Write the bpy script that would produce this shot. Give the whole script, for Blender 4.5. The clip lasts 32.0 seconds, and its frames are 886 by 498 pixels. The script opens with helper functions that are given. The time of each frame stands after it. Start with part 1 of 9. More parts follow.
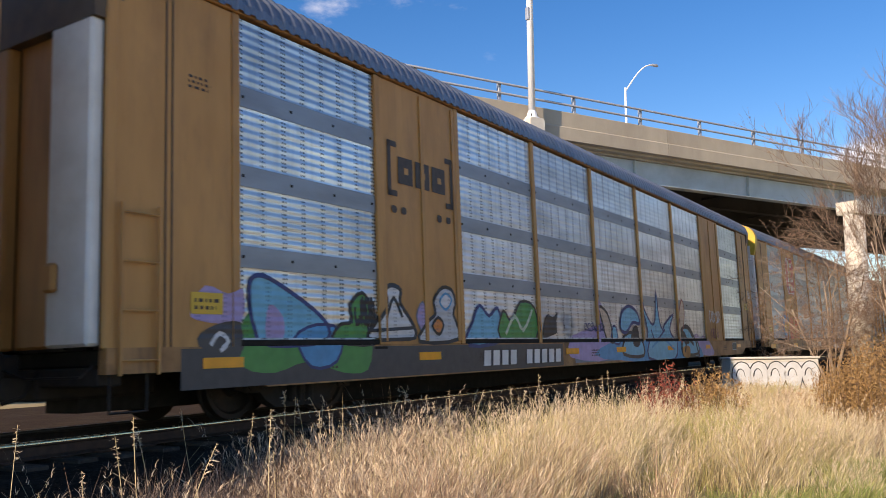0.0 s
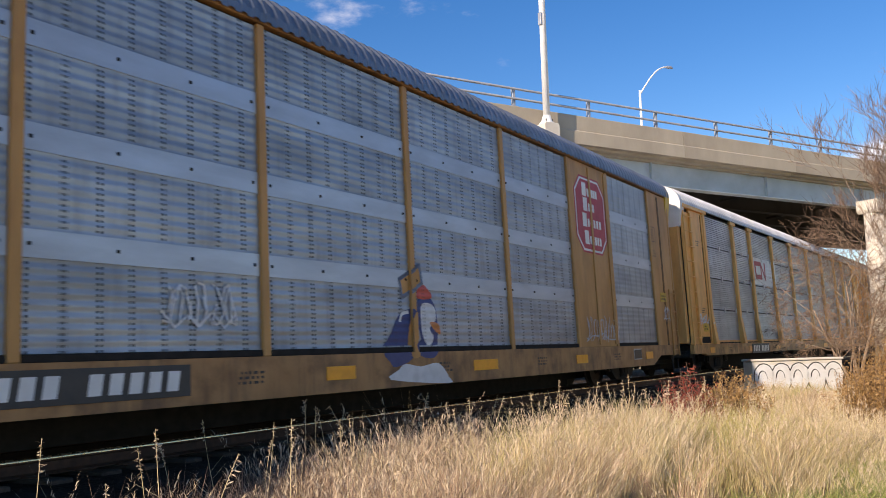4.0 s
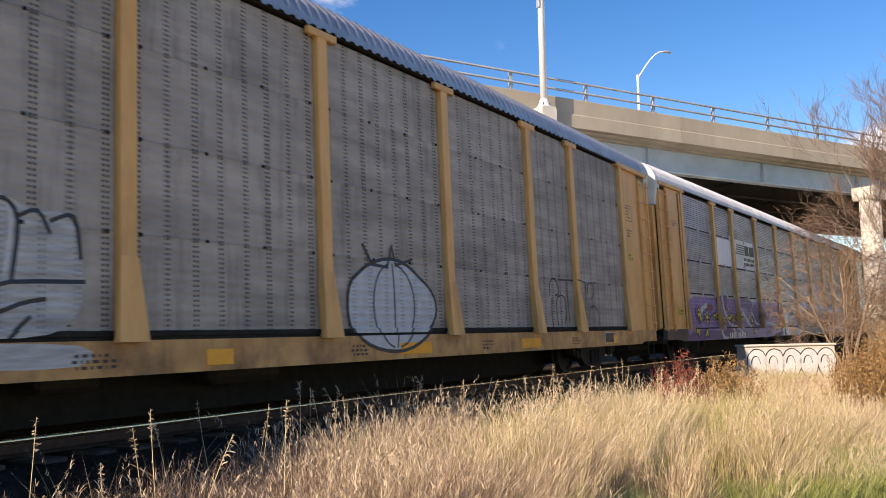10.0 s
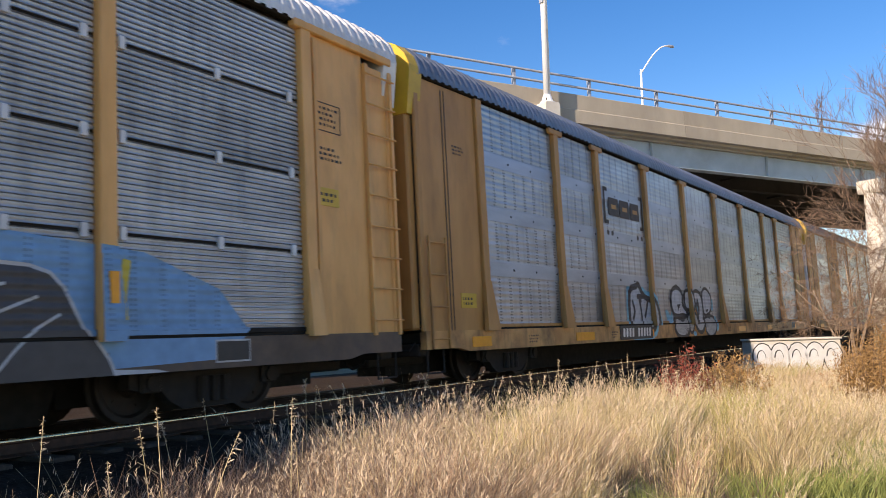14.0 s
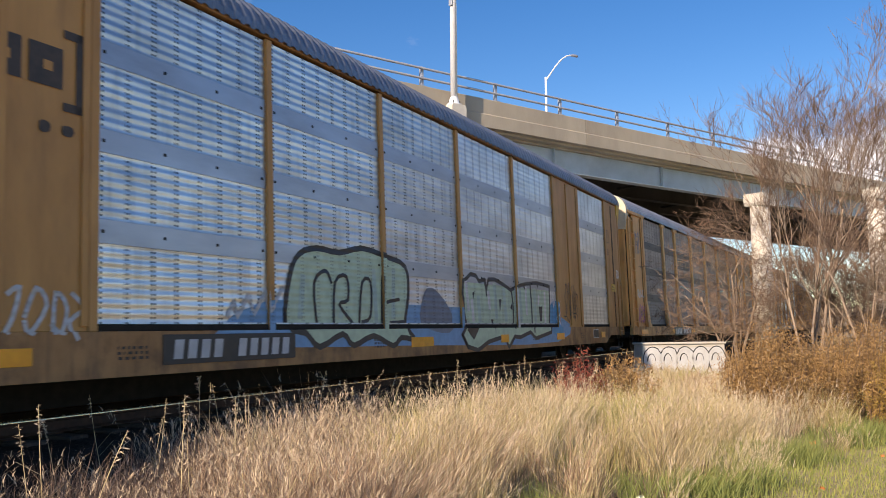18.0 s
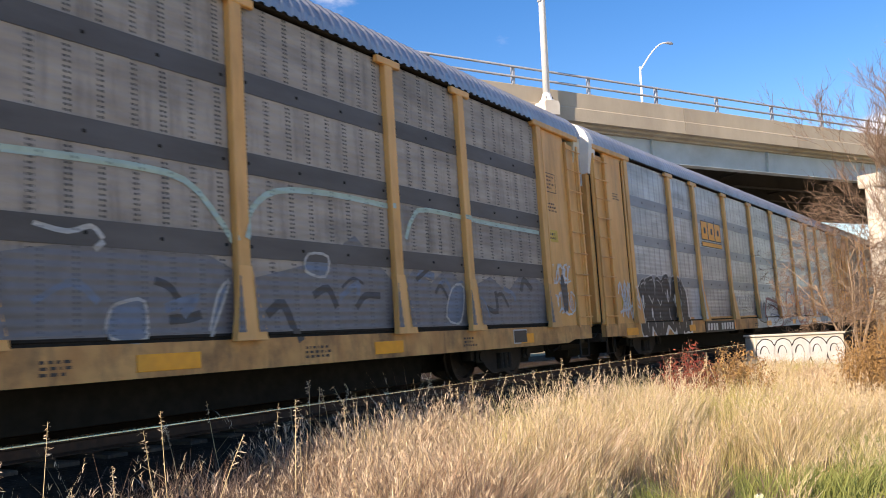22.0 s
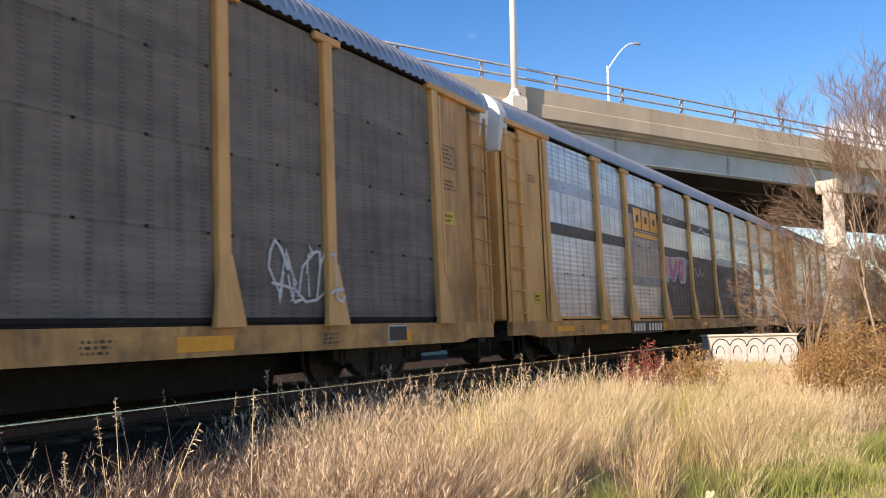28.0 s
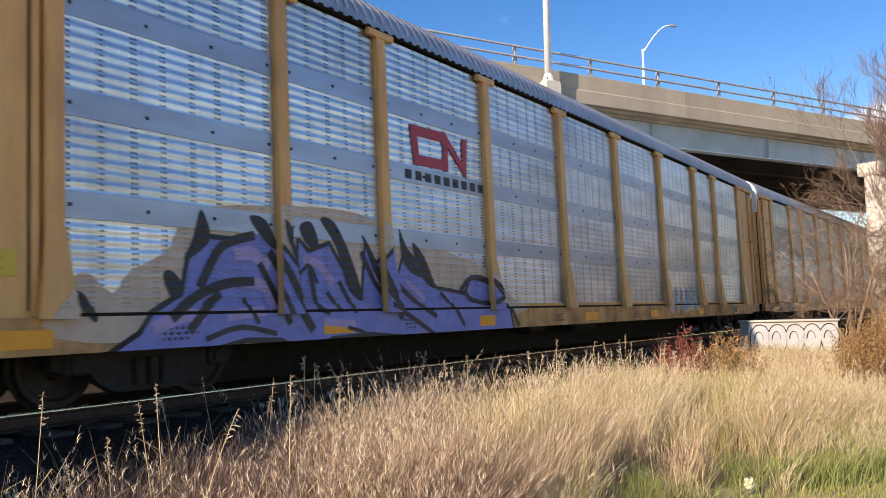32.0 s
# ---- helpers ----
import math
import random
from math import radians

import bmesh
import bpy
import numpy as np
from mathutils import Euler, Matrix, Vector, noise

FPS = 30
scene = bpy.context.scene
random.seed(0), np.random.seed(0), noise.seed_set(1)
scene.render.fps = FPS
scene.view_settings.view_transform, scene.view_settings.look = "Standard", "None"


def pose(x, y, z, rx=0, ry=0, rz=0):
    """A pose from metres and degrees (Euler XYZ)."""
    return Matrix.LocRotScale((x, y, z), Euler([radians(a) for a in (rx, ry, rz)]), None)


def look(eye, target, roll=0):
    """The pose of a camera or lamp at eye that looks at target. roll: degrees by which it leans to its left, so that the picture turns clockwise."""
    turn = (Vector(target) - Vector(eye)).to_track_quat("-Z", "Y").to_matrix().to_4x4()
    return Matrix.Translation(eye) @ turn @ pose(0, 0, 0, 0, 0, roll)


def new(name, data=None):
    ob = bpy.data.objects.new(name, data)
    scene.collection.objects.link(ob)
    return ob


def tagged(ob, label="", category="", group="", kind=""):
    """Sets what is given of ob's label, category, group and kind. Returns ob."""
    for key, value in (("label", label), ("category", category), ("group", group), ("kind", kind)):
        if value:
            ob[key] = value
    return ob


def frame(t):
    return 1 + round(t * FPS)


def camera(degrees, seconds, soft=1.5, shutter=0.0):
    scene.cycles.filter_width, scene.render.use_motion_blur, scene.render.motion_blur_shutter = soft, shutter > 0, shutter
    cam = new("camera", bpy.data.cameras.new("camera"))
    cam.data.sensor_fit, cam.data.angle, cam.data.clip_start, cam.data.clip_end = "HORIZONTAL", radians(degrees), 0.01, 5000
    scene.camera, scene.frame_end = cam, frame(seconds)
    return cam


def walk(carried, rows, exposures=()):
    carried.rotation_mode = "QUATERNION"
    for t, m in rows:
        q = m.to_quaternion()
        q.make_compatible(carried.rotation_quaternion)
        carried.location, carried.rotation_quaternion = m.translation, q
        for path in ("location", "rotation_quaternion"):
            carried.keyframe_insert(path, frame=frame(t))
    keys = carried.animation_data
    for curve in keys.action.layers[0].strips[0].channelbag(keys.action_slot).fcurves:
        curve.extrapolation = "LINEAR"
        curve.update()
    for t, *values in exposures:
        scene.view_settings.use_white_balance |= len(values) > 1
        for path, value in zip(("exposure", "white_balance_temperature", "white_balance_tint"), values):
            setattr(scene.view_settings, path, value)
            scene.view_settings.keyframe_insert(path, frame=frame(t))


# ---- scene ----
from mathutils.geometry import tessellate_polygon

# One railway cutting edge: a train of covered car carriers runs past dry grass and under a road bridge.
# World: x along the track away from the camera, y across the track, z up from the near rail's head.

cam = camera(56.0, 32.0, soft=0.9, shutter=0.12)
EYE = (0.0, 0.0, 0.941)
PATH = [
    (0.0, 96.439, 0.571, -59.234),
    (0.5, 96.82, 0.539, -59.289),
    (1.0, 97.352, 0.37, -59.316),
    (1.5, 97.043, 0.71, -59.192),
    (2.0, 96.621, 1.198, -59.144),
    (2.5, 96.404, 1.682, -58.918),
    (4.5, 97.072, 1.291, -57.662),
    (5.0, 97.045, 1.112, -57.507),
    (5.5, 97.185, 1.287, -57.585),
    (6.0, 97.162, 1.381, -57.58),
    (6.5, 97.063, 1.25, -57.434),
    (7.0, 96.883, 1.159, -57.474),
    (7.5, 96.746, 1.078, -58.096),
    (8.0, 96.776, 1.254, -58.32),
    (8.5, 96.668, 1.278, -58.148),
    (9.0, 96.285, 1.22, -58.018),
    (9.5, 95.881, 0.983, -58.133),
    (10.0, 95.762, 1.049, -58.29),
    (10.5, 95.954, 1.364, -58.206),
    (11.0, 95.994, 1.473, -58.136),
    (11.5, 95.789, 1.542, -58.066),
    (12.0, 95.355, 1.411, -58.061),
    (12.5, 95.036, 1.41, -58.134),
    (13.0, 95.228, 1.613, -58.108),
    (13.5, 95.525, 1.539, -57.971),
    (15.5, 95.097, 1.124, -57.938),
    (16.0, 95.37, -0.392, -58.643),
    (16.5, 95.614, -0.868, -60.047),
    (17.0, 95.25, -0.792, -62.269),
    (17.5, 94.803, -0.311, -64.161),
    (18.0, 95.384, 0.438, -64.746),
    (18.5, 96.407, 0.507, -64.023),
    (19.0, 96.956, 0.688, -63.016),
    (19.5, 96.717, 0.839, -62.317),
    (20.0, 96.059, 1.621, -60.767),
    (20.5, 95.77, 2.232, -59.093),
    (21.0, 95.798, 2.451, -58.383),
    (21.5, 95.934, 2.633, -57.962),
    (22.0, 95.545, 2.243, -57.769),
    (22.5, 94.897, 1.968, -58.099),
    (23.0, 94.647, 1.97, -58.52),
    (23.5, 94.637, 2.093, -58.894),
    (24.0, 94.542, 1.915, -59.113),
    (24.5, 94.48, 2.037, -59.037),
    (25.0, 94.279, 1.705, -59.23),
    (25.5, 94.244, 1.334, -60.013),
    (26.0, 94.516, 0.785, -60.788),
    (26.5, 94.676, 0.9, -60.953),
    (28.5, 95.093, 0.788, -59.974),
    (29.0, 95.047, 0.813, -59.145),
    (29.5, 95.123, 0.78, -58.236),
    (30.0, 95.187, 0.98, -57.882),
    (30.5, 95.148, 0.942, -57.876),
    (31.0, 95.147, 0.939, -57.769),
    (31.5, 94.628, 0.89, -57.75),
    (32.0, 94.1, 1.016, -58.041),
]
walk(cam, [(r[0], pose(*EYE, *r[1:])) for r in PATH], exposures=[(0.0, 0.54, 7700, 18), (1.0, 0.42, 7500, 18), (3.0, 0.46, 7500, 18), (5.0, 0.54, 7700, 18), (7.0, 0.48, 7400, 18), (9.0, 0.62, 7900, 18), (12.0, 0.66, 7700, 18), (16.0, 0.52, 7600, 18), (18.0, 0.46, 7700, 18), (19.5, 0.54, 7900, 18), (21.0, 0.80, 7800, 18), (23.0, 0.82, 8000, 18), (26.0, 0.74, 8100, 18), (29.0, 0.70, 7900, 18), (30.0, 0.56, 7600, 18), (32.0, 0.62, 7600, 18)])

# ---- world, sun ----
SUN_FROM = Vector((-0.853, 0.165, 0.492)).normalized()
SUN_EL = math.asin(SUN_FROM.z)
SUN_ROT = math.atan2(SUN_FROM.x, SUN_FROM.y)
world = bpy.data.worlds.new("sky")
scene.world = world
world.use_nodes = True
wn, wl = world.node_tree.nodes, world.node_tree.links
wn.clear()
w_out = wn.new("ShaderNodeOutputWorld")
w_bg = wn.new("ShaderNodeBackground")
w_sky = wn.new("ShaderNodeTexSky")
w_sky.sky_type = "NISHITA"
w_sky.sun_disc = False
w_sky.sun_elevation, w_sky.sun_rotation = SUN_EL, SUN_ROT
w_sky.air_density, w_sky.dust_density, w_sky.ozone_density = 1.0, 0.0, 3.0
w_bg.inputs["Strength"].default_value = 0.185
# clouds: a cumulus bank low beyond the bridge, two thin wisps above it, broken clouds over the rest of the sky
w_tc = wn.new("ShaderNodeTexCoord")
w_map = wn.new("ShaderNodeMapping")
w_map.inputs["Scale"].default_value = (1.0, 1.0, 2.2)
w_map.inputs["Location"].default_value = (0.35, 0.1, 0.0)
w_map.inputs["Rotation"].default_value = (0.0, 0.0, radians(-24))
w_n = wn.new("ShaderNodeTexNoise")
w_n.inputs["Scale"].default_value, w_n.inputs["Detail"].default_value = 5.5, 9.0
w_n.inputs["Roughness"].default_value = 0.58
w_sep = wn.new("ShaderNodeSeparateXYZ")
w_low = wn.new("ShaderNodeMapRange")     # clear to the north, broken cloud to the south
w_low.inputs["From Min"].default_value, w_low.inputs["From Max"].default_value = 0.02, -0.22
w_low.inputs["To Min"].default_value, w_low.inputs["To Max"].default_value = -0.16, 0.0
w_add = wn.new("ShaderNodeMath")
w_add.operation = "ADD"
w_ramp = wn.new("ShaderNodeMapRange")
w_ramp.interpolation_type = "SMOOTHSTEP"
w_ramp.inputs["From Min"].default_value, w_ramp.inputs["From Max"].default_value = 0.53, 0.78
w_shade = wn.new("ShaderNodeTexNoise")
w_shade.inputs["Scale"].default_value, w_shade.inputs["Detail"].default_value = 13.0, 6.0
w_tone = wn.new("ShaderNodeMix")
w_tone.data_type = "RGBA"
w_tone.inputs["A"].default_value, w_tone.inputs["B"].default_value = (3.5, 3.8, 4.4, 1), (6.0, 6.0, 6.2, 1)
w_mix = wn.new("ShaderNodeMix")
w_mix.data_type = "RGBA"
wl.new(w_tc.outputs["Generated"], w_map.inputs["Vector"])
wl.new(w_map.outputs["Vector"], w_n.inputs["Vector"])
wl.new(w_map.outputs["Vector"], w_shade.inputs["Vector"])
wl.new(w_shade.outputs["Fac"], w_tone.inputs["Factor"])
wl.new(w_tone.outputs["Result"], w_mix.inputs["B"])
wl.new(w_tc.outputs["Generated"], w_sep.inputs["Vector"])
wl.new(w_sep.outputs["Y"], w_low.inputs["Value"])
wl.new(w_n.outputs["Fac"], w_add.inputs[0])
wl.new(w_low.outputs["Result"], w_add.inputs[1])
cloud_in = w_add.outputs["Value"]
for c, reach, gain in (((0.719, 0.575, 0.395), 0.115, 0.175), ((0.812, 0.455, 0.368), 0.095, 0.20), ((0.980, 0.030, 0.165), 0.105, 0.62), ((0.975, -0.10, 0.17), 0.115, 0.62)):
    w_d = wn.new("ShaderNodeVectorMath")
    w_d.operation = "DISTANCE"
    w_d.inputs[1].default_value = c
    wl.new(w_tc.outputs["Generated"], w_d.inputs[0])
    w_k = wn.new("ShaderNodeMapRange")
    w_k.inputs["From Min"].default_value, w_k.inputs["From Max"].default_value = 0.0, reach
    w_k.inputs["To Min"].default_value, w_k.inputs["To Max"].default_value = gain, 0.0
    wl.new(w_d.outputs["Value"], w_k.inputs["Value"])
    w_s = wn.new("ShaderNodeMath")
    w_s.operation = "ADD"
    wl.new(cloud_in, w_s.inputs[0])
    wl.new(w_k.outputs["Result"], w_s.inputs[1])
    cloud_in = w_s.outputs["Value"]
wl.new(cloud_in, w_ramp.inputs["Value"])
wl.new(w_ramp.outputs["Result"], w_mix.inputs["Factor"])
w_hsv = wn.new("ShaderNodeHueSaturation")
w_hsv.inputs["Saturation"].default_value, w_hsv.inputs["Value"].default_value = 1.36, 0.66
w_hsv.inputs["Hue"].default_value = 0.509
wl.new(w_sky.outputs["Color"], w_hsv.inputs["Color"])
wl.new(w_hsv.outputs["Color"], w_mix.inputs["A"])
wl.new(w_mix.outputs["Result"], w_bg.inputs["Color"])
wl.new(w_bg.outputs["Background"], w_out.inputs["Surface"])

sun = new("sun", bpy.data.lights.new("sun", "SUN"))
sun.data.energy, sun.data.angle, sun.data.color = 4.4, radians(0.53), (1.0, 0.91, 0.78)
sun.matrix_world = look(SUN_FROM * 100, (0, 0, 0))


# ---- materials ----
def material(name, a, b, rough=0.6, metal=0.0, scale=6.0, stain=(0.0, 0.0, 0.0), stain_amt=0.0, stain_scale=1.2,
             bump=0.1, bump_scale=40.0, stretch=(1, 1, 1), island=False, rnd=0.0, spec=0.5, streak=None, dent=0.0):
    """Two tones mixed by fine noise, a larger stain on top, a fine bump; shifted by each object's own random."""
    m = bpy.data.materials.new(name)
    m.use_nodes = True
    n, l = m.node_tree.nodes, m.node_tree.links
    p = n["Principled BSDF"]
    tc, mp = n.new("ShaderNodeTexCoord"), n.new("ShaderNodeMapping")
    oi = n.new("ShaderNodeObjectInfo")
    sh = n.new("ShaderNodeVectorMath")
    sh.operation = "SCALE"
    sh.inputs[0].default_value = (17.0, 31.0, 7.0)
    l.new(oi.outputs["Random"], sh.inputs["Scale"])
    l.new(sh.outputs["Vector"], mp.inputs["Location"])
    mp.inputs["Scale"].default_value = stretch
    l.new(tc.outputs["Object"], mp.inputs["Vector"])
    n1 = n.new("ShaderNodeTexNoise")
    n1.inputs["Scale"].default_value, n1.inputs["Detail"].default_value = scale, 6.0
    l.new(mp.outputs["Vector"], n1.inputs["Vector"])
    r1 = n.new("ShaderNodeMapRange")
    r1.inputs["From Min"].default_value, r1.inputs["From Max"].default_value = 0.33, 0.67
    l.new(n1.outputs["Fac"], r1.inputs["Value"])
    mx = n.new("ShaderNodeMix")
    mx.data_type = "RGBA"
    mx.inputs["A"].default_value, mx.inputs["B"].default_value = (*a, 1), (*b, 1)
    l.new(r1.outputs["Result"], mx.inputs["Factor"])
    col = mx.outputs["Result"]
    if island:
        geo = n.new("ShaderNodeNewGeometry")
        l.new(geo.outputs["Random Per Island"], mx.inputs["Factor"])
    if stain_amt:
        n2 = n.new("ShaderNodeTexNoise")
        n2.inputs["Scale"].default_value, n2.inputs["Detail"].default_value = stain_scale, 8.0
        n2.inputs["Roughness"].default_value = 0.65
        l.new(mp.outputs["Vector"], n2.inputs["Vector"])
        r2 = n.new("ShaderNodeMapRange")
        r2.inputs["From Min"].default_value, r2.inputs["From Max"].default_value = 0.48, 0.78
        r2.inputs["To Max"].default_value = stain_amt
        l.new(n2.outputs["Fac"], r2.inputs["Value"])
        m2 = n.new("ShaderNodeMix")
        m2.data_type = "RGBA"
        m2.inputs["B"].default_value = (*stain, 1)
        l.new(r2.outputs["Result"], m2.inputs["Factor"])
        l.new(col, m2.inputs["A"])
        col = m2.outputs["Result"]
    if streak:
        # runs of dirt and rust down the face
        m3 = n.new("ShaderNodeMapping")
        m3.inputs["Scale"].default_value = (3.2, 3.2, 0.36)
        l.new(sh.outputs["Vector"], m3.inputs["Location"])
        l.new(tc.outputs["Object"], m3.inputs["Vector"])
        n3 = n.new("ShaderNodeTexNoise")
        n3.inputs["Scale"].default_value, n3.inputs["Detail"].default_value = 1.6, 7.0
        n3.inputs["Roughness"].default_value = 0.7
        l.new(m3.outputs["Vector"], n3.inputs["Vector"])
        r3 = n.new("ShaderNodeMapRange")
        r3.inputs["From Min"].default_value, r3.inputs["From Max"].default_value = 0.50, 0.74
        r3.inputs["To Max"].default_value = streak[1]
        l.new(n3.outputs["Fac"], r3.inputs["Value"])
        k3 = n.new("ShaderNodeMix")
        k3.data_type = "RGBA"
        k3.inputs["B"].default_value = (*streak[0], 1)
        l.new(r3.outputs["Result"], k3.inputs["Factor"])
        l.new(col, k3.inputs["A"])
        col = k3.outputs["Result"]
    if rnd:
        hs = n.new("ShaderNodeHueSaturation")
        rv = n.new("ShaderNodeMapRange")
        rv.inputs["To Min"].default_value, rv.inputs["To Max"].default_value = 1 - rnd, 1 + rnd
        l.new(oi.outputs["Random"], rv.inputs["Value"])
        l.new(rv.outputs["Result"], hs.inputs["Value"])
        l.new(col, hs.inputs["Color"])
        col = hs.outputs["Color"]
    l.new(col, p.inputs["Base Color"])
    rr = n.new("ShaderNodeMapRange")
    rr.inputs["To Min"].default_value, rr.inputs["To Max"].default_value = max(0.03, rough - 0.1), min(1, rough + 0.1)
    l.new(n1.outputs["Fac"], rr.inputs["Value"])
    l.new(rr.outputs["Result"], p.inputs["Roughness"])
    p.inputs["Metallic"].default_value = metal
    p.inputs["Specular IOR Level"].default_value = spec
    if bump:
        nb = n.new("ShaderNodeTexNoise")
        nb.inputs["Scale"].default_value, nb.inputs["Detail"].default_value = bump_scale, 4.0
        l.new(mp.outputs["Vector"], nb.inputs["Vector"])
        bp = n.new("ShaderNodeBump")
        bp.inputs["Strength"].default_value, bp.inputs["Distance"].default_value = bump, 0.02
        l.new(nb.outputs["Fac"], bp.inputs["Height"])
        l.new(bp.outputs["Normal"], p.inputs["Normal"])
        if dent:
            nd = n.new("ShaderNodeTexNoise")
            nd.inputs["Scale"].default_value, nd.inputs["Detail"].default_value = 1.3, 3.0
            l.new(mp.outputs["Vector"], nd.inputs["Vector"])
            bd = n.new("ShaderNodeBump")
            bd.inputs["Strength"].default_value, bd.inputs["Distance"].default_value = dent, 0.10
            l.new(nd.outputs["Fac"], bd.inputs["Height"])
            l.new(bp.outputs["Normal"], bd.inputs["Normal"])
            l.new(bd.outputs["Normal"], p.inputs["Normal"])
    return m


def holes(m, px=0.05, pz=0.0525, size=0.45, depth=0.9, every=0.37, low=-1.0):
    """Rows of small punched holes in a panel, as dark dots in clusters along x."""
    n, l = m.node_tree.nodes, m.node_tree.links
    p = n["Principled BSDF"]
    src = p.inputs["Base Color"].links[0].from_socket
    tc, sp = n.new("ShaderNodeTexCoord"), n.new("ShaderNodeSeparateXYZ")
    l.new(tc.outputs["Object"], sp.inputs["Vector"])

    def op(kind, a, b=None):
        k = n.new("ShaderNodeMath")
        k.operation = kind
        for i, v in enumerate((a, b)):
            if v is None:
                continue
            if isinstance(v, (int, float)):
                k.inputs[i].default_value = v
            else:
                l.new(v, k.inputs[i])
        return k.outputs["Value"]

    fx, fz = op("FRACT", op("DIVIDE", sp.outputs["X"], px)), op("FRACT", op("DIVIDE", sp.outputs["Z"], pz))
    inside = op("MULTIPLY", op("LESS_THAN", fx, size * 1.4), op("LESS_THAN", fz, size))
    group = op("MULTIPLY", op("LESS_THAN", op("FRACT", op("DIVIDE", sp.outputs["X"], every)), 0.24), op("GREATER_THAN", sp.outputs["Z"], low))
    fac = op("MULTIPLY", op("MULTIPLY", inside, group), depth)
    mx = n.new("ShaderNodeMix")
    mx.data_type = "RGBA"
    mx.inputs["B"].default_value = (0.02, 0.022, 0.025, 1)
    l.new(fac, mx.inputs["Factor"])
    l.new(src, mx.inputs["A"])
    l.new(mx.outputs["Result"], p.inputs["Base Color"])
    return m


FLOOR, EAVE = 0.88, 4.88      # lower and upper edge of the cars' side sheets


def ribbed(m, pitch=0.105):
    """Thin paint on pressed, punched sheet: the ribs and holes under it show through."""
    holes(m, depth=0.42, low=FLOOR + 0.08)
    n, l = m.node_tree.nodes, m.node_tree.links
    p = n["Principled BSDF"]
    tc, sp = n.new("ShaderNodeTexCoord"), n.new("ShaderNodeSeparateXYZ")
    l.new(tc.outputs["Object"], sp.inputs["Vector"])
    k = n.new("ShaderNodeMath")
    k.operation = "MULTIPLY"
    k.inputs[1].default_value = 2 * math.pi / pitch
    top = n.new("ShaderNodeMath")      # the sill below the sheets is plain
    top.operation = "MAXIMUM"
    top.inputs[1].default_value = FLOOR + 0.08
    l.new(sp.outputs["Z"], top.inputs[0])
    l.new(top.outputs["Value"], k.inputs[0])
    w = n.new("ShaderNodeMath")
    w.operation = "SINE"
    l.new(k.outputs["Value"], w.inputs[0])
    b = n.new("ShaderNodeBump")
    b.inputs["Strength"].default_value, b.inputs["Distance"].default_value = 0.5, 0.008
    l.new(w.outputs["Value"], b.inputs["Height"])
    if p.inputs["Normal"].links:
        l.new(p.inputs["Normal"].links[0].from_socket, b.inputs["Normal"])
    l.new(b.outputs["Normal"], p.inputs["Normal"])
    return m


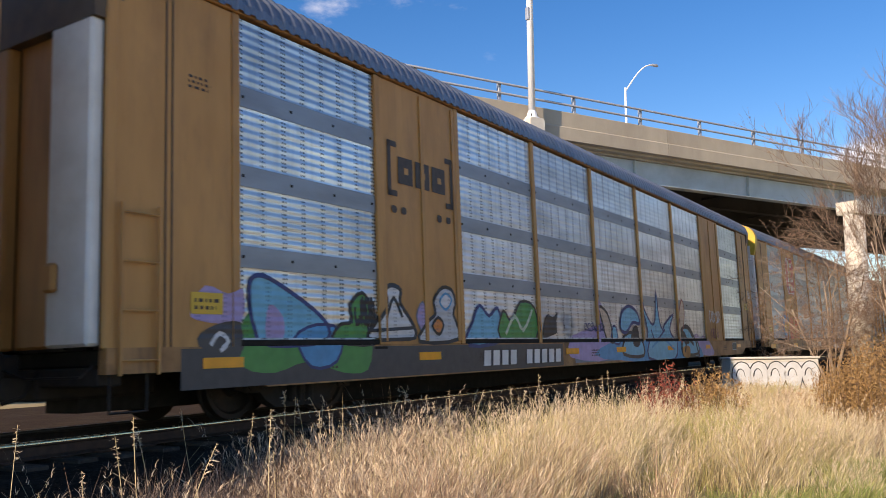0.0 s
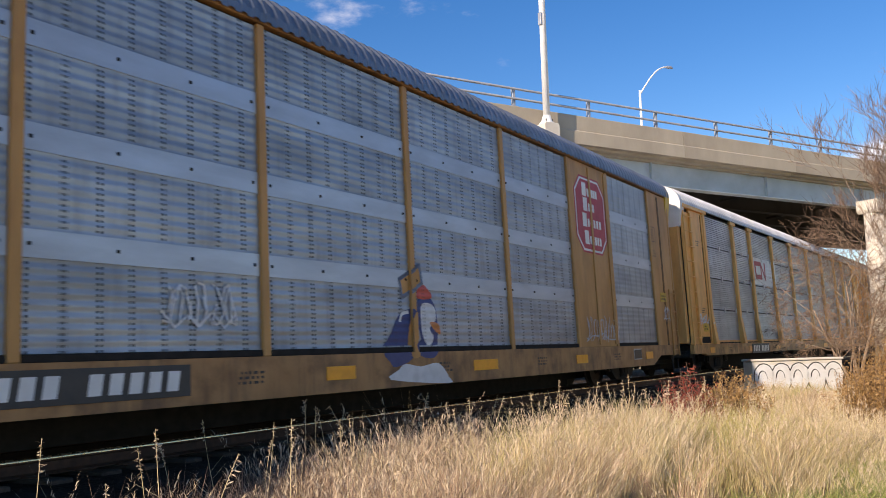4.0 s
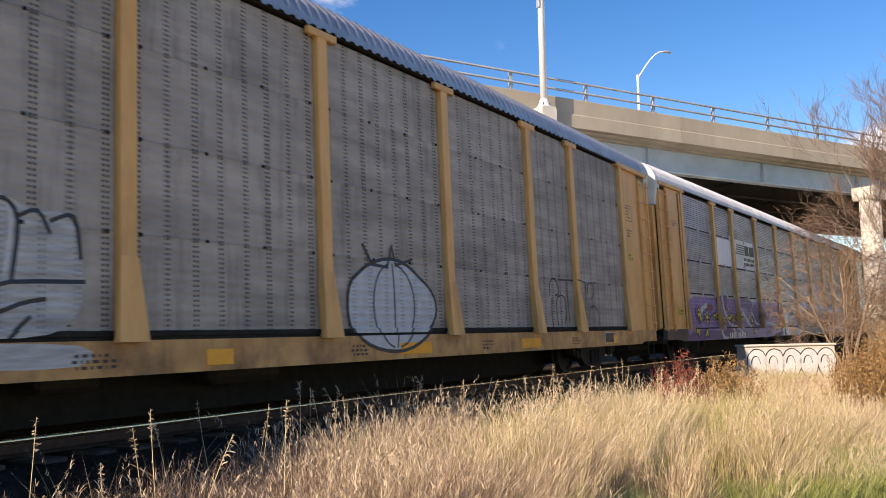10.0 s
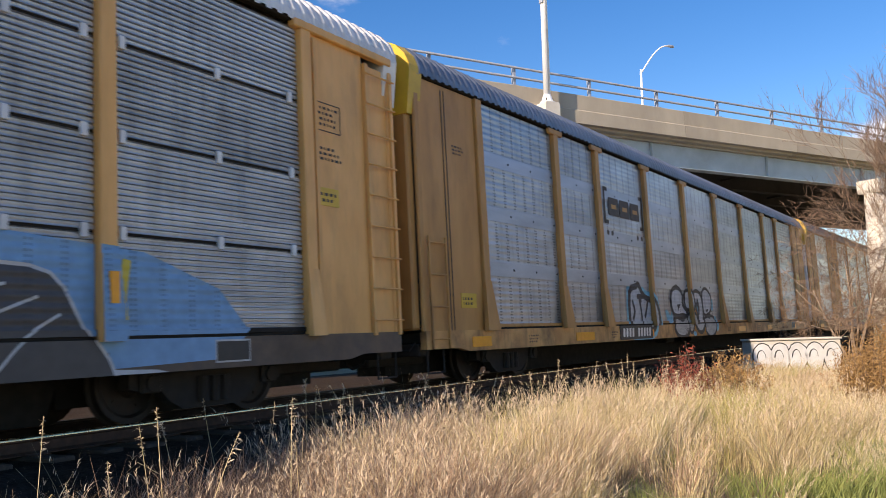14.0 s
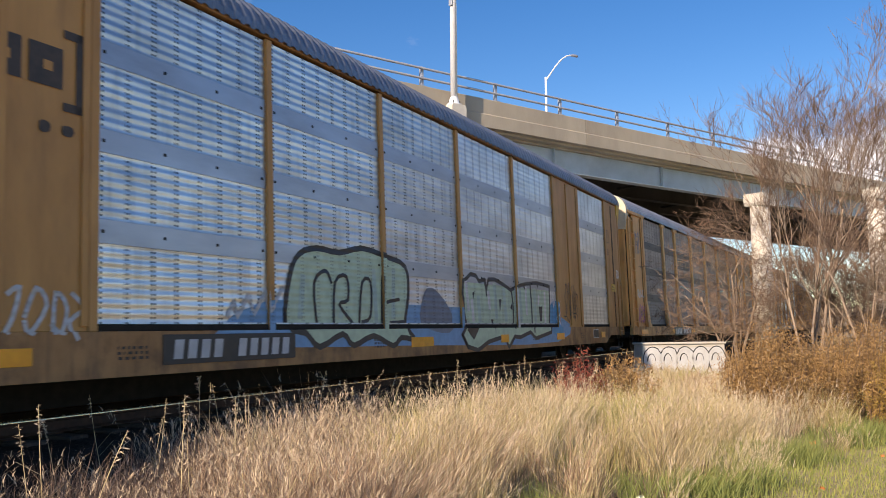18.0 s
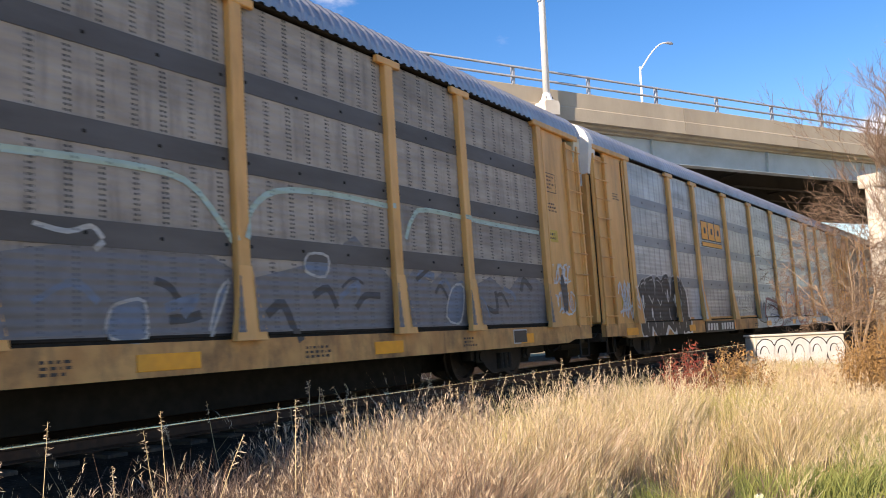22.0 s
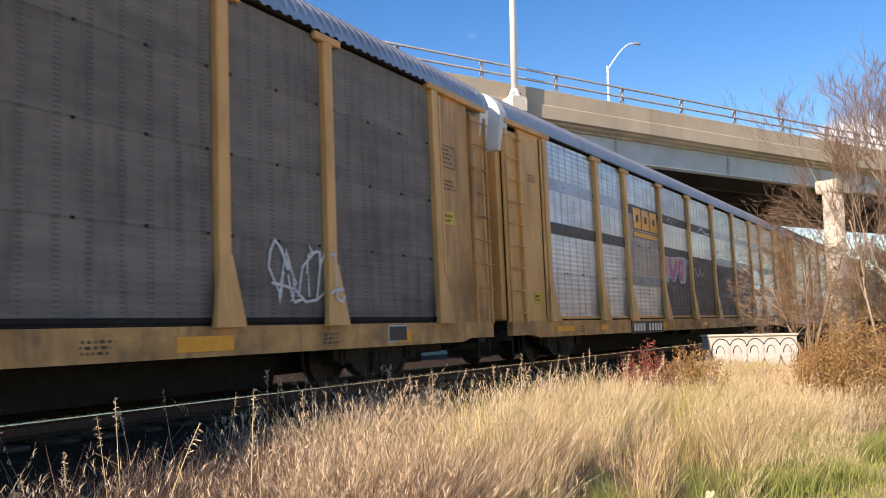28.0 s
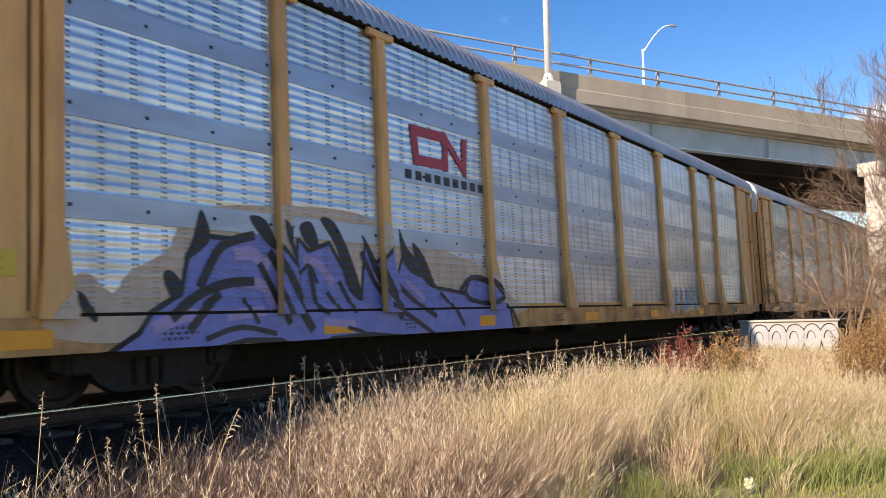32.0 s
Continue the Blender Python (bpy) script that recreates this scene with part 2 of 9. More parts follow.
RUST = (0.12, 0.05, 0.025)
M = {
    "ochre": material("ochre_paint", (0.83, 0.445, 0.148), (0.74, 0.375, 0.115), 0.5, 0, 3, RUST, 0.45, 1.4, 0.04, stretch=(1, 1, 0.35), streak=((0.20, 0.10, 0.04), 0.26)),
    "ochre_grimy": material("grimy_ochre_paint", (0.70, 0.36, 0.12), (0.44, 0.225, 0.075), 0.55, 0, 2.2, (0.13, 0.062, 0.03), 0.8, 1.1, 0.05, stretch=(1, 1, 0.35), streak=((0.13, 0.065, 0.03), 0.6)),
    "ochre_warm": material("warm_ochre_paint", (0.94, 0.49, 0.14), (0.87, 0.43, 0.112), 0.5, 0, 3, RUST, 0.4, 1.4, 0.04, stretch=(1, 1, 0.35), streak=((0.20, 0.10, 0.04), 0.25)),
    "brown": material("brown_yellow_paint", (0.55, 0.275, 0.08), (0.47, 0.23, 0.066), 0.55, 0, 3, RUST, 0.5, 1.2, 0.04, stretch=(1, 1, 0.35), streak=((0.13, 0.065, 0.03), 0.25)),
    "sill_o": material("sill_ochre", (0.67, 0.36, 0.125), (0.49, 0.235, 0.078), 0.6, 0, 3, (0.06, 0.036, 0.025), 0.95, 1.6, 0.08, streak=((0.09, 0.05, 0.03), 0.75)),
    "sill_b": material("sill_brown", (0.42, 0.215, 0.08), (0.32, 0.155, 0.055), 0.6, 0, 3, (0.05, 0.033, 0.027), 0.9, 1.5, 0.08, streak=((0.07, 0.04, 0.028), 0.7)),
    "sill_d": material("sill_dark", (0.10, 0.075, 0.06), (0.16, 0.11, 0.075), 0.7, 0, 4, (0.03, 0.025, 0.02), 0.7, 0.9, 0.06),
    "galv": holes(material("galvanised_sheet", (0.70, 0.715, 0.735), (0.55, 0.57, 0.595), 0.38, 0.9, 2.5, (0.26, 0.27, 0.29), 0.75, 0.7, 0.05, stretch=(0.4, 1, 1.6), rnd=0.13, streak=((0.16, 0.16, 0.17), 0.45), dent=0.3)),
    "galv_blue": holes(material("galvanised_sheet_blue", (0.455, 0.475, 0.50), (0.36, 0.375, 0.40), 0.38, 0.85, 2.5, (0.20, 0.21, 0.23), 0.6, 0.7, 0.05, stretch=(0.4, 1, 1.6), rnd=0.12, streak=((0.12, 0.12, 0.13), 0.45), dent=0.3)),
    "galv_dull": holes(material("weathered_sheet", (0.55, 0.555, 0.56), (0.42, 0.425, 0.43), 0.42, 0.5, 2.5, (0.12, 0.118, 0.115), 0.8, 0.9, 0.05, stretch=(0.4, 1, 1.6), rnd=0.06, streak=((0.12, 0.115, 0.11), 0.5), dent=0.2)),
    "sheet_dark": holes(material("sooty_sheet", (0.46, 0.40, 0.345), (0.335, 0.287, 0.247), 0.66, 0.12, 2.5, (0.10, 0.092, 0.088), 0.75, 0.7, 0.05, stretch=(0.4, 1, 1.6), rnd=0.07, streak=((0.09, 0.08, 0.072), 0.6), dent=0.15, spec=0.35)),
    "sheet_soot": holes(material("blackened_sheet", (0.25, 0.21, 0.18), (0.187, 0.158, 0.138), 0.75, 0.05, 2.5, (0.08, 0.07, 0.062), 0.75, 0.7, 0.05, stretch=(0.4, 1, 1.6), rnd=0.07, streak=((0.07, 0.062, 0.055), 0.6), dent=0.15, spec=0.3), depth=0.5),
    "sheet_rust": holes(material("brown_sooty_sheet", (0.52, 0.44, 0.375), (0.40, 0.335, 0.28), 0.5, 0.3, 2.5, (0.10, 0.085, 0.075), 0.7, 0.7, 0.05, stretch=(0.4, 1, 1.6), rnd=0.06, streak=((0.10, 0.075, 0.06), 0.55), dent=0.15)),
    "rib_grey": (material("ribbed_grey_sheet", (0.56, 0.59, 0.625), (0.435, 0.465, 0.50), 0.42, 0.6, 2.5, (0.12, 0.12, 0.125), 0.6, 0.8, 0.05, stretch=(0.4, 1, 1.6), rnd=0.1, streak=((0.12, 0.12, 0.12), 0.4))),
    "rib_dark": material("dirty_ribbed_sheet", (0.50, 0.51, 0.53), (0.38, 0.39, 0.41), 0.42, 0.6, 2.5, (0.10, 0.10, 0.105), 0.7, 0.8, 0.05, stretch=(0.4, 1, 1.6), rnd=0.1, streak=((0.08, 0.08, 0.082), 0.5)),
    "galv_slate": holes(material("slate_blue_sheet", (0.39, 0.42, 0.46), (0.29, 0.315, 0.35), 0.46, 0.6, 2.5, (0.15, 0.16, 0.18), 0.7, 0.8, 0.05, stretch=(0.4, 1, 1.6), rnd=0.10, streak=((0.12, 0.12, 0.13), 0.45), dent=0.3)),
    "band_pale": material("pale_smooth_band", (0.47, 0.505, 0.56), (0.39, 0.42, 0.47), 0.45, 0.6, 2.5, (0.24, 0.25, 0.27), 0.5, 0.9, 0.03, stretch=(0.4, 1, 1.6)),
    "band": material("smooth_band_sheet", (0.30, 0.32, 0.35), (0.25, 0.27, 0.30), 0.5, 0.6, 2.5, (0.15, 0.15, 0.16), 0.5, 0.9, 0.03, stretch=(0.4, 1, 1.6)),
    "band_dark": material("smooth_dark_band", (0.13, 0.115, 0.11), (0.10, 0.088, 0.082), 0.6, 0.3, 2.5, (0.04, 0.035, 0.03), 0.5, 0.9, 0.03, stretch=(0.4, 1, 1.6)),
    "band_blue": material("smooth_blue_band", (0.43, 0.46, 0.52), (0.36, 0.39, 0.45), 0.42, 0.75, 2.5, (0.18, 0.19, 0.21), 0.5, 0.9, 0.03, stretch=(0.4, 1, 1.6)),
    "roof_blue": material("blue_grey_roof_sheet", (0.22, 0.25, 0.30), (0.17, 0.20, 0.24), 0.45, 0.6, 2, (0.12, 0.12, 0.12), 0.5, 0.6, 0.04),
    "roof_grey": material("roof_sheet", (0.42, 0.44, 0.47), (0.34, 0.36, 0.39), 0.45, 0.7, 2, (0.2, 0.19, 0.18), 0.5, 0.6, 0.04),
    "roof_white": material("white_roof_sheet", (0.74, 0.74, 0.74), (0.62, 0.62, 0.62), 0.5, 0.1, 2, (0.35, 0.33, 0.31), 0.4, 0.6, 0.04),
    "white": material("white_paint", (0.78, 0.78, 0.76), (0.68, 0.68, 0.66), 0.5, 0, 3, (0.35, 0.28, 0.2), 0.35, 1.2, 0.03),
    "cream": material("cream_paint", (0.72, 0.66, 0.50), (0.60, 0.54, 0.40), 0.5, 0, 3, RUST, 0.3, 1.2, 0.03),
    "yellow": material("yellow_paint", (0.70, 0.45, 0.04), (0.62, 0.38, 0.03), 0.45, 0, 3, RUST, 0.3, 1.2, 0.03),
    "reflector": material("orange_reflector", (0.95, 0.38, 0.004), (0.86, 0.33, 0.004), 0.35, 0, 9, (0.2, 0.1, 0.03), 0.3, 2, 0.02),
    "black": material("black_paint", (0.018, 0.018, 0.02), (0.03, 0.03, 0.032), 0.5, 0, 6, (0.08, 0.07, 0.06), 0.4, 2, 0.03),
    "ink": material("stencil_ink", (0.04, 0.03, 0.025), (0.07, 0.05, 0.04), 0.6, 0, 12, bump=0),
    # dirty steel, toned darker still for the shade below the cars
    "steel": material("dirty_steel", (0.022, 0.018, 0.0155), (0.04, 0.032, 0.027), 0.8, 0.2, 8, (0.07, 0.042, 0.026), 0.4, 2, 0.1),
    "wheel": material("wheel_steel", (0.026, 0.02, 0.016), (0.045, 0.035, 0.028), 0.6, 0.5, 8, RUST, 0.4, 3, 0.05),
    # rubber and dark joints; also stands for shade under the car frames
    "rubber_and_shade": material("black_rubber_and_shade", (0.022, 0.02, 0.018), (0.034, 0.03, 0.027), 0.8, 0, 8, bump=0, spec=0.1),
    "red": material("red_paint", (0.48, 0.03, 0.05), (0.40, 0.025, 0.04), 0.5, 0, 4, (0.25, 0.05, 0.05), 0.3, 2, 0.02),
    "blue": material("blue_paint", (0.03, 0.08, 0.33), (0.025, 0.065, 0.28), 0.5, 0, 4, (0.1, 0.1, 0.2), 0.3, 2, 0.02),
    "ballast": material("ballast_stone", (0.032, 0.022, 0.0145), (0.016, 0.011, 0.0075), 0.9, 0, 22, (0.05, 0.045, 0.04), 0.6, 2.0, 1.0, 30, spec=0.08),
    # dark ballast tone that stands in for shade beyond the track
    "far_shade_strip": material("shade_dark_ballast", (0.05, 0.032, 0.021), (0.028, 0.019, 0.014), 0.95, 0, 18, (0.09, 0.07, 0.045), 0.5, 1.6, 1.0, 26, spec=0.05),
    "tie": material("weathered_tie", (0.10, 0.075, 0.055), (0.065, 0.05, 0.04), 0.85, 0, 5, (0.03, 0.025, 0.02), 0.6, 3, 0.5, stretch=(4, 0.5, 2), rnd=0.25, spec=0.1),
    "rail_rust": material("rusty_rail", (0.10, 0.05, 0.03), (0.07, 0.038, 0.025), 0.75, 0.3, 14, (0.04, 0.025, 0.02), 0.5, 3, 0.15),
    # gold tint puts the warm glint of the near head into its colour
    "rail_head": material("polished_rail_glint", (1.0, 0.74, 0.40), (0.86, 0.60, 0.32), 0.26, 0.9, 10, (0.3, 0.25, 0.2), 0.3, 3, 0.02),
    # far head: the dark reflection on it is put into this tone
    "rail_dim": material("dim_rail_head", (0.16, 0.12, 0.09), (0.12, 0.09, 0.07), 0.5, 0.5, 10, RUST, 0.4, 3, 0.02),
    "concrete": material("bridge_concrete", (0.46, 0.40, 0.31), (0.40, 0.345, 0.265), 0.85, 0, 1.3, (0.24, 0.20, 0.16), 0.55, 0.35, 0.15, 12, stretch=(1, 1, 0.45)),
    "pale_concrete": material("pale_concrete", (0.74, 0.69, 0.60), (0.64, 0.59, 0.50), 0.85, 0, 2, (0.36, 0.31, 0.25), 0.4, 0.8, 0.2, 14),
    "girder": material("grey_blue_girder", (0.47, 0.54, 0.57), (0.40, 0.47, 0.50), 0.55, 0.1, 1.2, (0.20, 0.18, 0.15), 0.4, 0.5, 0.03),
    # shade below the deck is put into this near-black tone
    "soffit": material("bridge_underside_shade", (0.06, 0.053, 0.047), (0.045, 0.04, 0.035), 0.9, 0, 1.2, (0.08, 0.07, 0.06), 0.5, 0.5, 0.05),
    "galv_pole": material("galvanised_pole", (0.84, 0.86, 0.88), (0.78, 0.80, 0.82), 0.45, 0.0, 4, (0.5, 0.5, 0.5), 0.2, 2, 0.02),
    "railing": material("railing_steel", (0.42, 0.45, 0.50), (0.34, 0.37, 0.42), 0.5, 0.3, 4, RUST, 0.2, 2, 0.03),
    "soil": material("ground_soil", (0.39, 0.31, 0.175), (0.31, 0.255, 0.13), 0.95, 0, 1.6, (0.16, 0.11, 0.06), 0.5, 0.25, 0.8, 18),
    "lawn": material("lawn_blades", (0.17, 0.215, 0.042), (0.38, 0.355, 0.11), 0.6, island=True, bump=0, spec=0.25),
    "straw": material("dry_grass", (0.30, 0.215, 0.10), (0.74, 0.60, 0.355), 0.6, 0, 6, (0.46, 0.42, 0.20), 0.5, 0.6, island=True, bump=0, spec=0.25),
    "straw_pale": material("bleached_grass", (0.42, 0.335, 0.185), (0.82, 0.71, 0.48), 0.6, island=True, bump=0, spec=0.25),
    "straw_rose": material("pinkish_dead_grass", (0.22, 0.135, 0.085), (0.58, 0.40, 0.27), 0.6, island=True, bump=0, spec=0.25),
    "straw_olive": material("yellowing_grass", (0.25, 0.23, 0.075), (0.60, 0.53, 0.22), 0.6, island=True, bump=0, spec=0.25),
    # brown dead grass, darkened in colour for the shade near the track
    "straw_shade": material("shaded_dry_grass", (0.07, 0.048, 0.04), (0.29, 0.205, 0.155), 0.6, island=True, bump=0, spec=0.25),
    "seed": material("seed_heads", (0.46, 0.34, 0.23), (0.70, 0.57, 0.41), 0.6, island=True, bump=0, spec=0.25),
    "weed_green": material("weed_green", (0.13, 0.165, 0.045), (0.28, 0.30, 0.09), 0.6, island=True, bump=0, spec=0.25),
    "rusty_leaf": material("russet_leaves", (0.21, 0.115, 0.045), (0.47, 0.29, 0.12), 0.6, island=True, bump=0, spec=0.25),
    "gold_leaf": material("golden_leaves", (0.46, 0.30, 0.075), (0.26, 0.17, 0.05), 0.6, island=True, bump=0, spec=0.25),
    "red_leaf": material("crimson_leaves", (0.20, 0.03, 0.028), (0.34, 0.10, 0.055), 0.6, island=True, bump=0, spec=0.25),
    "bark": material("bare_bark", (0.42, 0.32, 0.24), (0.30, 0.22, 0.16), 0.85, 0, 9, (0.32, 0.25, 0.18), 0.5, 2, 0.4),
    "twig": material("bare_twigs", (0.115, 0.074, 0.055), (0.32, 0.222, 0.158), 0.8, island=True, bump=0, spec=0.2),
    "far_wood": material("far_woods", (0.20, 0.17, 0.14), (0.30, 0.25, 0.20), 0.9, island=True, bump=0, spec=0.1),
    "dead_leaf": material("fallen_leaf", (0.55, 0.20, 0.05), (0.42, 0.15, 0.05), 0.7, 0, 20, bump=0.1),
}


# ---- mesh helpers ----
CACHE = {}


class Shape:
    """Vertices and faces of one mesh, with a material slot per face."""

    def __init__(self):
        self.v, self.f, self.k = [], [], []

    def poly(self, pts, slot=0):
        i = len(self.v)
        self.v.extend(tuple(p) for p in pts)
        self.f.append(tuple(range(i, i + len(pts))))
        self.k.append(slot)

    def box(self, x0, x1, y0, y1, z0, z1, c=0.0, slot=0):
        """A box with its edges cut by c."""
        bm = bmesh.new()
        m = Matrix.LocRotScale(((x0 + x1) / 2, (y0 + y1) / 2, (z0 + z1) / 2), None, (abs(x1 - x0), abs(y1 - y0), abs(z1 - z0)))
        bmesh.ops.create_cube(bm, size=1.0, matrix=m)
        if c:
            bmesh.ops.bevel(bm, geom=bm.edges[:], offset=c, segments=1, affect="EDGES")
        self.take(bm, slot)
        return self

    def take(self, bm, slot=0):
        i = len(self.v)
        bm.verts.index_update()
        self.v.extend(tuple(v.co) for v in bm.verts)
        for f in bm.faces:
            self.f.append(tuple(i + v.index for v in f.verts))
            self.k.append(slot)
        bm.free()

    def prism(self, pts, axis, a, b, slot=0):
        """A polygon of two coordinates, drawn out from a to b along axis 'x', 'y' or 'z'."""
        def at(p, q):
            return {"x": (q, p[0], p[1]), "y": (p[0], q, p[1]), "z": (p[0], p[1], q)}[axis]
        n = len(pts)
        i = len(self.v)
        self.v.extend(at(p, a) for p in pts)
        self.v.extend(at(p, b) for p in pts)
        self.f.append(tuple(i + j for j in range(n)))
        self.f.append(tuple(i + n + j for j in reversed(range(n))))
        self.f.extend((i + j, i + n + j, i + n + (j + 1) % n, i + (j + 1) % n) for j in range(n))
        self.k.extend([slot] * (n + 2))
        return self

    def tube(self, pts, radii, n=6, slot=0):
        """A round bar along the points."""
        i = len(self.v)
        pts = [Vector(p) for p in pts]
        if isinstance(radii, (int, float)):
            radii = [radii] * len(pts)
        for j, p in enumerate(pts):
            d = (pts[min(j + 1, len(pts) - 1)] - pts[max(j - 1, 0)]).normalized()
            u = d.orthogonal().normalized() if abs(d.z) > 0.9 else d.cross(Vector((0, 0, 1))).normalized()
            w = d.cross(u)
            for a in range(n):
                t = 2 * math.pi * a / n
                self.v.append(tuple(p + (u * math.cos(t) + w * math.sin(t)) * radii[j]))
        for j in range(len(pts) - 1):
            for a in range(n):
                self.f.append((i + j * n + a, i + j * n + (a + 1) % n, i + (j + 1) * n + (a + 1) % n, i + (j + 1) * n + a))
                self.k.append(slot)
        self.f.append(tuple(i + a for a in reversed(range(n))))
        self.f.append(tuple(i + (len(pts) - 1) * n + a for a in range(n)))
        self.k.extend([slot, slot])
        return self

    def lathe(self, prof, axis_pt, n=24, slot=0):
        """A profile of (radius, y) turned about the y axis through axis_pt."""
        i = len(self.v)
        for a in range(n):
            t = 2 * math.pi * a / n
            for r, y in prof:
                self.v.append((axis_pt[0] + r * math.cos(t), axis_pt[1] + y, axis_pt[2] + r * math.sin(t)))
        k = len(prof)
        for a in range(n):
            b = (a + 1) % n
            for j in range(k - 1):
                self.f.append((i + a * k + j, i + b * k + j, i + b * k + j + 1, i + a * k + j + 1))
                self.k.append(slot)
        return self

    def mesh(self, name, slots=1, smooth=False):
        me = bpy.data.meshes.new(name)
        me.from_pydata(self.v, [], self.f)
        for _ in range(slots):
            me.materials.append(None)
        if slots > 1:
            me.polygons.foreach_set("material_index", self.k)
        if smooth:
            me.polygons.foreach_set("use_smooth", [True] * len(me.polygons))
        me.update()
        return me


def part(name, mesh, mats, parent=None, label="", at=None):
    """Links a mesh as one object under a thing or a part. mats: a material or a list, held by the object, so that meshes can be shared."""
    ob = new(name, mesh)
    if not isinstance(mats, (list, tuple)):
        mats = [mats]
    for slot, m in zip(ob.material_slots, mats):
        slot.link = "OBJECT"
        slot.material = m
    if parent is not None:
        ob.parent = parent
    if at is not None:
        ob.matrix_basis = at
    if label:
        tagged(ob, label)
    return ob


def cached(key, make):
    if key not in CACHE:
        CACHE[key] = make()
    return CACHE[key]


def bar(name, x0, x1, y0, y1, z0, z1, mat, parent, c=0.01, label=""):
    """One bevelled box as a part; alike boxes share a mesh."""
    key = ("bar", round(x1 - x0, 4), round(y1 - y0, 4), round(z1 - z0, 4), c)
    me = cached(key, lambda: Shape().box(0, x1 - x0, 0, y1 - y0, 0, z1 - z0, c).mesh(name))
    return part(name, me, mat, parent, label, pose(x0, y0, z0))


def thing(name, label, category, group="", kind="", at=None):
    ob = new(name)
    ob.empty_display_size = 0.2
    if at is not None:
        ob.matrix_basis = at
    return tagged(ob, label, category, group, kind)


# ---- track line ----
D0, BEND, BANK = 8.479, -0.00159, 0.03017
LINE = {}


def line_table():
    """Centre line by steps of 0.5 m: place and heading at each arc length."""
    step = 0.5
    x, y, a = 0.0, D0, 0.0
    LINE[0] = (x, y, a)
    for i in range(1, 900):
        s = i * step
        a += step * (BEND if s < 45 else 0.0011 if s < 110 else 0.0)
        x, y = x + step * math.cos(a), y + step * math.sin(a)
        LINE[i] = (x, y, a)
    x, y, a = 0.0, D0, 0.0
    for i in range(1, 900):
        a -= step * (BEND if i * step < 30 else 0.0)
        x, y = x - step * math.cos(a), y - step * math.sin(a)
        LINE[-i] = (x, y, a)


line_table()


def on_line(s):
    i = math.floor(s / 0.5)
    f = s / 0.5 - i
    i = max(-899, min(898, i))
    p, q = LINE[i], LINE[i + 1]
    return [p[j] + (q[j] - p[j]) * f for j in range(3)]


def track_pose(s):
    x, y, a = on_line(s)
    return Matrix.Translation((x, y, 0)) @ Matrix.Rotation(a, 4, "Z") @ Matrix.Rotation(-BANK, 4, "X")


def track_point(s, off, z):
    return track_pose(s) @ Vector((0, off, z))


# ---- ground, track ----
def ground_z(x, y):
    """Flat verge, a shallow dip before the track bed."""
    return -0.66 + 0.05 * noise.noise(Vector((x * 0.25, y * 0.25, 0.0))) if abs(x) < 60 and abs(y) < 60 else -0.66


def build_ground():
    def axis(a, b, step, far):
        v = [a + i * step for i in range(int((b - a) / step) + 1)]
        return [-f for f in reversed(far)] + v + list(far)
    xs = axis(-14, 46, 0.75, (80, 140, 300, 800, 2500))
    ys = axis(-14, 24, 0.75, (60, 140, 300, 800, 2500))
    sh = Shape()
    sh.v = [(x, y, ground_z(x, y)) for y in ys for x in xs]
    n = len(xs)
    sh.f = [(j * n + i, j * n + i + 1, (j + 1) * n + i + 1, (j + 1) * n + i) for j in range(len(ys) - 1) for i in range(n - 1)]
    ob = part("ground", sh.mesh("ground", smooth=True), M["soil"])
    tagged(ob, "dry autumn soil with thin turf beside the track", "ground", kind="structure")


def sweep(profile, s0, s1, step, closed=True):
    sh = Shape()
    ss = [s0 + i * step for i in range(int((s1 - s0) / step) + 1)]
    k = len(profile)
    for s in ss:
        m = track_pose(s)
        sh.v.extend(tuple(m @ Vector((0, o, z))) for o, z in profile)
    for i in range(len(ss) - 1):
        for j in range(k if closed else k - 1):
            q = (j + 1) % k
            sh.f.append((i * k + j, i * k + q, (i + 1) * k + q, (i + 1) * k + j))
    sh.k = [0] * len(sh.f)
    return sh


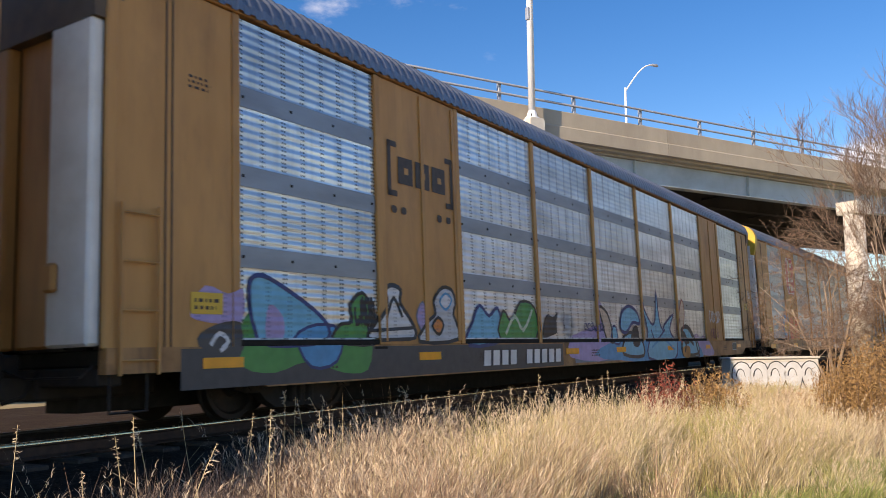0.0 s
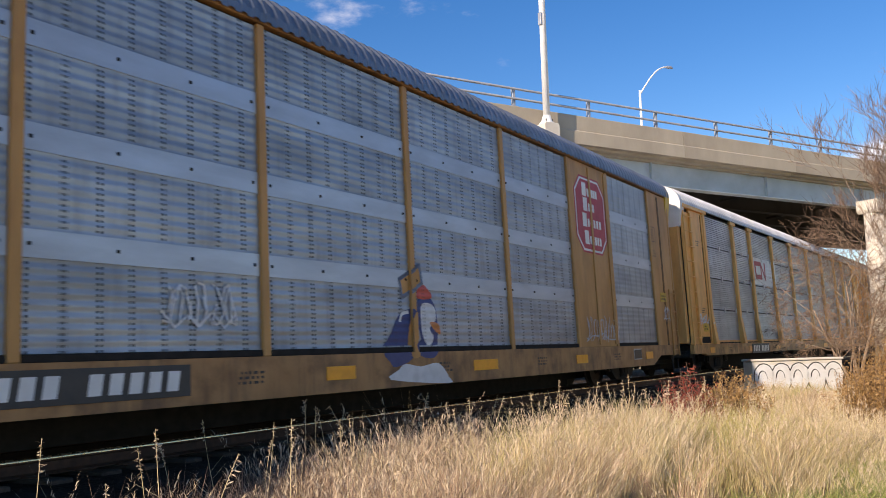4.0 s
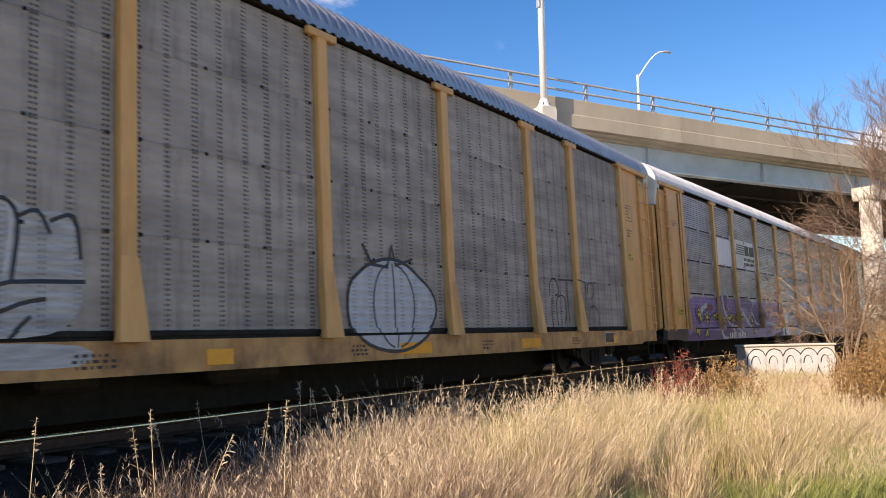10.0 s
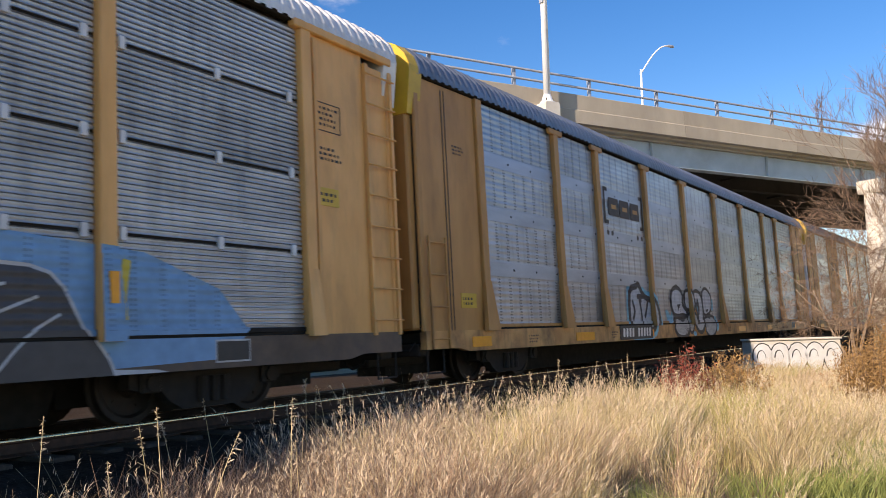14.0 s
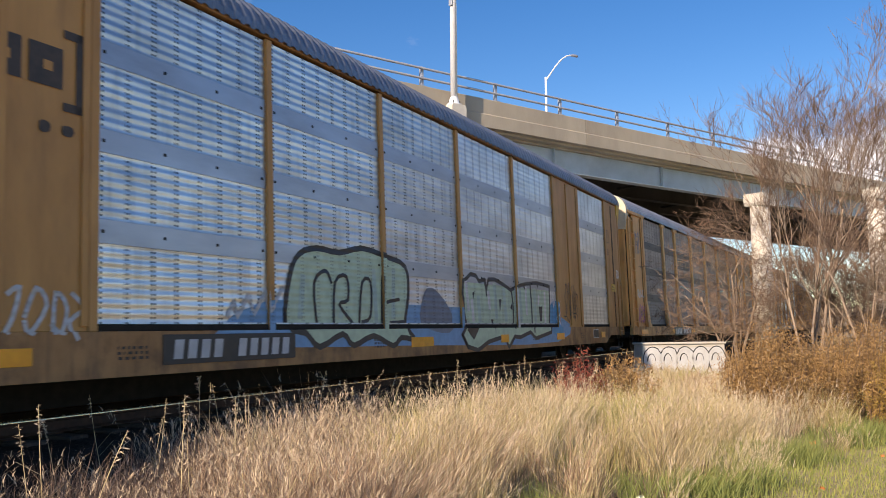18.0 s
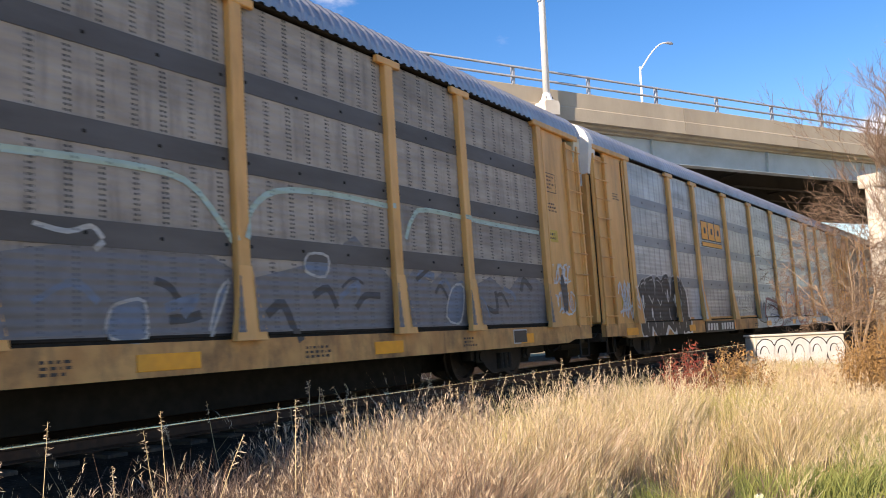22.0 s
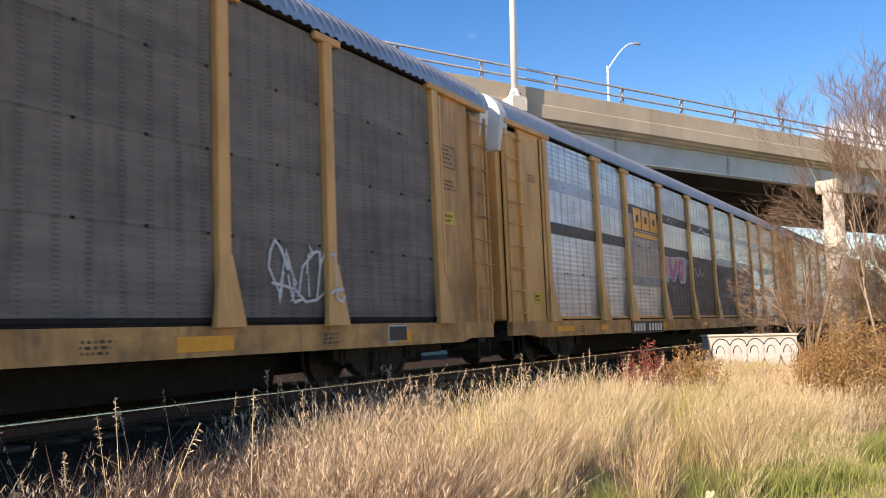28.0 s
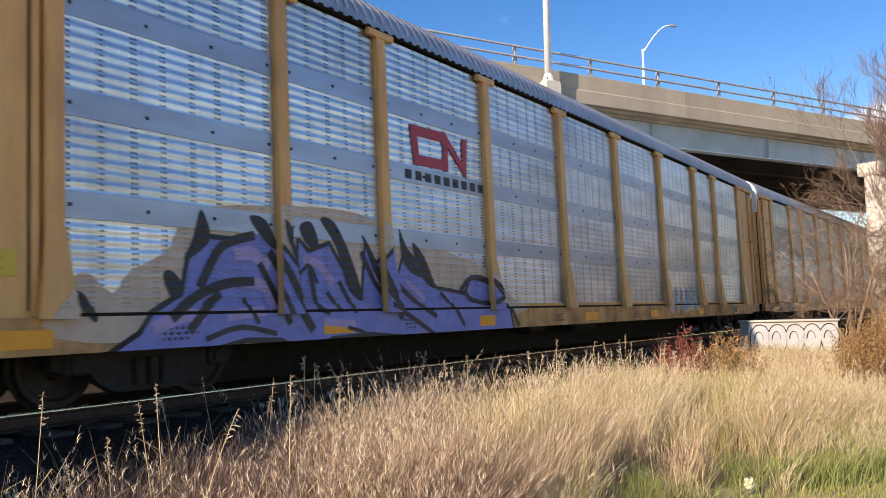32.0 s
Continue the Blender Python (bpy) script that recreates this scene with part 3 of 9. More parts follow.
def build_track():
    bed = [(-3.1, -0.75), (-2.6, -0.62), (-1.75, -0.27), (-1.4, -0.215), (1.4, -0.215)]
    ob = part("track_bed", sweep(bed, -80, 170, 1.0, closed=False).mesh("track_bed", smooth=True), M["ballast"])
    tagged(ob, "grey crushed-stone ballast bed of the railway", "track bed", kind="structure")
    # wide dark strip added so the ground seen below the cars reads as shade
    path = [(1.4, -0.215), (1.9, -0.27), (4.6, -0.24), (12.6, -0.26), (13.6, -0.6), (14.0, -0.75)]
    ob = part("cinder_path", sweep(path, -80, 170, 1.0, closed=False).mesh("cinder_path", smooth=True), M["far_shade_strip"])
    tagged(ob, "far ballast shoulder, widened, with shade put into its dark brown", "track bed", kind="structure")
    # rail: foot, web, rounded head
    half = [(0.07, -0.172), (0.07, -0.162), (0.012, -0.140), (0.009, -0.055), (0.034, -0.043), (0.037, -0.012)]
    top = [(0.031, -0.003), (0.018, 0.0)]
    for side, name in ((-0.7535, "rail"), (0.7535, "rail")):
        rail = thing(name, "rusty steel rail with a polished head on wooden ties", "rail", "running rails")
        prof = [(side + a, z) for a, z in half] + [(side - a, z) for a, z in reversed(half)]
        part("rail_body", sweep(prof, -60, 150, 0.75).mesh("rail_body"), M["rail_rust"], rail)
        crown = [(side - 0.0385, -0.026), (side - 0.0380, -0.0110), (side - 0.031, -0.002), (side - 0.018, 0.002), (side + 0.018, 0.002), (side + 0.031, -0.002), (side + 0.0365, -0.0085)]
        part("rail_head", sweep(crown, -60, 150, 0.75, closed=False).mesh("rail_head", smooth=True), M["rail_head" if side < 0 else "rail_dim"], rail, "polished running surface")
    rnd = random.Random(3)
    tie_me = Shape().box(-0.115, 0.115, -1.3, 1.3, -0.36, -0.172, 0.012).mesh("tie")
    plate_me = Shape().box(-0.1, 0.1, -0.18, 0.18, -0.172, -0.158, 0.004).mesh("tie_plate")
    for i in range(-10, 100):
        s = i * 0.53 + rnd.uniform(-0.03, 0.03)
        t = part("railway_tie", tie_me, M["tie"], at=track_pose(s) @ pose(0, rnd.uniform(-0.04, 0.04), rnd.uniform(-0.01, 0.0), 0, 0, rnd.uniform(-1.2, 1.2)))
        tagged(t, "weathered dark wooden railway tie bedded in ballast", "railway tie", "railway ties")
        if i < 60:
            for side in (-0.7535, 0.7535):
                part("tie_plate", plate_me, M["rail_rust"], t, at=pose(0, side, 0.002))
    # loose stones on the near shoulder
    sh = Shape()
    for _ in range(5200):
        s, o = rnd.uniform(1.5, 30), -rnd.uniform(0.95, 2.75) if rnd.random() < 0.8 else rnd.uniform(-0.7, 1.2)
        z = -0.235 if o > -1.4 else -0.24 + (o + 1.4) * 0.30 if o > -2.6 else -0.6
        c = track_point(s, o, z)
        r = rnd.uniform(0.018, 0.045)
        i = len(sh.v)
        for d in ((1, 0, 0), (-0.9, 0.3, 0), (0, 1, 0.2), (0.2, -1, 0), (0.1, 0, 0.8), (0, 0.1, -0.7)):
            sh.v.append(tuple(c + Vector(d) * r * rnd.uniform(0.7, 1.25)))
        for f in ((0, 2, 4), (2, 1, 4), (1, 3, 4), (3, 0, 4), (2, 0, 5), (1, 2, 5), (3, 1, 5), (0, 3, 5)):
            sh.f.append(tuple(i + q for q in f))
            sh.k.append(0)
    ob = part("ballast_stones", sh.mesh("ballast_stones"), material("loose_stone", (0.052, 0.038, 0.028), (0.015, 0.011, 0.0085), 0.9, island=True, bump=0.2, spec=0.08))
    tagged(ob, "loose grey ballast stones on the track shoulder", "ballast", kind="stuff")


# ---- bridge ----
BRIDGE = pose(30.95, 9.36, 0, 0, 0, -27.5)


def build_bridge():
    b = thing("road_bridge", "tan concrete road overpass with grey-blue steel girders", "bridge", at=BRIDGE)
    deck = [(0.30, 9.2), (0.30, 8.78), (12.4, 8.78), (12.4, 8.05), (0.85, 7.95), (0.46, 7.95), (0.46, 8.03), (0.22, 8.05), (0.20, 8.13), (-0.05, 8.14), (-0.05, 8.60), (0.0, 8.645), (0.0, 9.18), (0.02, 9.2)]
    for i in range(-9, 10):
        x0 = i * 6.7 + 1.3
        part("deck_segment", cached("deck", lambda: Shape().prism(deck, "x", 0.006, 6.694).mesh("deck_segment")), M["concrete"], b, at=pose(x0, 0, 0))
    bar("far_parapet", -59, 68, 12.1, 12.4, 8.78, 9.2, M["concrete"], b)
    for k in range(5):
        y = 0.62 + k * 2.75
        g = Shape()
        g.box(-59, 68, y, y + 0.03, 7.06, 8.0)
        g.box(-59, 68, y - 0.2, y + 0.23, 7.03, 7.06)
        # inner girders take the shade tone in place of girder paint
        part("girder", g.mesh("girder"), M["girder"] if k == 0 else M["soffit"], b, "grey-blue painted steel girder" if k == 0 else "inner girder with shade put into its colour")
        for j in range(-7, 9):
            if k == 0:
                bar("stiffener", j * 6.7, j * 6.7 + 0.02, y - 0.14, y - 0.004, 7.07, 7.95, M["girder"], b, 0.002)
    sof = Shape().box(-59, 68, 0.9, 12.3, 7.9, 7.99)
    part("soffit", sof.mesh("soffit"), M["soffit"], b, "underside of the deck with shade put into its colour")
    for j in range(-7, 9):
        for k in range(4):
            y = 0.66 + k * 2.75
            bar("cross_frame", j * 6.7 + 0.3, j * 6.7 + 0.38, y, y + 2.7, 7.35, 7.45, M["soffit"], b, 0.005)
    # railing
    for j in range(-12, 18):
        x = j * 3.35
        p = bar("railing_post", x - 0.06, x + 0.06, 0.08, 0.2, 9.2, 9.90, M["railing"], b, 0.012)
        bar("base_plate", x - 0.14, x + 0.14, 0.02, 0.26, 9.2, 9.225, M["railing"], b, 0.004)
    for z in (9.48, 9.83):
        part("rail_tube", Shape().tube([(-45, 0.05, z), (68, 0.05, z)], 0.042, 10).mesh("rail_tube", smooth=True), M["railing"], b)
    # pilaster under the tall pole
    pil = Shape().prism([(-5.98, 8.10), (-5.36, 8.10), (-5.36, 8.50), (-5.42, 8.58), (-5.92, 8.58), (-5.98, 8.50)], "y", -0.66, -0.052)
    part("pole_pedestal", pil.mesh("pole_pedestal"), M["pale_concrete"], b)
    # tall mast on the pedestal
    mast = thing("light_mast", "tall white tapered light mast on a concrete pedestal", "light mast", at=BRIDGE @ pose(-5.67, -0.36, 8.58))
    part("mast_shaft", Shape().tube([(0, 0, 0.02), (0, 0, 7), (0, 0, 16)], [0.125, 0.108, 0.075], 14).mesh("mast_shaft", smooth=True), M["galv_pole"], mast)
    part("base_flange", Shape().tube([(0, 0, 0), (0, 0, 0.05), (0, 0, 0.06), (0, 0, 0.30)], [0.26, 0.26, 0.21, 0.135], 14).mesh("base_flange"), M["galv_pole"], mast)
    for a in range(4):
        t = math.pi / 4 + a * math.pi / 2
        x, y = 0.19 * math.cos(t), 0.19 * math.sin(t)
        part("anchor_bolt", cached("bolt", lambda: Shape().tube([(0, 0, 0.05), (0, 0, 0.16)], 0.022, 6).mesh("anchor_bolt")), M["steel"], mast, at=pose(x, y, 0))
    bar("junction_box", -0.16, -0.10, -0.10, 0.06, 3.55, 4.0, M["railing"], mast, 0.01)
    # street lamp on the far kerb
    lamp = thing("street_lamp", "galvanised street lamp with a curved arm on the bridge", "street lamp", at=pose(43.6, 14.1, 8.78, 0, 0, -27.5))
    part("lamp_pole", Shape().tube([(0, 0, 0), (0, 0, 3), (0, 0, 6.05)], [0.085, 0.075, 0.06], 10).mesh("lamp_pole", smooth=True), M["galv_pole"], lamp)
    arm = [(1.95 * u, -0.25 * u, 5.85 + 1.75 * math.sin(min(1.0, u * 1.02) * math.pi * 0.5) ** 1.05) for u in [i / 9 for i in range(10)]]
    part("lamp_arm", Shape().tube(arm, [0.05 - 0.015 * i / 9 for i in range(10)], 8).mesh("lamp_arm", smooth=True), M["galv_pole"], lamp)
    e = arm[-1]
    part("lamp_head", Shape().tube([(e[0] - 0.25, e[1] + 0.02, e[2] - 0.04), (e[0], e[1], e[2]), (e[0] + 0.25, e[1] - 0.04, e[2]), (e[0] + 0.36, e[1] - 0.06, e[2] - 0.03)], [0.035, 0.075, 0.085, 0.03], 10).mesh("lamp_head", smooth=True), M["railing"], lamp, "grey lamp head")
    # piers
    for n, (x, y, r, z) in enumerate(((32.9, 2.42, 0.36, 5.35), (39.5, -1.7, 0.36, 6.2))):
        pier = thing("bridge_column", "round pale concrete column with a square capital", "column", "bridge columns", at=pose(x, y, -0.7, 0, 0, -27.5))
        part("shaft", cached(("shaft", z), lambda: Shape().tube([(0, 0, 0), (0, 0, z + 0.7)], [r * 1.02, r * 0.97], 24).mesh("shaft", smooth=True)), M["pale_concrete"], pier)
        cap = Shape().prism([(-0.42, 0.10), (-0.36, 0), (0.36, 0), (0.42, 0.10), (0.42, 0.45), (-0.42, 0.45)], "y", -0.40, 0.40)
        part("capital", cap.mesh("capital"), M["pale_concrete"], pier, at=pose(0, 0, z + 0.70))
    # crash wall with painted letters
    wall = thing("crash_wall", "low pale concrete crash wall with white painted lettering", "concrete wall", at=pose(24.5, 5.36, 0, 0, 0, -47.7))
    part("wall_body", Shape().box(0.22, 3.05, 0, 0.5, -0.9, 0.39, 0.03).mesh("wall_body"), M["pale_concrete"], wall)
    part("coping", Shape().box(0.19, 3.08, -0.03, 0.53, 0.39, 0.45, 0.015).mesh("coping"), M["pale_concrete"], wall)
    rnd = random.Random(8)
    g = Shape()
    g.poly([(0.3, -0.002, -0.6), (3.0, -0.002, -0.6), (2.98, -0.002, 0.26), (2.2, -0.002, 0.30), (1.2, -0.002, 0.27), (0.32, -0.002, 0.31)], 1)
    for i in range(5):
        cx = 0.56 + i * 0.545
        ring = [(cx + (0.33 + 0.03 * rnd.uniform(-1, 1)) * math.cos(a), -0.04 + 0.38 * math.sin(a) * (1 if math.sin(a) > 0 else 1.3)) for a in [j * math.pi / 10 for j in range(20)]]
        g.poly([(x, -0.004, min(0.36, z)) for x, z in ring], 0)
        inner = [(cx + 0.90 * (x - cx), 0.91 * z) for x, z in ring]
        g.poly([(x, -0.008, min(0.33, z)) for x, z in inner], 1)
        arc = [(cx - 0.05 + 0.15 * math.cos(a), -0.10 + 0.24 * math.sin(a)) for a in [j * math.pi / 7 for j in range(8)]]
        for (x0, z0), (x1, z1) in zip(arc, arc[1:]):
            g.poly([(x0, -0.012, z0), (x1, -0.012, z1), (cx + 0.8 * (x1 - cx), -0.012, 0.82 * z1), (cx + 0.8 * (x0 - cx), -0.012, 0.82 * z0)], 0)
    part("lettering", g.mesh("lettering", 2), [M["black"], M["white"]], wall, "bubble letters in white with black outlines")


# ---- plants ----
def blade_mesh(name, rows, seg=3):
    """Thin tapered blades; rows: x, y, z, height, width, lean x, lean y, facing, curl."""
    r = np.array(rows)
    n = len(r)
    side = np.stack([np.cos(r[:, 7]), np.sin(r[:, 7])], 1)
    vs = np.zeros((n, 2 * seg + 1, 3))
    for j in range(seg + 1):
        u = j / seg
        bend = u ** (1.6 + 0 * r[:, 8])
        c = np.stack([r[:, 0] + r[:, 5] * bend * r[:, 3], r[:, 1] + r[:, 6] * bend * r[:, 3],
                      r[:, 2] + r[:, 3] * (u - r[:, 8] * u ** 3 * 0.35)], 1)
        w = r[:, 4] * (1 - 0.75 * u) / 2
        if j < seg:
            vs[:, 2 * j, :2], vs[:, 2 * j + 1, :2] = c[:, :2] - side * w[:, None], c[:, :2] + side * w[:, None]
            vs[:, 2 * j, 2] = vs[:, 2 * j + 1, 2] = c[:, 2]
        else:
            vs[:, 2 * seg] = c
    faces = []
    for j in range(seg - 1):
        faces.append([2 * j, 2 * j + 1, 2 * j + 3, 2 * j + 2])
    k = 2 * seg + 1
    base = (np.arange(n) * k)[:, None]
    quads = np.concatenate([base + np.array(f)[None] for f in faces]) if faces else np.zeros((0, 4), int)
    tris = base + np.array([2 * seg - 2, 2 * seg - 1, 2 * seg])[None]
    me = bpy.data.meshes.new(name)
    me.vertices.add(n * k)
    me.vertices.foreach_set("co", vs.ravel())
    loops = np.concatenate([quads.ravel(), tris.ravel()])
    me.loops.add(len(loops))
    me.loops.foreach_set("vertex_index", loops.astype(np.int32))
    starts = np.concatenate([np.arange(len(quads)) * 4, len(quads) * 4 + np.arange(len(tris)) * 3])
    me.polygons.add(len(starts))
    me.polygons.foreach_set("loop_start", starts.astype(np.int32))
    me.materials.append(None)
    me.update(calc_edges=True)
    me.validate()
    return me


def lawn_edge(x):
    """y at which the mown lawn meets the long grass."""
    return 1.35 - (x - 7.7) * 0.30 + 0.15 * math.sin(x * 1.3)


def near_y(x):
    """y of the foot of the track bed's near slope."""
    return on_line(x)[1] - 2.75


def slope_z(x, y):
    """Height of the ground, or of the ballast slope where that lies higher."""
    o = y - on_line(x)[1]
    bed = -0.75 + (o + 3.1) * 0.26 if o < -2.6 else -0.62 + (o + 2.6) * 0.412 if o < -1.75 else -0.27
    return max(ground_z(x, y), bed if o > -3.1 else -2.0)


def build_grass():
    rg = np.random.default_rng(5)
    straw, pale, rose, olive, dull, lawn, green = [], [], [], [], [], [], []

    def wind():
        return rg.normal(0.10, 0.16), rg.normal(-0.05, 0.16)

    plumes = []

    def tuft(out, x, y, n, h, wide, plume, droop=0.3):
        """Blades from one root that share a lean."""
        cx, cy = rg.normal(0.10, 0.33), rg.normal(-0.04, 0.33)
        for _ in range(n):
            bx, by = x + rg.normal(0, wide), y + rg.normal(0, wide)
            hh = max(0.12, h * rg.uniform(0.5, 1.18))
            lx, ly = cx + rg.normal(0, 0.13), cy + rg.normal(0, 0.13)
            curl = max(0.0, rg.normal(droop, 0.5))
            out.append((bx, by, slope_z(bx, by) - 0.01, hh, rg.uniform(0.0035, 0.008), lx, ly, rg.uniform(0, math.pi), curl))
            if rg.random() < plume:
                tx, ty, tz = bx + lx * hh, by + ly * hh, slope_z(bx, by) + hh * (1 - 0.35 * curl)
                for k in range(8):
                    u = rg.uniform(-0.14, 0.02)
                    plumes.append((tx + lx * u + rg.normal(0, 0.006), ty + ly * u + rg.normal(0, 0.006), tz + u, rg.uniform(0.03, 0.075), rg.uniform(0.004, 0.008), rg.normal(lx * 0.8, 0.5), rg.normal(ly * 0.8, 0.5), rg.uniform(0, math.pi), rg.uniform(0, 1.4)))

    # long dry grass, in tufts of one tone each
    tries, count = 0, 0
    while count < 130000 and tries < 130000:
        tries += 1
        x = 4.8 + 22 * rg.random() ** 1.5
        y = rg.uniform(-0.5, 6.4)
        az = math.degrees(math.atan2(y, x))
        hi = near_y(x) + 0.15 * math.sin(x * 2.1)
        if y > hi or y < lawn_edge(x) - 0.1 or x * x + y * y < 36:
            continue
        patch = noise.noise(Vector((x * 0.8, y * 1.1, 3.0)))
        if az > 38.5 + 3.0 * noise.noise(Vector((y * 0.8, x * 0.3, 9.0))):
            continue
        edge = min(1.0, (y - lawn_edge(x)) / 1.2 + 0.35)
        if rg.random() > 0.62 + patch * 1.1:
            continue
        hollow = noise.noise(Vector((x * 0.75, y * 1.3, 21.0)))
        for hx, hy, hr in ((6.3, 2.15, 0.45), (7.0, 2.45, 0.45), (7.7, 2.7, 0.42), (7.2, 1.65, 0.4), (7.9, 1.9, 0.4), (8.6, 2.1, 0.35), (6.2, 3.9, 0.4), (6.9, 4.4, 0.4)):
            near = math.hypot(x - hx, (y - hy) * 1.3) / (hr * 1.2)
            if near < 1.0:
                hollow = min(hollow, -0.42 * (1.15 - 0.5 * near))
        # dark short blades put the shade of the hollows into colour
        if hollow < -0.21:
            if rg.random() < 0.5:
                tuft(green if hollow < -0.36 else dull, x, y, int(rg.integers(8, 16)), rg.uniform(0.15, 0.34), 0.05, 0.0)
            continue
        tone = noise.noise(Vector((x * 0.5, y * 0.8, 33.0))) + rg.normal(0, 0.17)
        warm = noise.noise(Vector((x * 0.45, y * 0.9, 41.0))) + rg.normal(0, 0.14) + (0.25 if az > 31 else 0.0) - (0.22 if edge < 0.95 else 0.0)
        out = rose if warm > 0.36 else olive if warm < -0.19 else pale if tone > 0.12 else straw
        n = int(rg.integers(10, 24))
        count += n
        tuft(out, x, y, n, (0.66 + 0.42 * patch + rg.normal(0, 0.10)) * edge * max(0.62, min(1.0, 1.0 - 0.05 * (x - 10.0))), rg.uniform(0.02, 0.09), 0.14 if out is not olive else 0.05, 0.42 if out is pale else 0.3)
    # thinner brown dead grass towards the track, with shade put into its tone
    tries = 0
    base_dull = len(dull)
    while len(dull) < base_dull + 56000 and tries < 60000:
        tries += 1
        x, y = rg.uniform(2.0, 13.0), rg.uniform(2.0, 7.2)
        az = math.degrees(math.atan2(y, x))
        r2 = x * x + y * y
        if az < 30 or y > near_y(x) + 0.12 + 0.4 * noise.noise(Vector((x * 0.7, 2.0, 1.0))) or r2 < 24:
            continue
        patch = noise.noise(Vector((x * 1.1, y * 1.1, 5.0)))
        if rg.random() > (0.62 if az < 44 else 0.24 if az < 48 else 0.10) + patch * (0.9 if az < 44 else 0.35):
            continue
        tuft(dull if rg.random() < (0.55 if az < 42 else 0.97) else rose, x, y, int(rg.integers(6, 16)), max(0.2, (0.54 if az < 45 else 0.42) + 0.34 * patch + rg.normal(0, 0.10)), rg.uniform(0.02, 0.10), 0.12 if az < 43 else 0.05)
    for _ in range(16):
        x, y = rg.uniform(2.75, 3.45), rg.uniform(4.75, 5.35)
        tuft(pale if rg.random() < 0.4 else straw, x, y, 9, rg.uniform(0.5, 0.85), 0.04, 0.4)
    # unmown dark strip added beyond the line to dim the view under cars
    beyond = []
    while len(beyond) < 20000:
        x = rg.uniform(0, 60)
        y = on_line(x)[1] + rg.uniform(13.8, 18.0)
        tuft(beyond, x, y, 12, rg.uniform(0.2, 0.6), 0.12, 0.0)
    # lawn and green tufts at its edge
    while len(lawn) < 62000:
        x, y = 6.5 + 14 * rg.random() ** 1.2, rg.uniform(-7, 2.6)
        rim = min(1.0, (y + 7) / 3.0, (x - 6.5) / 1.5 + 0.15, (20.5 - x) / 4.0)
        if y > lawn_edge(x) + 0.15 or rg.random() > rim:
            continue
        lx, ly = wind()
        lawn.append((x, y, ground_z(x, y), rg.uniform(0.03, 0.075), rg.uniform(0.005, 0.009), lx * 2, ly * 2, rg.uniform(0, math.pi), 0.3))
    base_green = len(green)
    while len(green) < base_green + 5200:
        x = 6.5 + 8 * rg.random()
        y = lawn_edge(x) + rg.normal(0.15, 0.28)
        if noise.noise(Vector((x * 0.9, y * 0.9, 7.0))) + 0.25 < rg.random() * 0.6:
            continue
        lx, ly = wind()
        green.append((x, y, ground_z(x, y), rg.uniform(0.12, 0.36), rg.uniform(0.006, 0.012), lx * 2.5, ly * 2.5, rg.uniform(0, math.pi), 0.5))
    for name, rows, mat, label in (("dry_grass", straw, "straw", "tall straw-coloured dry autumn grass"),
                                   ("bleached_grass", pale, "straw_pale", "pale bleached drooping autumn grass"),
                                   ("rosy_grass", rose, "straw_rose", "pinkish-brown dead grass beside the track"),
                                   ("yellowing_grass", olive, "straw_olive", "long grass still yellow-green at its foot"),
                                   ("shaded_grass", dull, "straw_shade", "thin brown dead grass beside the ballast, shade put into its tone"),
                                   ("far_grass", beyond, "straw_shade", "dark dead grass added on the far side of the track"),
                                   ("grass_plumes", plumes, "seed", "pale feathery plumes of the dry grass"),
                                   ("lawn_grass", lawn, "lawn", "short green mown grass"),
                                   ("green_tufts", green, "weed_green", "green grass tufts at the lawn's edge")):
        tagged(part(name, blade_mesh(name, rows), M[mat]), label, "grass", kind="stuff")


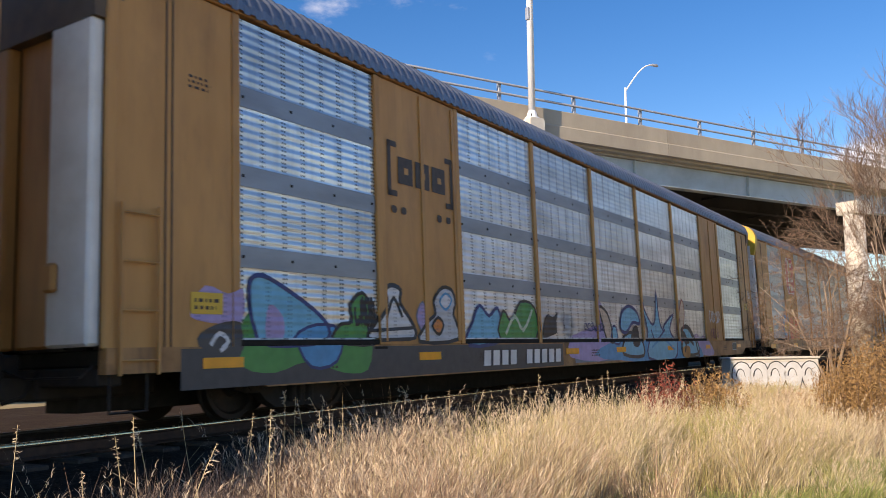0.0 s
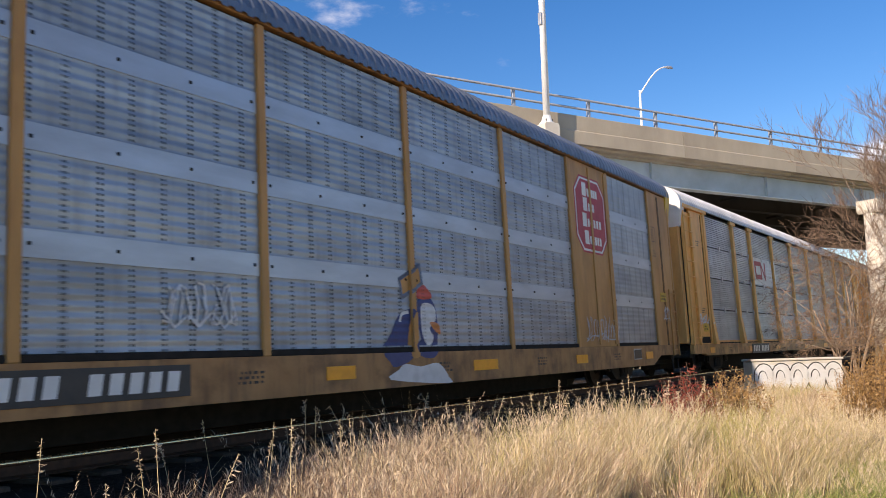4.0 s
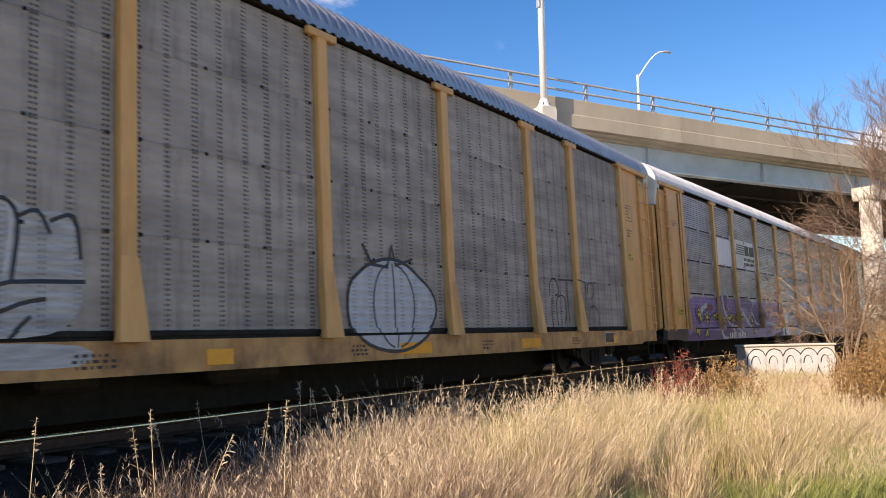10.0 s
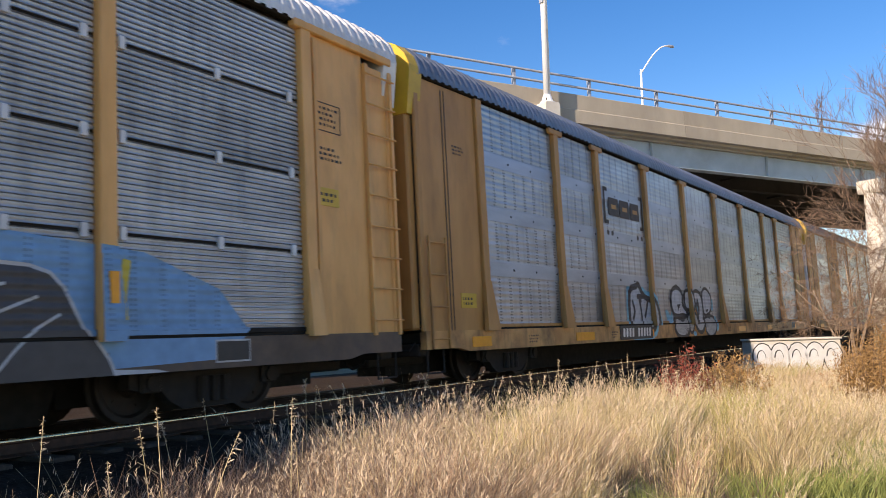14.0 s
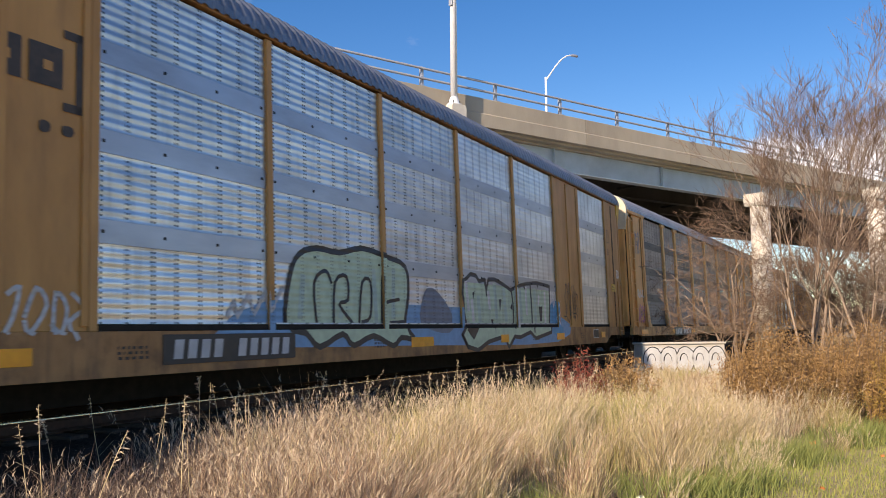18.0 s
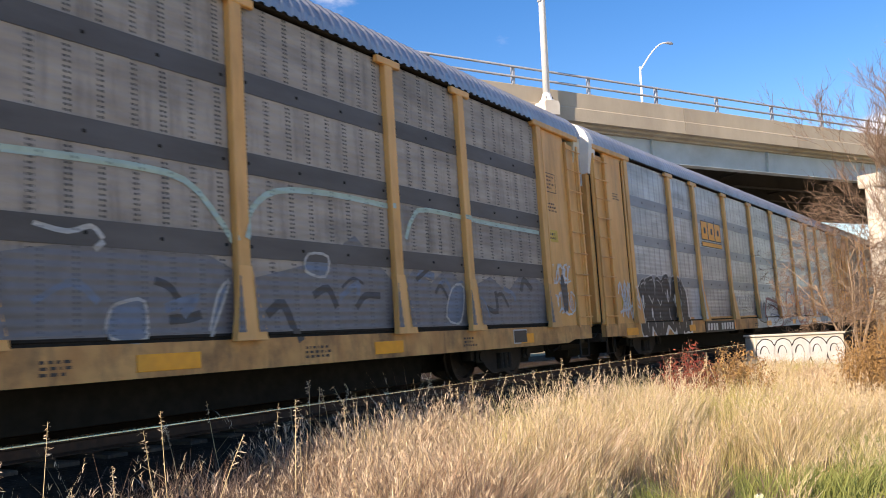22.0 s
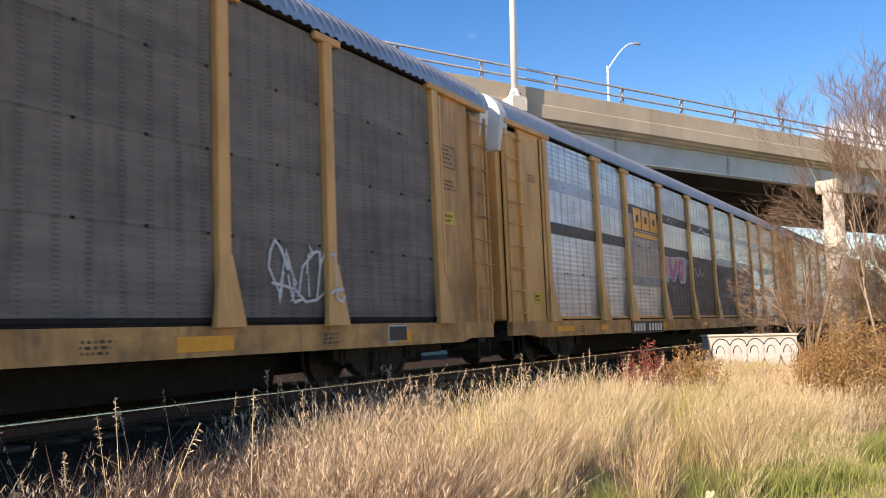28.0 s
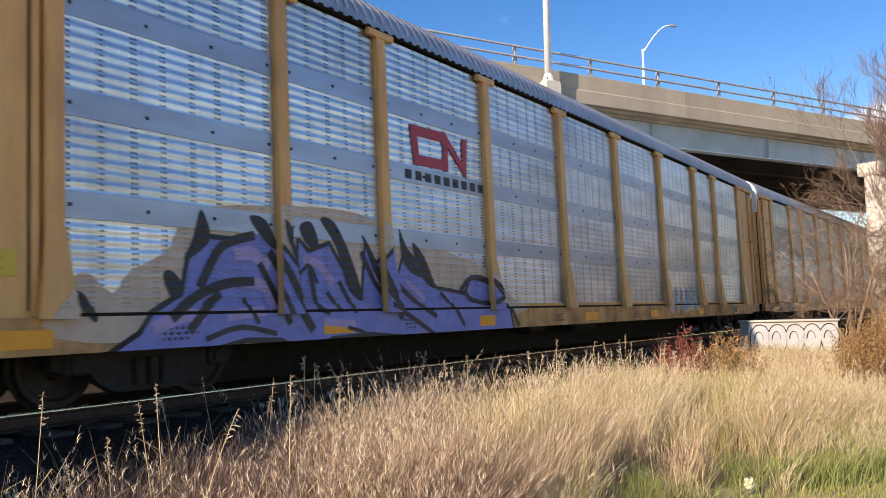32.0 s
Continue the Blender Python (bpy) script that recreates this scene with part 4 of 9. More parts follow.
def build_weeds():
    """Tall single stalks with drooping seed heads."""
    rnd = random.Random(21)
    kinds = []
    for k in range(6):
        sh = Shape()
        h = 1.0
        bx, by = rnd.uniform(-0.1, 0.18), rnd.uniform(-0.1, 0.1)
        stalk = [(bx * (u ** 2), by * (u ** 2), h * u) for u in [i / 6 for i in range(7)]]
        sh.tube(stalk, [0.0038 - 0.0022 * i / 6 for i in range(7)], 4, 0)
        for _ in range(3):
            u = rnd.uniform(0.2, 0.6)
            a = rnd.uniform(0, 6.28)
            p = Vector((bx * u * u, by * u * u, h * u))
            q = p + Vector((math.cos(a) * 0.16, math.sin(a) * 0.16, 0.10))
            e = q + Vector((math.cos(a) * 0.14, math.sin(a) * 0.14, -0.08))
            w = Vector((-math.sin(a), math.cos(a), 0)) * 0.0035
            sh.poly([p - w, p + w, q + w, q - w], 0)
            sh.poly([q - w, q + w, e], 0)
        for _ in range(26 + 6 * k):
            u = rnd.uniform(0.80, 1.0)
            p = Vector((bx * u * u, by * u * u, h * u))
            d = Vector((rnd.uniform(-1, 1) + 0.5, rnd.uniform(-1, 1), rnd.uniform(-0.7, 0.8))) * rnd.uniform(0.012, 0.036)
            w = Vector((rnd.uniform(-1, 1), rnd.uniform(-1, 1), rnd.uniform(-1, 1))) * 0.0045
            sh.poly([p, p + d * 0.6 + w, p + d, p + d * 0.6 - w], 1)
        kinds.append(sh)
    meshes = [k.mesh("stalk", 2) for k in kinds]
    spots = []
    while len(spots) < 120:
        x, y = rnd.uniform(2.6, 13), rnd.uniform(1.6, 6.3)
        az, r = math.degrees(math.atan2(y, x)), math.hypot(x, y)
        if r < 5.0 or y > near_y(x) + 0.5 or y < lawn_edge(x) + 0.4 or (az < 36 and rnd.random() < 0.35) or (az > 44 and rnd.random() < 0.45):
            continue
        spots.append((x, y))
    for x, y in spots:
        i = rnd.randrange(6)
        ob = part("tall_weed", meshes[i], [M["straw"], M["seed"]])
        s = rnd.uniform(0.72, 1.18)
        ob.matrix_basis = pose(x, y, ground_z(x, y) - 0.01, rnd.uniform(-9, 9), rnd.uniform(-3, 14), rnd.uniform(0, 360)) @ Matrix.Scale(s, 4)
        tagged(ob, "tall dry weed stalk with a pale feathery seed head", "weed", "tall weeds")


def grow(sh, p, d, length, r, depth, rnd, up=0.25, spread=0.6, twig_slot=1, kids=(3, 5)):
    """A limb and all that grows from it."""
    n = 4 if depth > 1 else 3
    pts, q, dd = [tuple(p)], Vector(p), Vector(d)
    for i in range(n):
        dd = (dd + Vector((rnd.gauss(0, 0.13), rnd.gauss(0, 0.13), rnd.gauss(0, 0.09) + up * 0.1))).normalized()
        q = q + dd * (length / n)
        pts.append(tuple(q))
    end = r * 0.45 if depth else r * 0.3
    sh.tube(pts, [r + (end - r) * i / n for i in range(n + 1)], 6 if depth > 2 else 4 if depth > 1 else 3, 0 if depth > 1 else twig_slot)
    if depth == 0:
        return
    for _ in range(rnd.randint(*kids) + (1 if depth == 1 else 0)):
        u = rnd.uniform(0.3, 1.0)
        i = min(n - 1, int(u * n))
        a, b = Vector(pts[i]), Vector(pts[i + 1])
        o = a.lerp(b, u * n - i)
        ax = (b - a).normalized()
        side = Vector((rnd.gauss(0, 1), rnd.gauss(0, 1), rnd.gauss(0, 0.6)))
        side = (side - ax * side.dot(ax)).normalized()
        nd = (ax * (1 - spread * 0.55) + side * spread + Vector((0, 0, up))).normalized()
        grow(sh, o, nd, length * rnd.uniform(0.45, 0.72), max(0.005, r * rnd.uniform(0.38, 0.53)), depth - 1, rnd, up, spread, twig_slot, kids)


def bare_tree(x, y, height, stems, seed, label, spread=0.55, up=0.25, depth=4, r0=0.07, kids=(3, 5), sway=0.28):
    rnd = random.Random(seed)
    t = thing("bare_tree", label, "tree", "bare trees", at=pose(x, y, -0.7))
    wood = Shape()
    for i in range(stems):
        a = rnd.uniform(0, 6.28)
        lean = rnd.uniform(0.05 * sway / 0.28, sway)
        grow(wood, (0.12 * math.cos(a), 0.12 * math.sin(a), 0), Vector((lean * math.cos(a), lean * math.sin(a), 1)).normalized(),
             height * rnd.uniform(0.5, 0.66), r0 * rnd.uniform(0.7, 1.1), depth, rnd, up, spread, 1, kids)
    trunk, crown = Shape(), Shape()
    for sh, slot in ((trunk, 0), (crown, 1)):
        remap = {}
        for f, k in zip(wood.f, wood.k):
            if k != slot:
                continue
            g = []
            for i in f:
                if i not in remap:
                    remap[i] = len(sh.v)
                    sh.v.append(wood.v[i])
                g.append(remap[i])
            sh.f.append(tuple(g))
            sh.k.append(0)
    part("trunk", trunk.mesh("trunk", smooth=True), M["bark"], t)
    part("crown", crown.mesh("crown"), M["twig"], t, "fine bare twigs")


def leafy_bush(name, label, x, y, rx, ry, h, n, mat, seed, stems=60, leaf=0.035, floor=None):
    """Upright stems with many small leaves, ragged on top."""
    rnd = random.Random(seed)
    t = thing(name, label, "bush", at=pose(x, y, floor if floor is not None else -0.68))
    st, lf = Shape(), Shape()
    for _ in range(stems):
        a, q = rnd.uniform(0, 6.28), math.sqrt(rnd.random())
        bx, by = rx * q * math.cos(a), ry * q * math.sin(a)
        hh = h * (1 - 0.45 * q * q) * rnd.uniform(0.65, 1.12)
        lx, ly = rnd.gauss(0, 0.14), rnd.gauss(0, 0.14)
        pts = [(bx + lx * u * u, by + ly * u * u, hh * u) for u in (0, 0.35, 0.7, 1)]
        st.tube(pts, [0.007, 0.006, 0.004, 0.002], 3)
        for _ in range(n // stems):
            u = rnd.uniform(0.18, 1.0) ** 0.8
            c = Vector((bx + lx * u * u + rnd.gauss(0, 0.045), by + ly * u * u + rnd.gauss(0, 0.045), hh * u + rnd.gauss(0, 0.04)))
            d = Vector((rnd.gauss(0, 1), rnd.gauss(0, 1), rnd.gauss(0.2, 1))).normalized() * leaf * rnd.uniform(0.6, 1.4)
            w = Vector((rnd.gauss(0, 1), rnd.gauss(0, 1), rnd.gauss(0, 1))).cross(d).normalized() * leaf * 0.28
            lf.poly([c - d, c + w, c + d, c - w])
    tagged(part("stem_thicket", st.mesh("stem_thicket"), M["twig"], t), kind="stuff")
    tagged(part("foliage", lf.mesh("foliage"), M[mat], t), kind="stuff")


def build_plants():
    build_grass()
    build_weeds()
    bare_tree(26.9, 0.6, 8.8, 4, 11, "tall bare autumn tree with grey trunks and fine upswept limbs", 0.50, 0.34, 5, 0.055, (4, 5), 0.20)
    bare_tree(28.6, 0.15, 5.4, 2, 17, "slender bare tree with upswept reddish twigs", 0.46, 0.38, 5, 0.05, (3, 5), 0.12)
    bare_tree(30.2, 3.15, 5.6, 6, 12, "bare shrubby tree with reddish twigs beside the column", 0.78, 0.08, 5, 0.04, (3, 5), 0.22)
    bare_tree(30.9, 3.55, 3.2, 4, 18, "bare spreading shrub beside the column", 0.85, 0.02, 5, 0.03, (3, 4))
    bare_tree(25.2, -0.9, 5.4, 4, 13, "bare multi-stemmed tree with tangled twigs", 0.6, 0.22, 5, 0.055)
    bare_tree(22.0, -2.9, 5.0, 5, 14, "bare multi-stemmed tree with tangled twigs", 0.6, 0.25, 5, 0.06)
    bare_tree(29.5, 0.5, 4.2, 5, 15, "low bare thicket tree at the foot of the bridge", 0.75, 0.12, 5, 0.045)
    bare_tree(31.5, -0.6, 3.8, 5, 19, "low bare thicket tree at the foot of the bridge", 0.75, 0.12, 5, 0.045)
    bare_tree(27.5, -1.8, 3.8, 5, 20, "low bare thicket tree at the foot of the bridge", 0.7, 0.15, 5, 0.045)
    leafy_bush("russet_bush", "dense russet-brown autumn bush in the long grass", 14.8, 0.85, 1.4, 0.9, 1.62, 46000, "rusty_leaf", 31, 280, 0.023)
    leafy_bush("russet_bush", "dense russet-brown autumn bush in the long grass", 15.6, -0.4, 1.5, 1.0, 1.66, 46000, "rusty_leaf", 32, 280, 0.023)
    leafy_bush("golden_bush", "golden-yellow autumn bush beside the lawn", 14.6, -1.25, 1.1, 0.9, 1.45, 26000, "gold_leaf", 33, 190, 0.023)
    leafy_bush("russet_bush", "dense russet-brown autumn bush in the long grass", 15.5, -3.2, 1.6, 1.1, 1.55, 24000, "rusty_leaf", 36, 200, 0.029)
    leafy_bush("red_bush", "small crimson-leaved bush beside the ballast", 14.5, 4.1, 0.85, 0.5, 1.25, 2400, "red_leaf", 34, 90, 0.032)
    leafy_bush("russet_shrub", "thin rust-coloured shrub beside the ballast", 15.2, 3.6, 0.9, 0.5, 1.15, 6000, "rusty_leaf", 35, 70)
    # fallen leaves on the lawn
    rnd = random.Random(44)
    for x, y, s in ((11.8, 0.35, 0.075), (7.8, 1.5, 0.055), (8.6, 0.2, 0.045), (9.9, -0.8, 0.035), (11.0, -0.4, 0.04), (8.9, 1.25, 0.04)):
        sh = Shape()
        pts = []
        for i in range(10):
            a = i * math.pi / 5
            q = s * (1.0 if i % 2 == 0 else 0.5)
            pts.append((q * math.cos(a), q * math.sin(a) * 0.9, 0.012 * math.cos(2 * a)))
        sh.poly(pts)
        ob = part("fallen_leaf", sh.mesh("fallen_leaf"), M["dead_leaf"], at=pose(x, y, ground_z(x, y) + 0.09, rnd.uniform(10, 40), 20, rnd.uniform(0, 360)))
        tagged(ob, "curled orange-brown maple leaf fallen on the lawn", "leaf", "fallen leaves")
    # a crumpled bag left at the lawn's edge
    sh = Shape()
    for j in range(6):
        for i in range(10):
            a, b = i * math.pi / 5, -1.2 + j * 0.5
            q = 0.04 * math.cos(b) * rnd.uniform(0.65, 1.3) + 0.01
            sh.v.append((q * math.cos(a) * 1.3, q * math.sin(a), 0.05 + 0.05 * math.sin(b) * rnd.uniform(0.7, 1.2)))
    for j in range(5):
        for i in range(10):
            sh.f.append((j * 10 + i, j * 10 + (i + 1) % 10, j * 10 + 10 + (i + 1) % 10, j * 10 + 10 + i))
            sh.k.append(0)
    bag = part("plastic_bag", sh.mesh("plastic_bag"), material("bag_film", (0.62, 0.64, 0.58), (0.55, 0.56, 0.22), 0.35, 0, 12, bump=0.2), at=pose(7.35, 1.60, ground_z(7.35, 1.60) + 0.05))
    tagged(bag, "crumpled white and yellow plastic bag in the grass", "litter")
    # far woods beyond the line and the bridge
    rg = np.random.default_rng(9)
    rows = []
    for _ in range(7000):
        a = rg.uniform(math.radians(-35), math.radians(75))
        r = rg.uniform(120, 190)
        # unseen woods behind the train raised to warm the rail's reflection
        rows.append((r * math.cos(a), r * math.sin(a), -0.7, rg.uniform(3.5, 8.5) * (0.75 + 0.3 * math.sin(a * 23)) * (1.0 if a < 0.65 else 2.2), rg.uniform(0.5, 1.4), rg.normal(0, 0.05), rg.normal(0, 0.05), a + math.pi / 2, 0.0))
    tagged(part("far_woods", blade_mesh("far_woods", rows), M["far_wood"]), "distant leafless grey-brown woods, raised where unseen behind the train", "woods", kind="stuff")


# ---- the train ----
PITCH, BODY = 29.4, 28.65
SIDE = -1.50           # outer face of the side sheets

def lead_at(t):
    """Arc length of the lead corner of car 4."""
    drift = np.interp(t, [0, 1.5, 5, 8.5, 11.5, 13, 15.5, 16.5, 18, 20, 26, 29.5, 32], [0.2, 0.12, 0, 0, -0.12, -0.34, -0.42, -0.3, -0.12, -0.05, 0.08, -0.03, -0.03])
    return 93.387 - 10.0176 * t - 0.0051043 * t * t + float(drift)


def rib_sheet(w, h, pitch, depth=0.0095):
    """A side sheet with horizontal pressed ribs, from (0, 0) to (w, h), facing -y."""
    sh = Shape()
    n = max(2, int(round(h / pitch)))
    prof = [(0.0, 0.0)]
    groove = pitch < 0.08
    for i in range(n):
        if groove:
            prof += [(0.004, (i + 0.3) * h / n), (0.0, (i + 0.6) * h / n), (depth * 1.5, (i + 0.70) * h / n), (depth * 1.5, (i + 0.90) * h / n), (0.0, (i + 1) * h / n)]
            continue
        for j in range(1, 7):
            prof.append((depth * (0.5 - 0.5 * math.cos(2 * math.pi * j / 6)), (i + j / 6) * h / n))
    cols = [0.0, w]
    for x in cols:
        sh.v.extend((x, y, zz) for y, zz in prof)
    k = len(prof)
    for j in range(k - 1):
        sh.f.append((j, k + j, k + j + 1, j + 1))
        sh.k.append(0)
    i = len(sh.v)
    sh.v.extend([(0, 0.045, 0), (w, 0.045, 0), (w, 0.045, h), (0, 0.045, h)])
    sh.f.append((i, i + 3, i + 2, i + 1))
    sh.k.append(0)
    return sh.mesh("side_sheet", smooth=not groove)


def roof_profile(grow_by=0.0):
    half = [(-1.585, 4.90), (-1.575, 5.02), (-1.50, 5.20), (-1.32, 5.38), (-1.02, 5.52), (-0.60, 5.62), (0.0, 5.66)]
    return [(y, z + grow_by) for y, z in half] + [(-y, z + grow_by) for y, z in reversed(half[:-1])]


def roof_mesh(length=BODY):
    """A corrugated arched roof with ribs across it every 0.2 m."""
    sh = Shape()
    prof = roof_profile()
    k = len(prof)
    xs = []
    x = 0.02
    while x < length - 0.02:
        xs += [(x, 0.0), (x + 0.07, 0.0), (x + 0.10, 0.022), (x + 0.17, 0.022)]
        x += 0.2
    xs.append((length, 0.0))
    for x, up in xs:
        sh.v.extend((x, y * (1 + up * 0.4), z + up) for y, z in prof)
    for i in range(len(xs) - 1):
        for j in range(k - 1):
            sh.f.append((i * k + j, (i + 1) * k + j, (i + 1) * k + j + 1, i * k + j + 1))
            sh.k.append(0)
    return sh.mesh("roof")


def end_hood_mesh(depth):
    """The closed arched end over the doors."""
    sh = Shape()
    prof = roof_profile(0.01)
    sh.prism([(y, z) for y, z in prof] + [(1.5, 4.25), (-1.5, 4.25)], "x", -depth, 0.16)
    return sh.mesh("end_hood")


def foot_mesh(w):
    """Flared foot of a side post."""
    h, sh = 0.84, Shape()
    base = [(-w, -0.085, 0.0), (w, -0.085, 0.0), (w, 0.0, 0.0), (-w, 0.0, 0.0)]
    top = [(-0.0985, -0.006, h), (0.0985, -0.006, h), (0.0985, 0.0, h), (-0.0985, 0.0, h)]
    for i in range(4):
        j = (i + 1) % 4
        sh.poly([base[i], base[j], top[j], top[i]])
    sh.poly(base[::-1])
    sh.poly(top)
    return sh.mesh("post_foot")


def wheel_mesh():
    prof = [(0.09, -0.09), (0.12, -0.09), (0.15, -0.05), (0.33, -0.035), (0.36, -0.068), (0.42, -0.068), (0.425, 0.03), (0.455, 0.045), (0.455, 0.068), (0.36, 0.068), (0.15, 0.05), (0.09, 0.09)]
    sh = Shape().lathe(prof, (0, 0, 0), 28)
    for a in range(5):
        t = a * 1.2566
        sh.tube([(0.25 * math.cos(t), -0.052, 0.25 * math.sin(t)), (0.25 * math.cos(t), -0.035, 0.25 * math.sin(t))], 0.02, 6)
    return sh.mesh("wheel", smooth=False)


def side_frame_mesh():
    """Cast frame of a freight truck: arch over each axle box, spring nest between."""
    sh = Shape()
    up = [(-1.12, 0.52), (-1.12, 0.38), (-0.98, 0.34), (-0.74, 0.36), (-0.60, 0.22), (-0.42, 0.12), (0.42, 0.12), (0.60, 0.22), (0.74, 0.36), (0.98, 0.34), (1.12, 0.38), (1.12, 0.52),
          (0.95, 0.60), (0.55, 0.70), (-0.55, 0.70), (-0.95, 0.60)]
    sh.prism(up, "y", -0.10, 0.06)
    for dx in (-0.16, 0.0, 0.16):
        sh.tube([(dx, -0.13, 0.18), (dx, -0.13, 0.46)], 0.065, 8)
    for dx in (-0.88, 0.88):
        sh.box(dx - 0.13, dx + 0.13, -0.16, -0.10, 0.32, 0.54, 0.02)
        sh.tube([(dx, -0.19, 0.425), (dx, -0.10, 0.425)], 0.085, 10)
    return sh.mesh("side_frame")


WHEELS = []


def build_truck(car, x, index):
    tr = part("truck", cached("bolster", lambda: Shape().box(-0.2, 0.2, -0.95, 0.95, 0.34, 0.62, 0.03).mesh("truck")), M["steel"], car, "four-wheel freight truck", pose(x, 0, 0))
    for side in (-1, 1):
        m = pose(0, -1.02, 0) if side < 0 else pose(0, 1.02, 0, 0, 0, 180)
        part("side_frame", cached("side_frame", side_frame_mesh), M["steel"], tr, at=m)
    for dx in (-0.88, 0.88):
        def ws():
            sh = Shape()
            w = cached("wheel", wheel_mesh)
            for sgn in (-1, 1):
                i = len(sh.v)
                for v in w.vertices:
                    sh.v.append((v.co.x, sgn * (0.7535 + 0.0) - sgn * 0.0 + (v.co.y if sgn < 0 else -v.co.y), v.co.z))
                for f in w.polygons:
                    vs = [i + q for q in f.vertices]
                    sh.f.append(tuple(vs if sgn < 0 else reversed(vs)))
                    sh.k.append(0)
            sh.tube([(0, -0.95, 0), (0, 0.95, 0)], 0.075, 10)
            return sh.mesh("wheelset")
        wh = part("wheelset", cached("wheelset", ws), M["wheel"], tr, at=pose(dx, 0, 0.425))
        WHEELS.append((wh, dx, index))


def ladder(car, x0, x1, mat, y=-1.545):
    """End ladder: two stiles and rungs before a recessed back plate."""
    bar("ladder_back", x0, x1, y + 0.03, y + 0.06, 0.84, 4.72, mat, car, 0.004)
    for x in (x0, x1 - 0.07):
        bar("ladder_stile", x, x + 0.07, y - 0.045, y + 0.028, 0.84, 4.72, mat, car, 0.008)
    for i in range(9):
        z = 1.05 + i * 0.44
        rung = cached(("rung", round(x1 - x0, 3)), lambda: Shape().tube([(0, 0, 0), (x1 - x0 + 0.04, 0, 0)], 0.014, 6).mesh("rung"))
        part("rung", rung, mat, car, at=pose(x0 - 0.02, y - 0.06, z))


def stencil(car, x, z, w, rows, y, mat="ink", seed=0, h=0.05, gap=0.09, frame_it=False):
    """Small unreadable lettering as short bars in rows."""
    rnd = random.Random(seed)
    sh = Shape()
    for r in range(rows):
        px = x + rnd.uniform(0, 0.1) * w
        end = x + w * rnd.uniform(0.65, 1.0)
        while px < end:
            b = rnd.uniform(0.03, 0.12) * max(0.6, w)
            sh.poly([(px, y, z - r * gap), (min(px + b, end), y, z - r * gap), (min(px + b, end), y, z - r * gap + h), (px, y, z - r * gap + h)])
            px += b + 0.035
    if frame_it:
        x0, x1, z0, z1 = x - 0.05, x + w + 0.05, z - rows * gap, z + h + 0.06
        t = 0.015
        for a, b, c, d in ((x0, x1, z0, z0 + t), (x0, x1, z1 - t, z1), (x0, x0 + t, z0, z1), (x1 - t, x1, z0, z1)):
            sh.poly([(a, y, c), (b, y, c), (b, y, d), (a, y, d)])
    tagged(part("stencil", sh.mesh("stencil"), M[mat], car, "small stencilled lettering"), kind="stuff")


def number_bars(car, x, z, w, h, y, mat="white", seed=0, plate=None, n=10, blank=4):
    """A row of painted characters, kept as plain blocks, on a dark plate."""
    rnd = random.Random(seed)
    if plate:
        bar("number_plate", x - 0.12, x + w + 0.12, y + 0.001, y + 0.02, z - 0.06, z + h + 0.06, M[plate], car, 0.002)
    cw = w / n

    def block():
        sh = Shape()
        q = (cw - 0.05) * 0.85
        sh.poly([(0.0, 0, 0), (q, 0, 0), (q + 0.03, 0, h), (0.03, 0, h)])
        return sh.mesh("character")
    for i in range(n):
        if i != blank:
            part("character", cached(("character", round(cw, 3), round(h, 3)), block), M[mat], car, at=pose(x + i * cw + 0.03, y - 0.004, z))


GLYPHS = {
    "K": [[(0.1, 0), (0.1, 1)], [(0.9, 1), (0.15, 0.5), (0.95, 0)]],
    "N": [[(0.05, 0), (0.1, 1), (0.85, 0.05), (0.95, 1)]],
    "U": [[(0.08, 1), (0.1, 0.25), (0.5, 0), (0.9, 0.25), (0.92, 1)]],
}


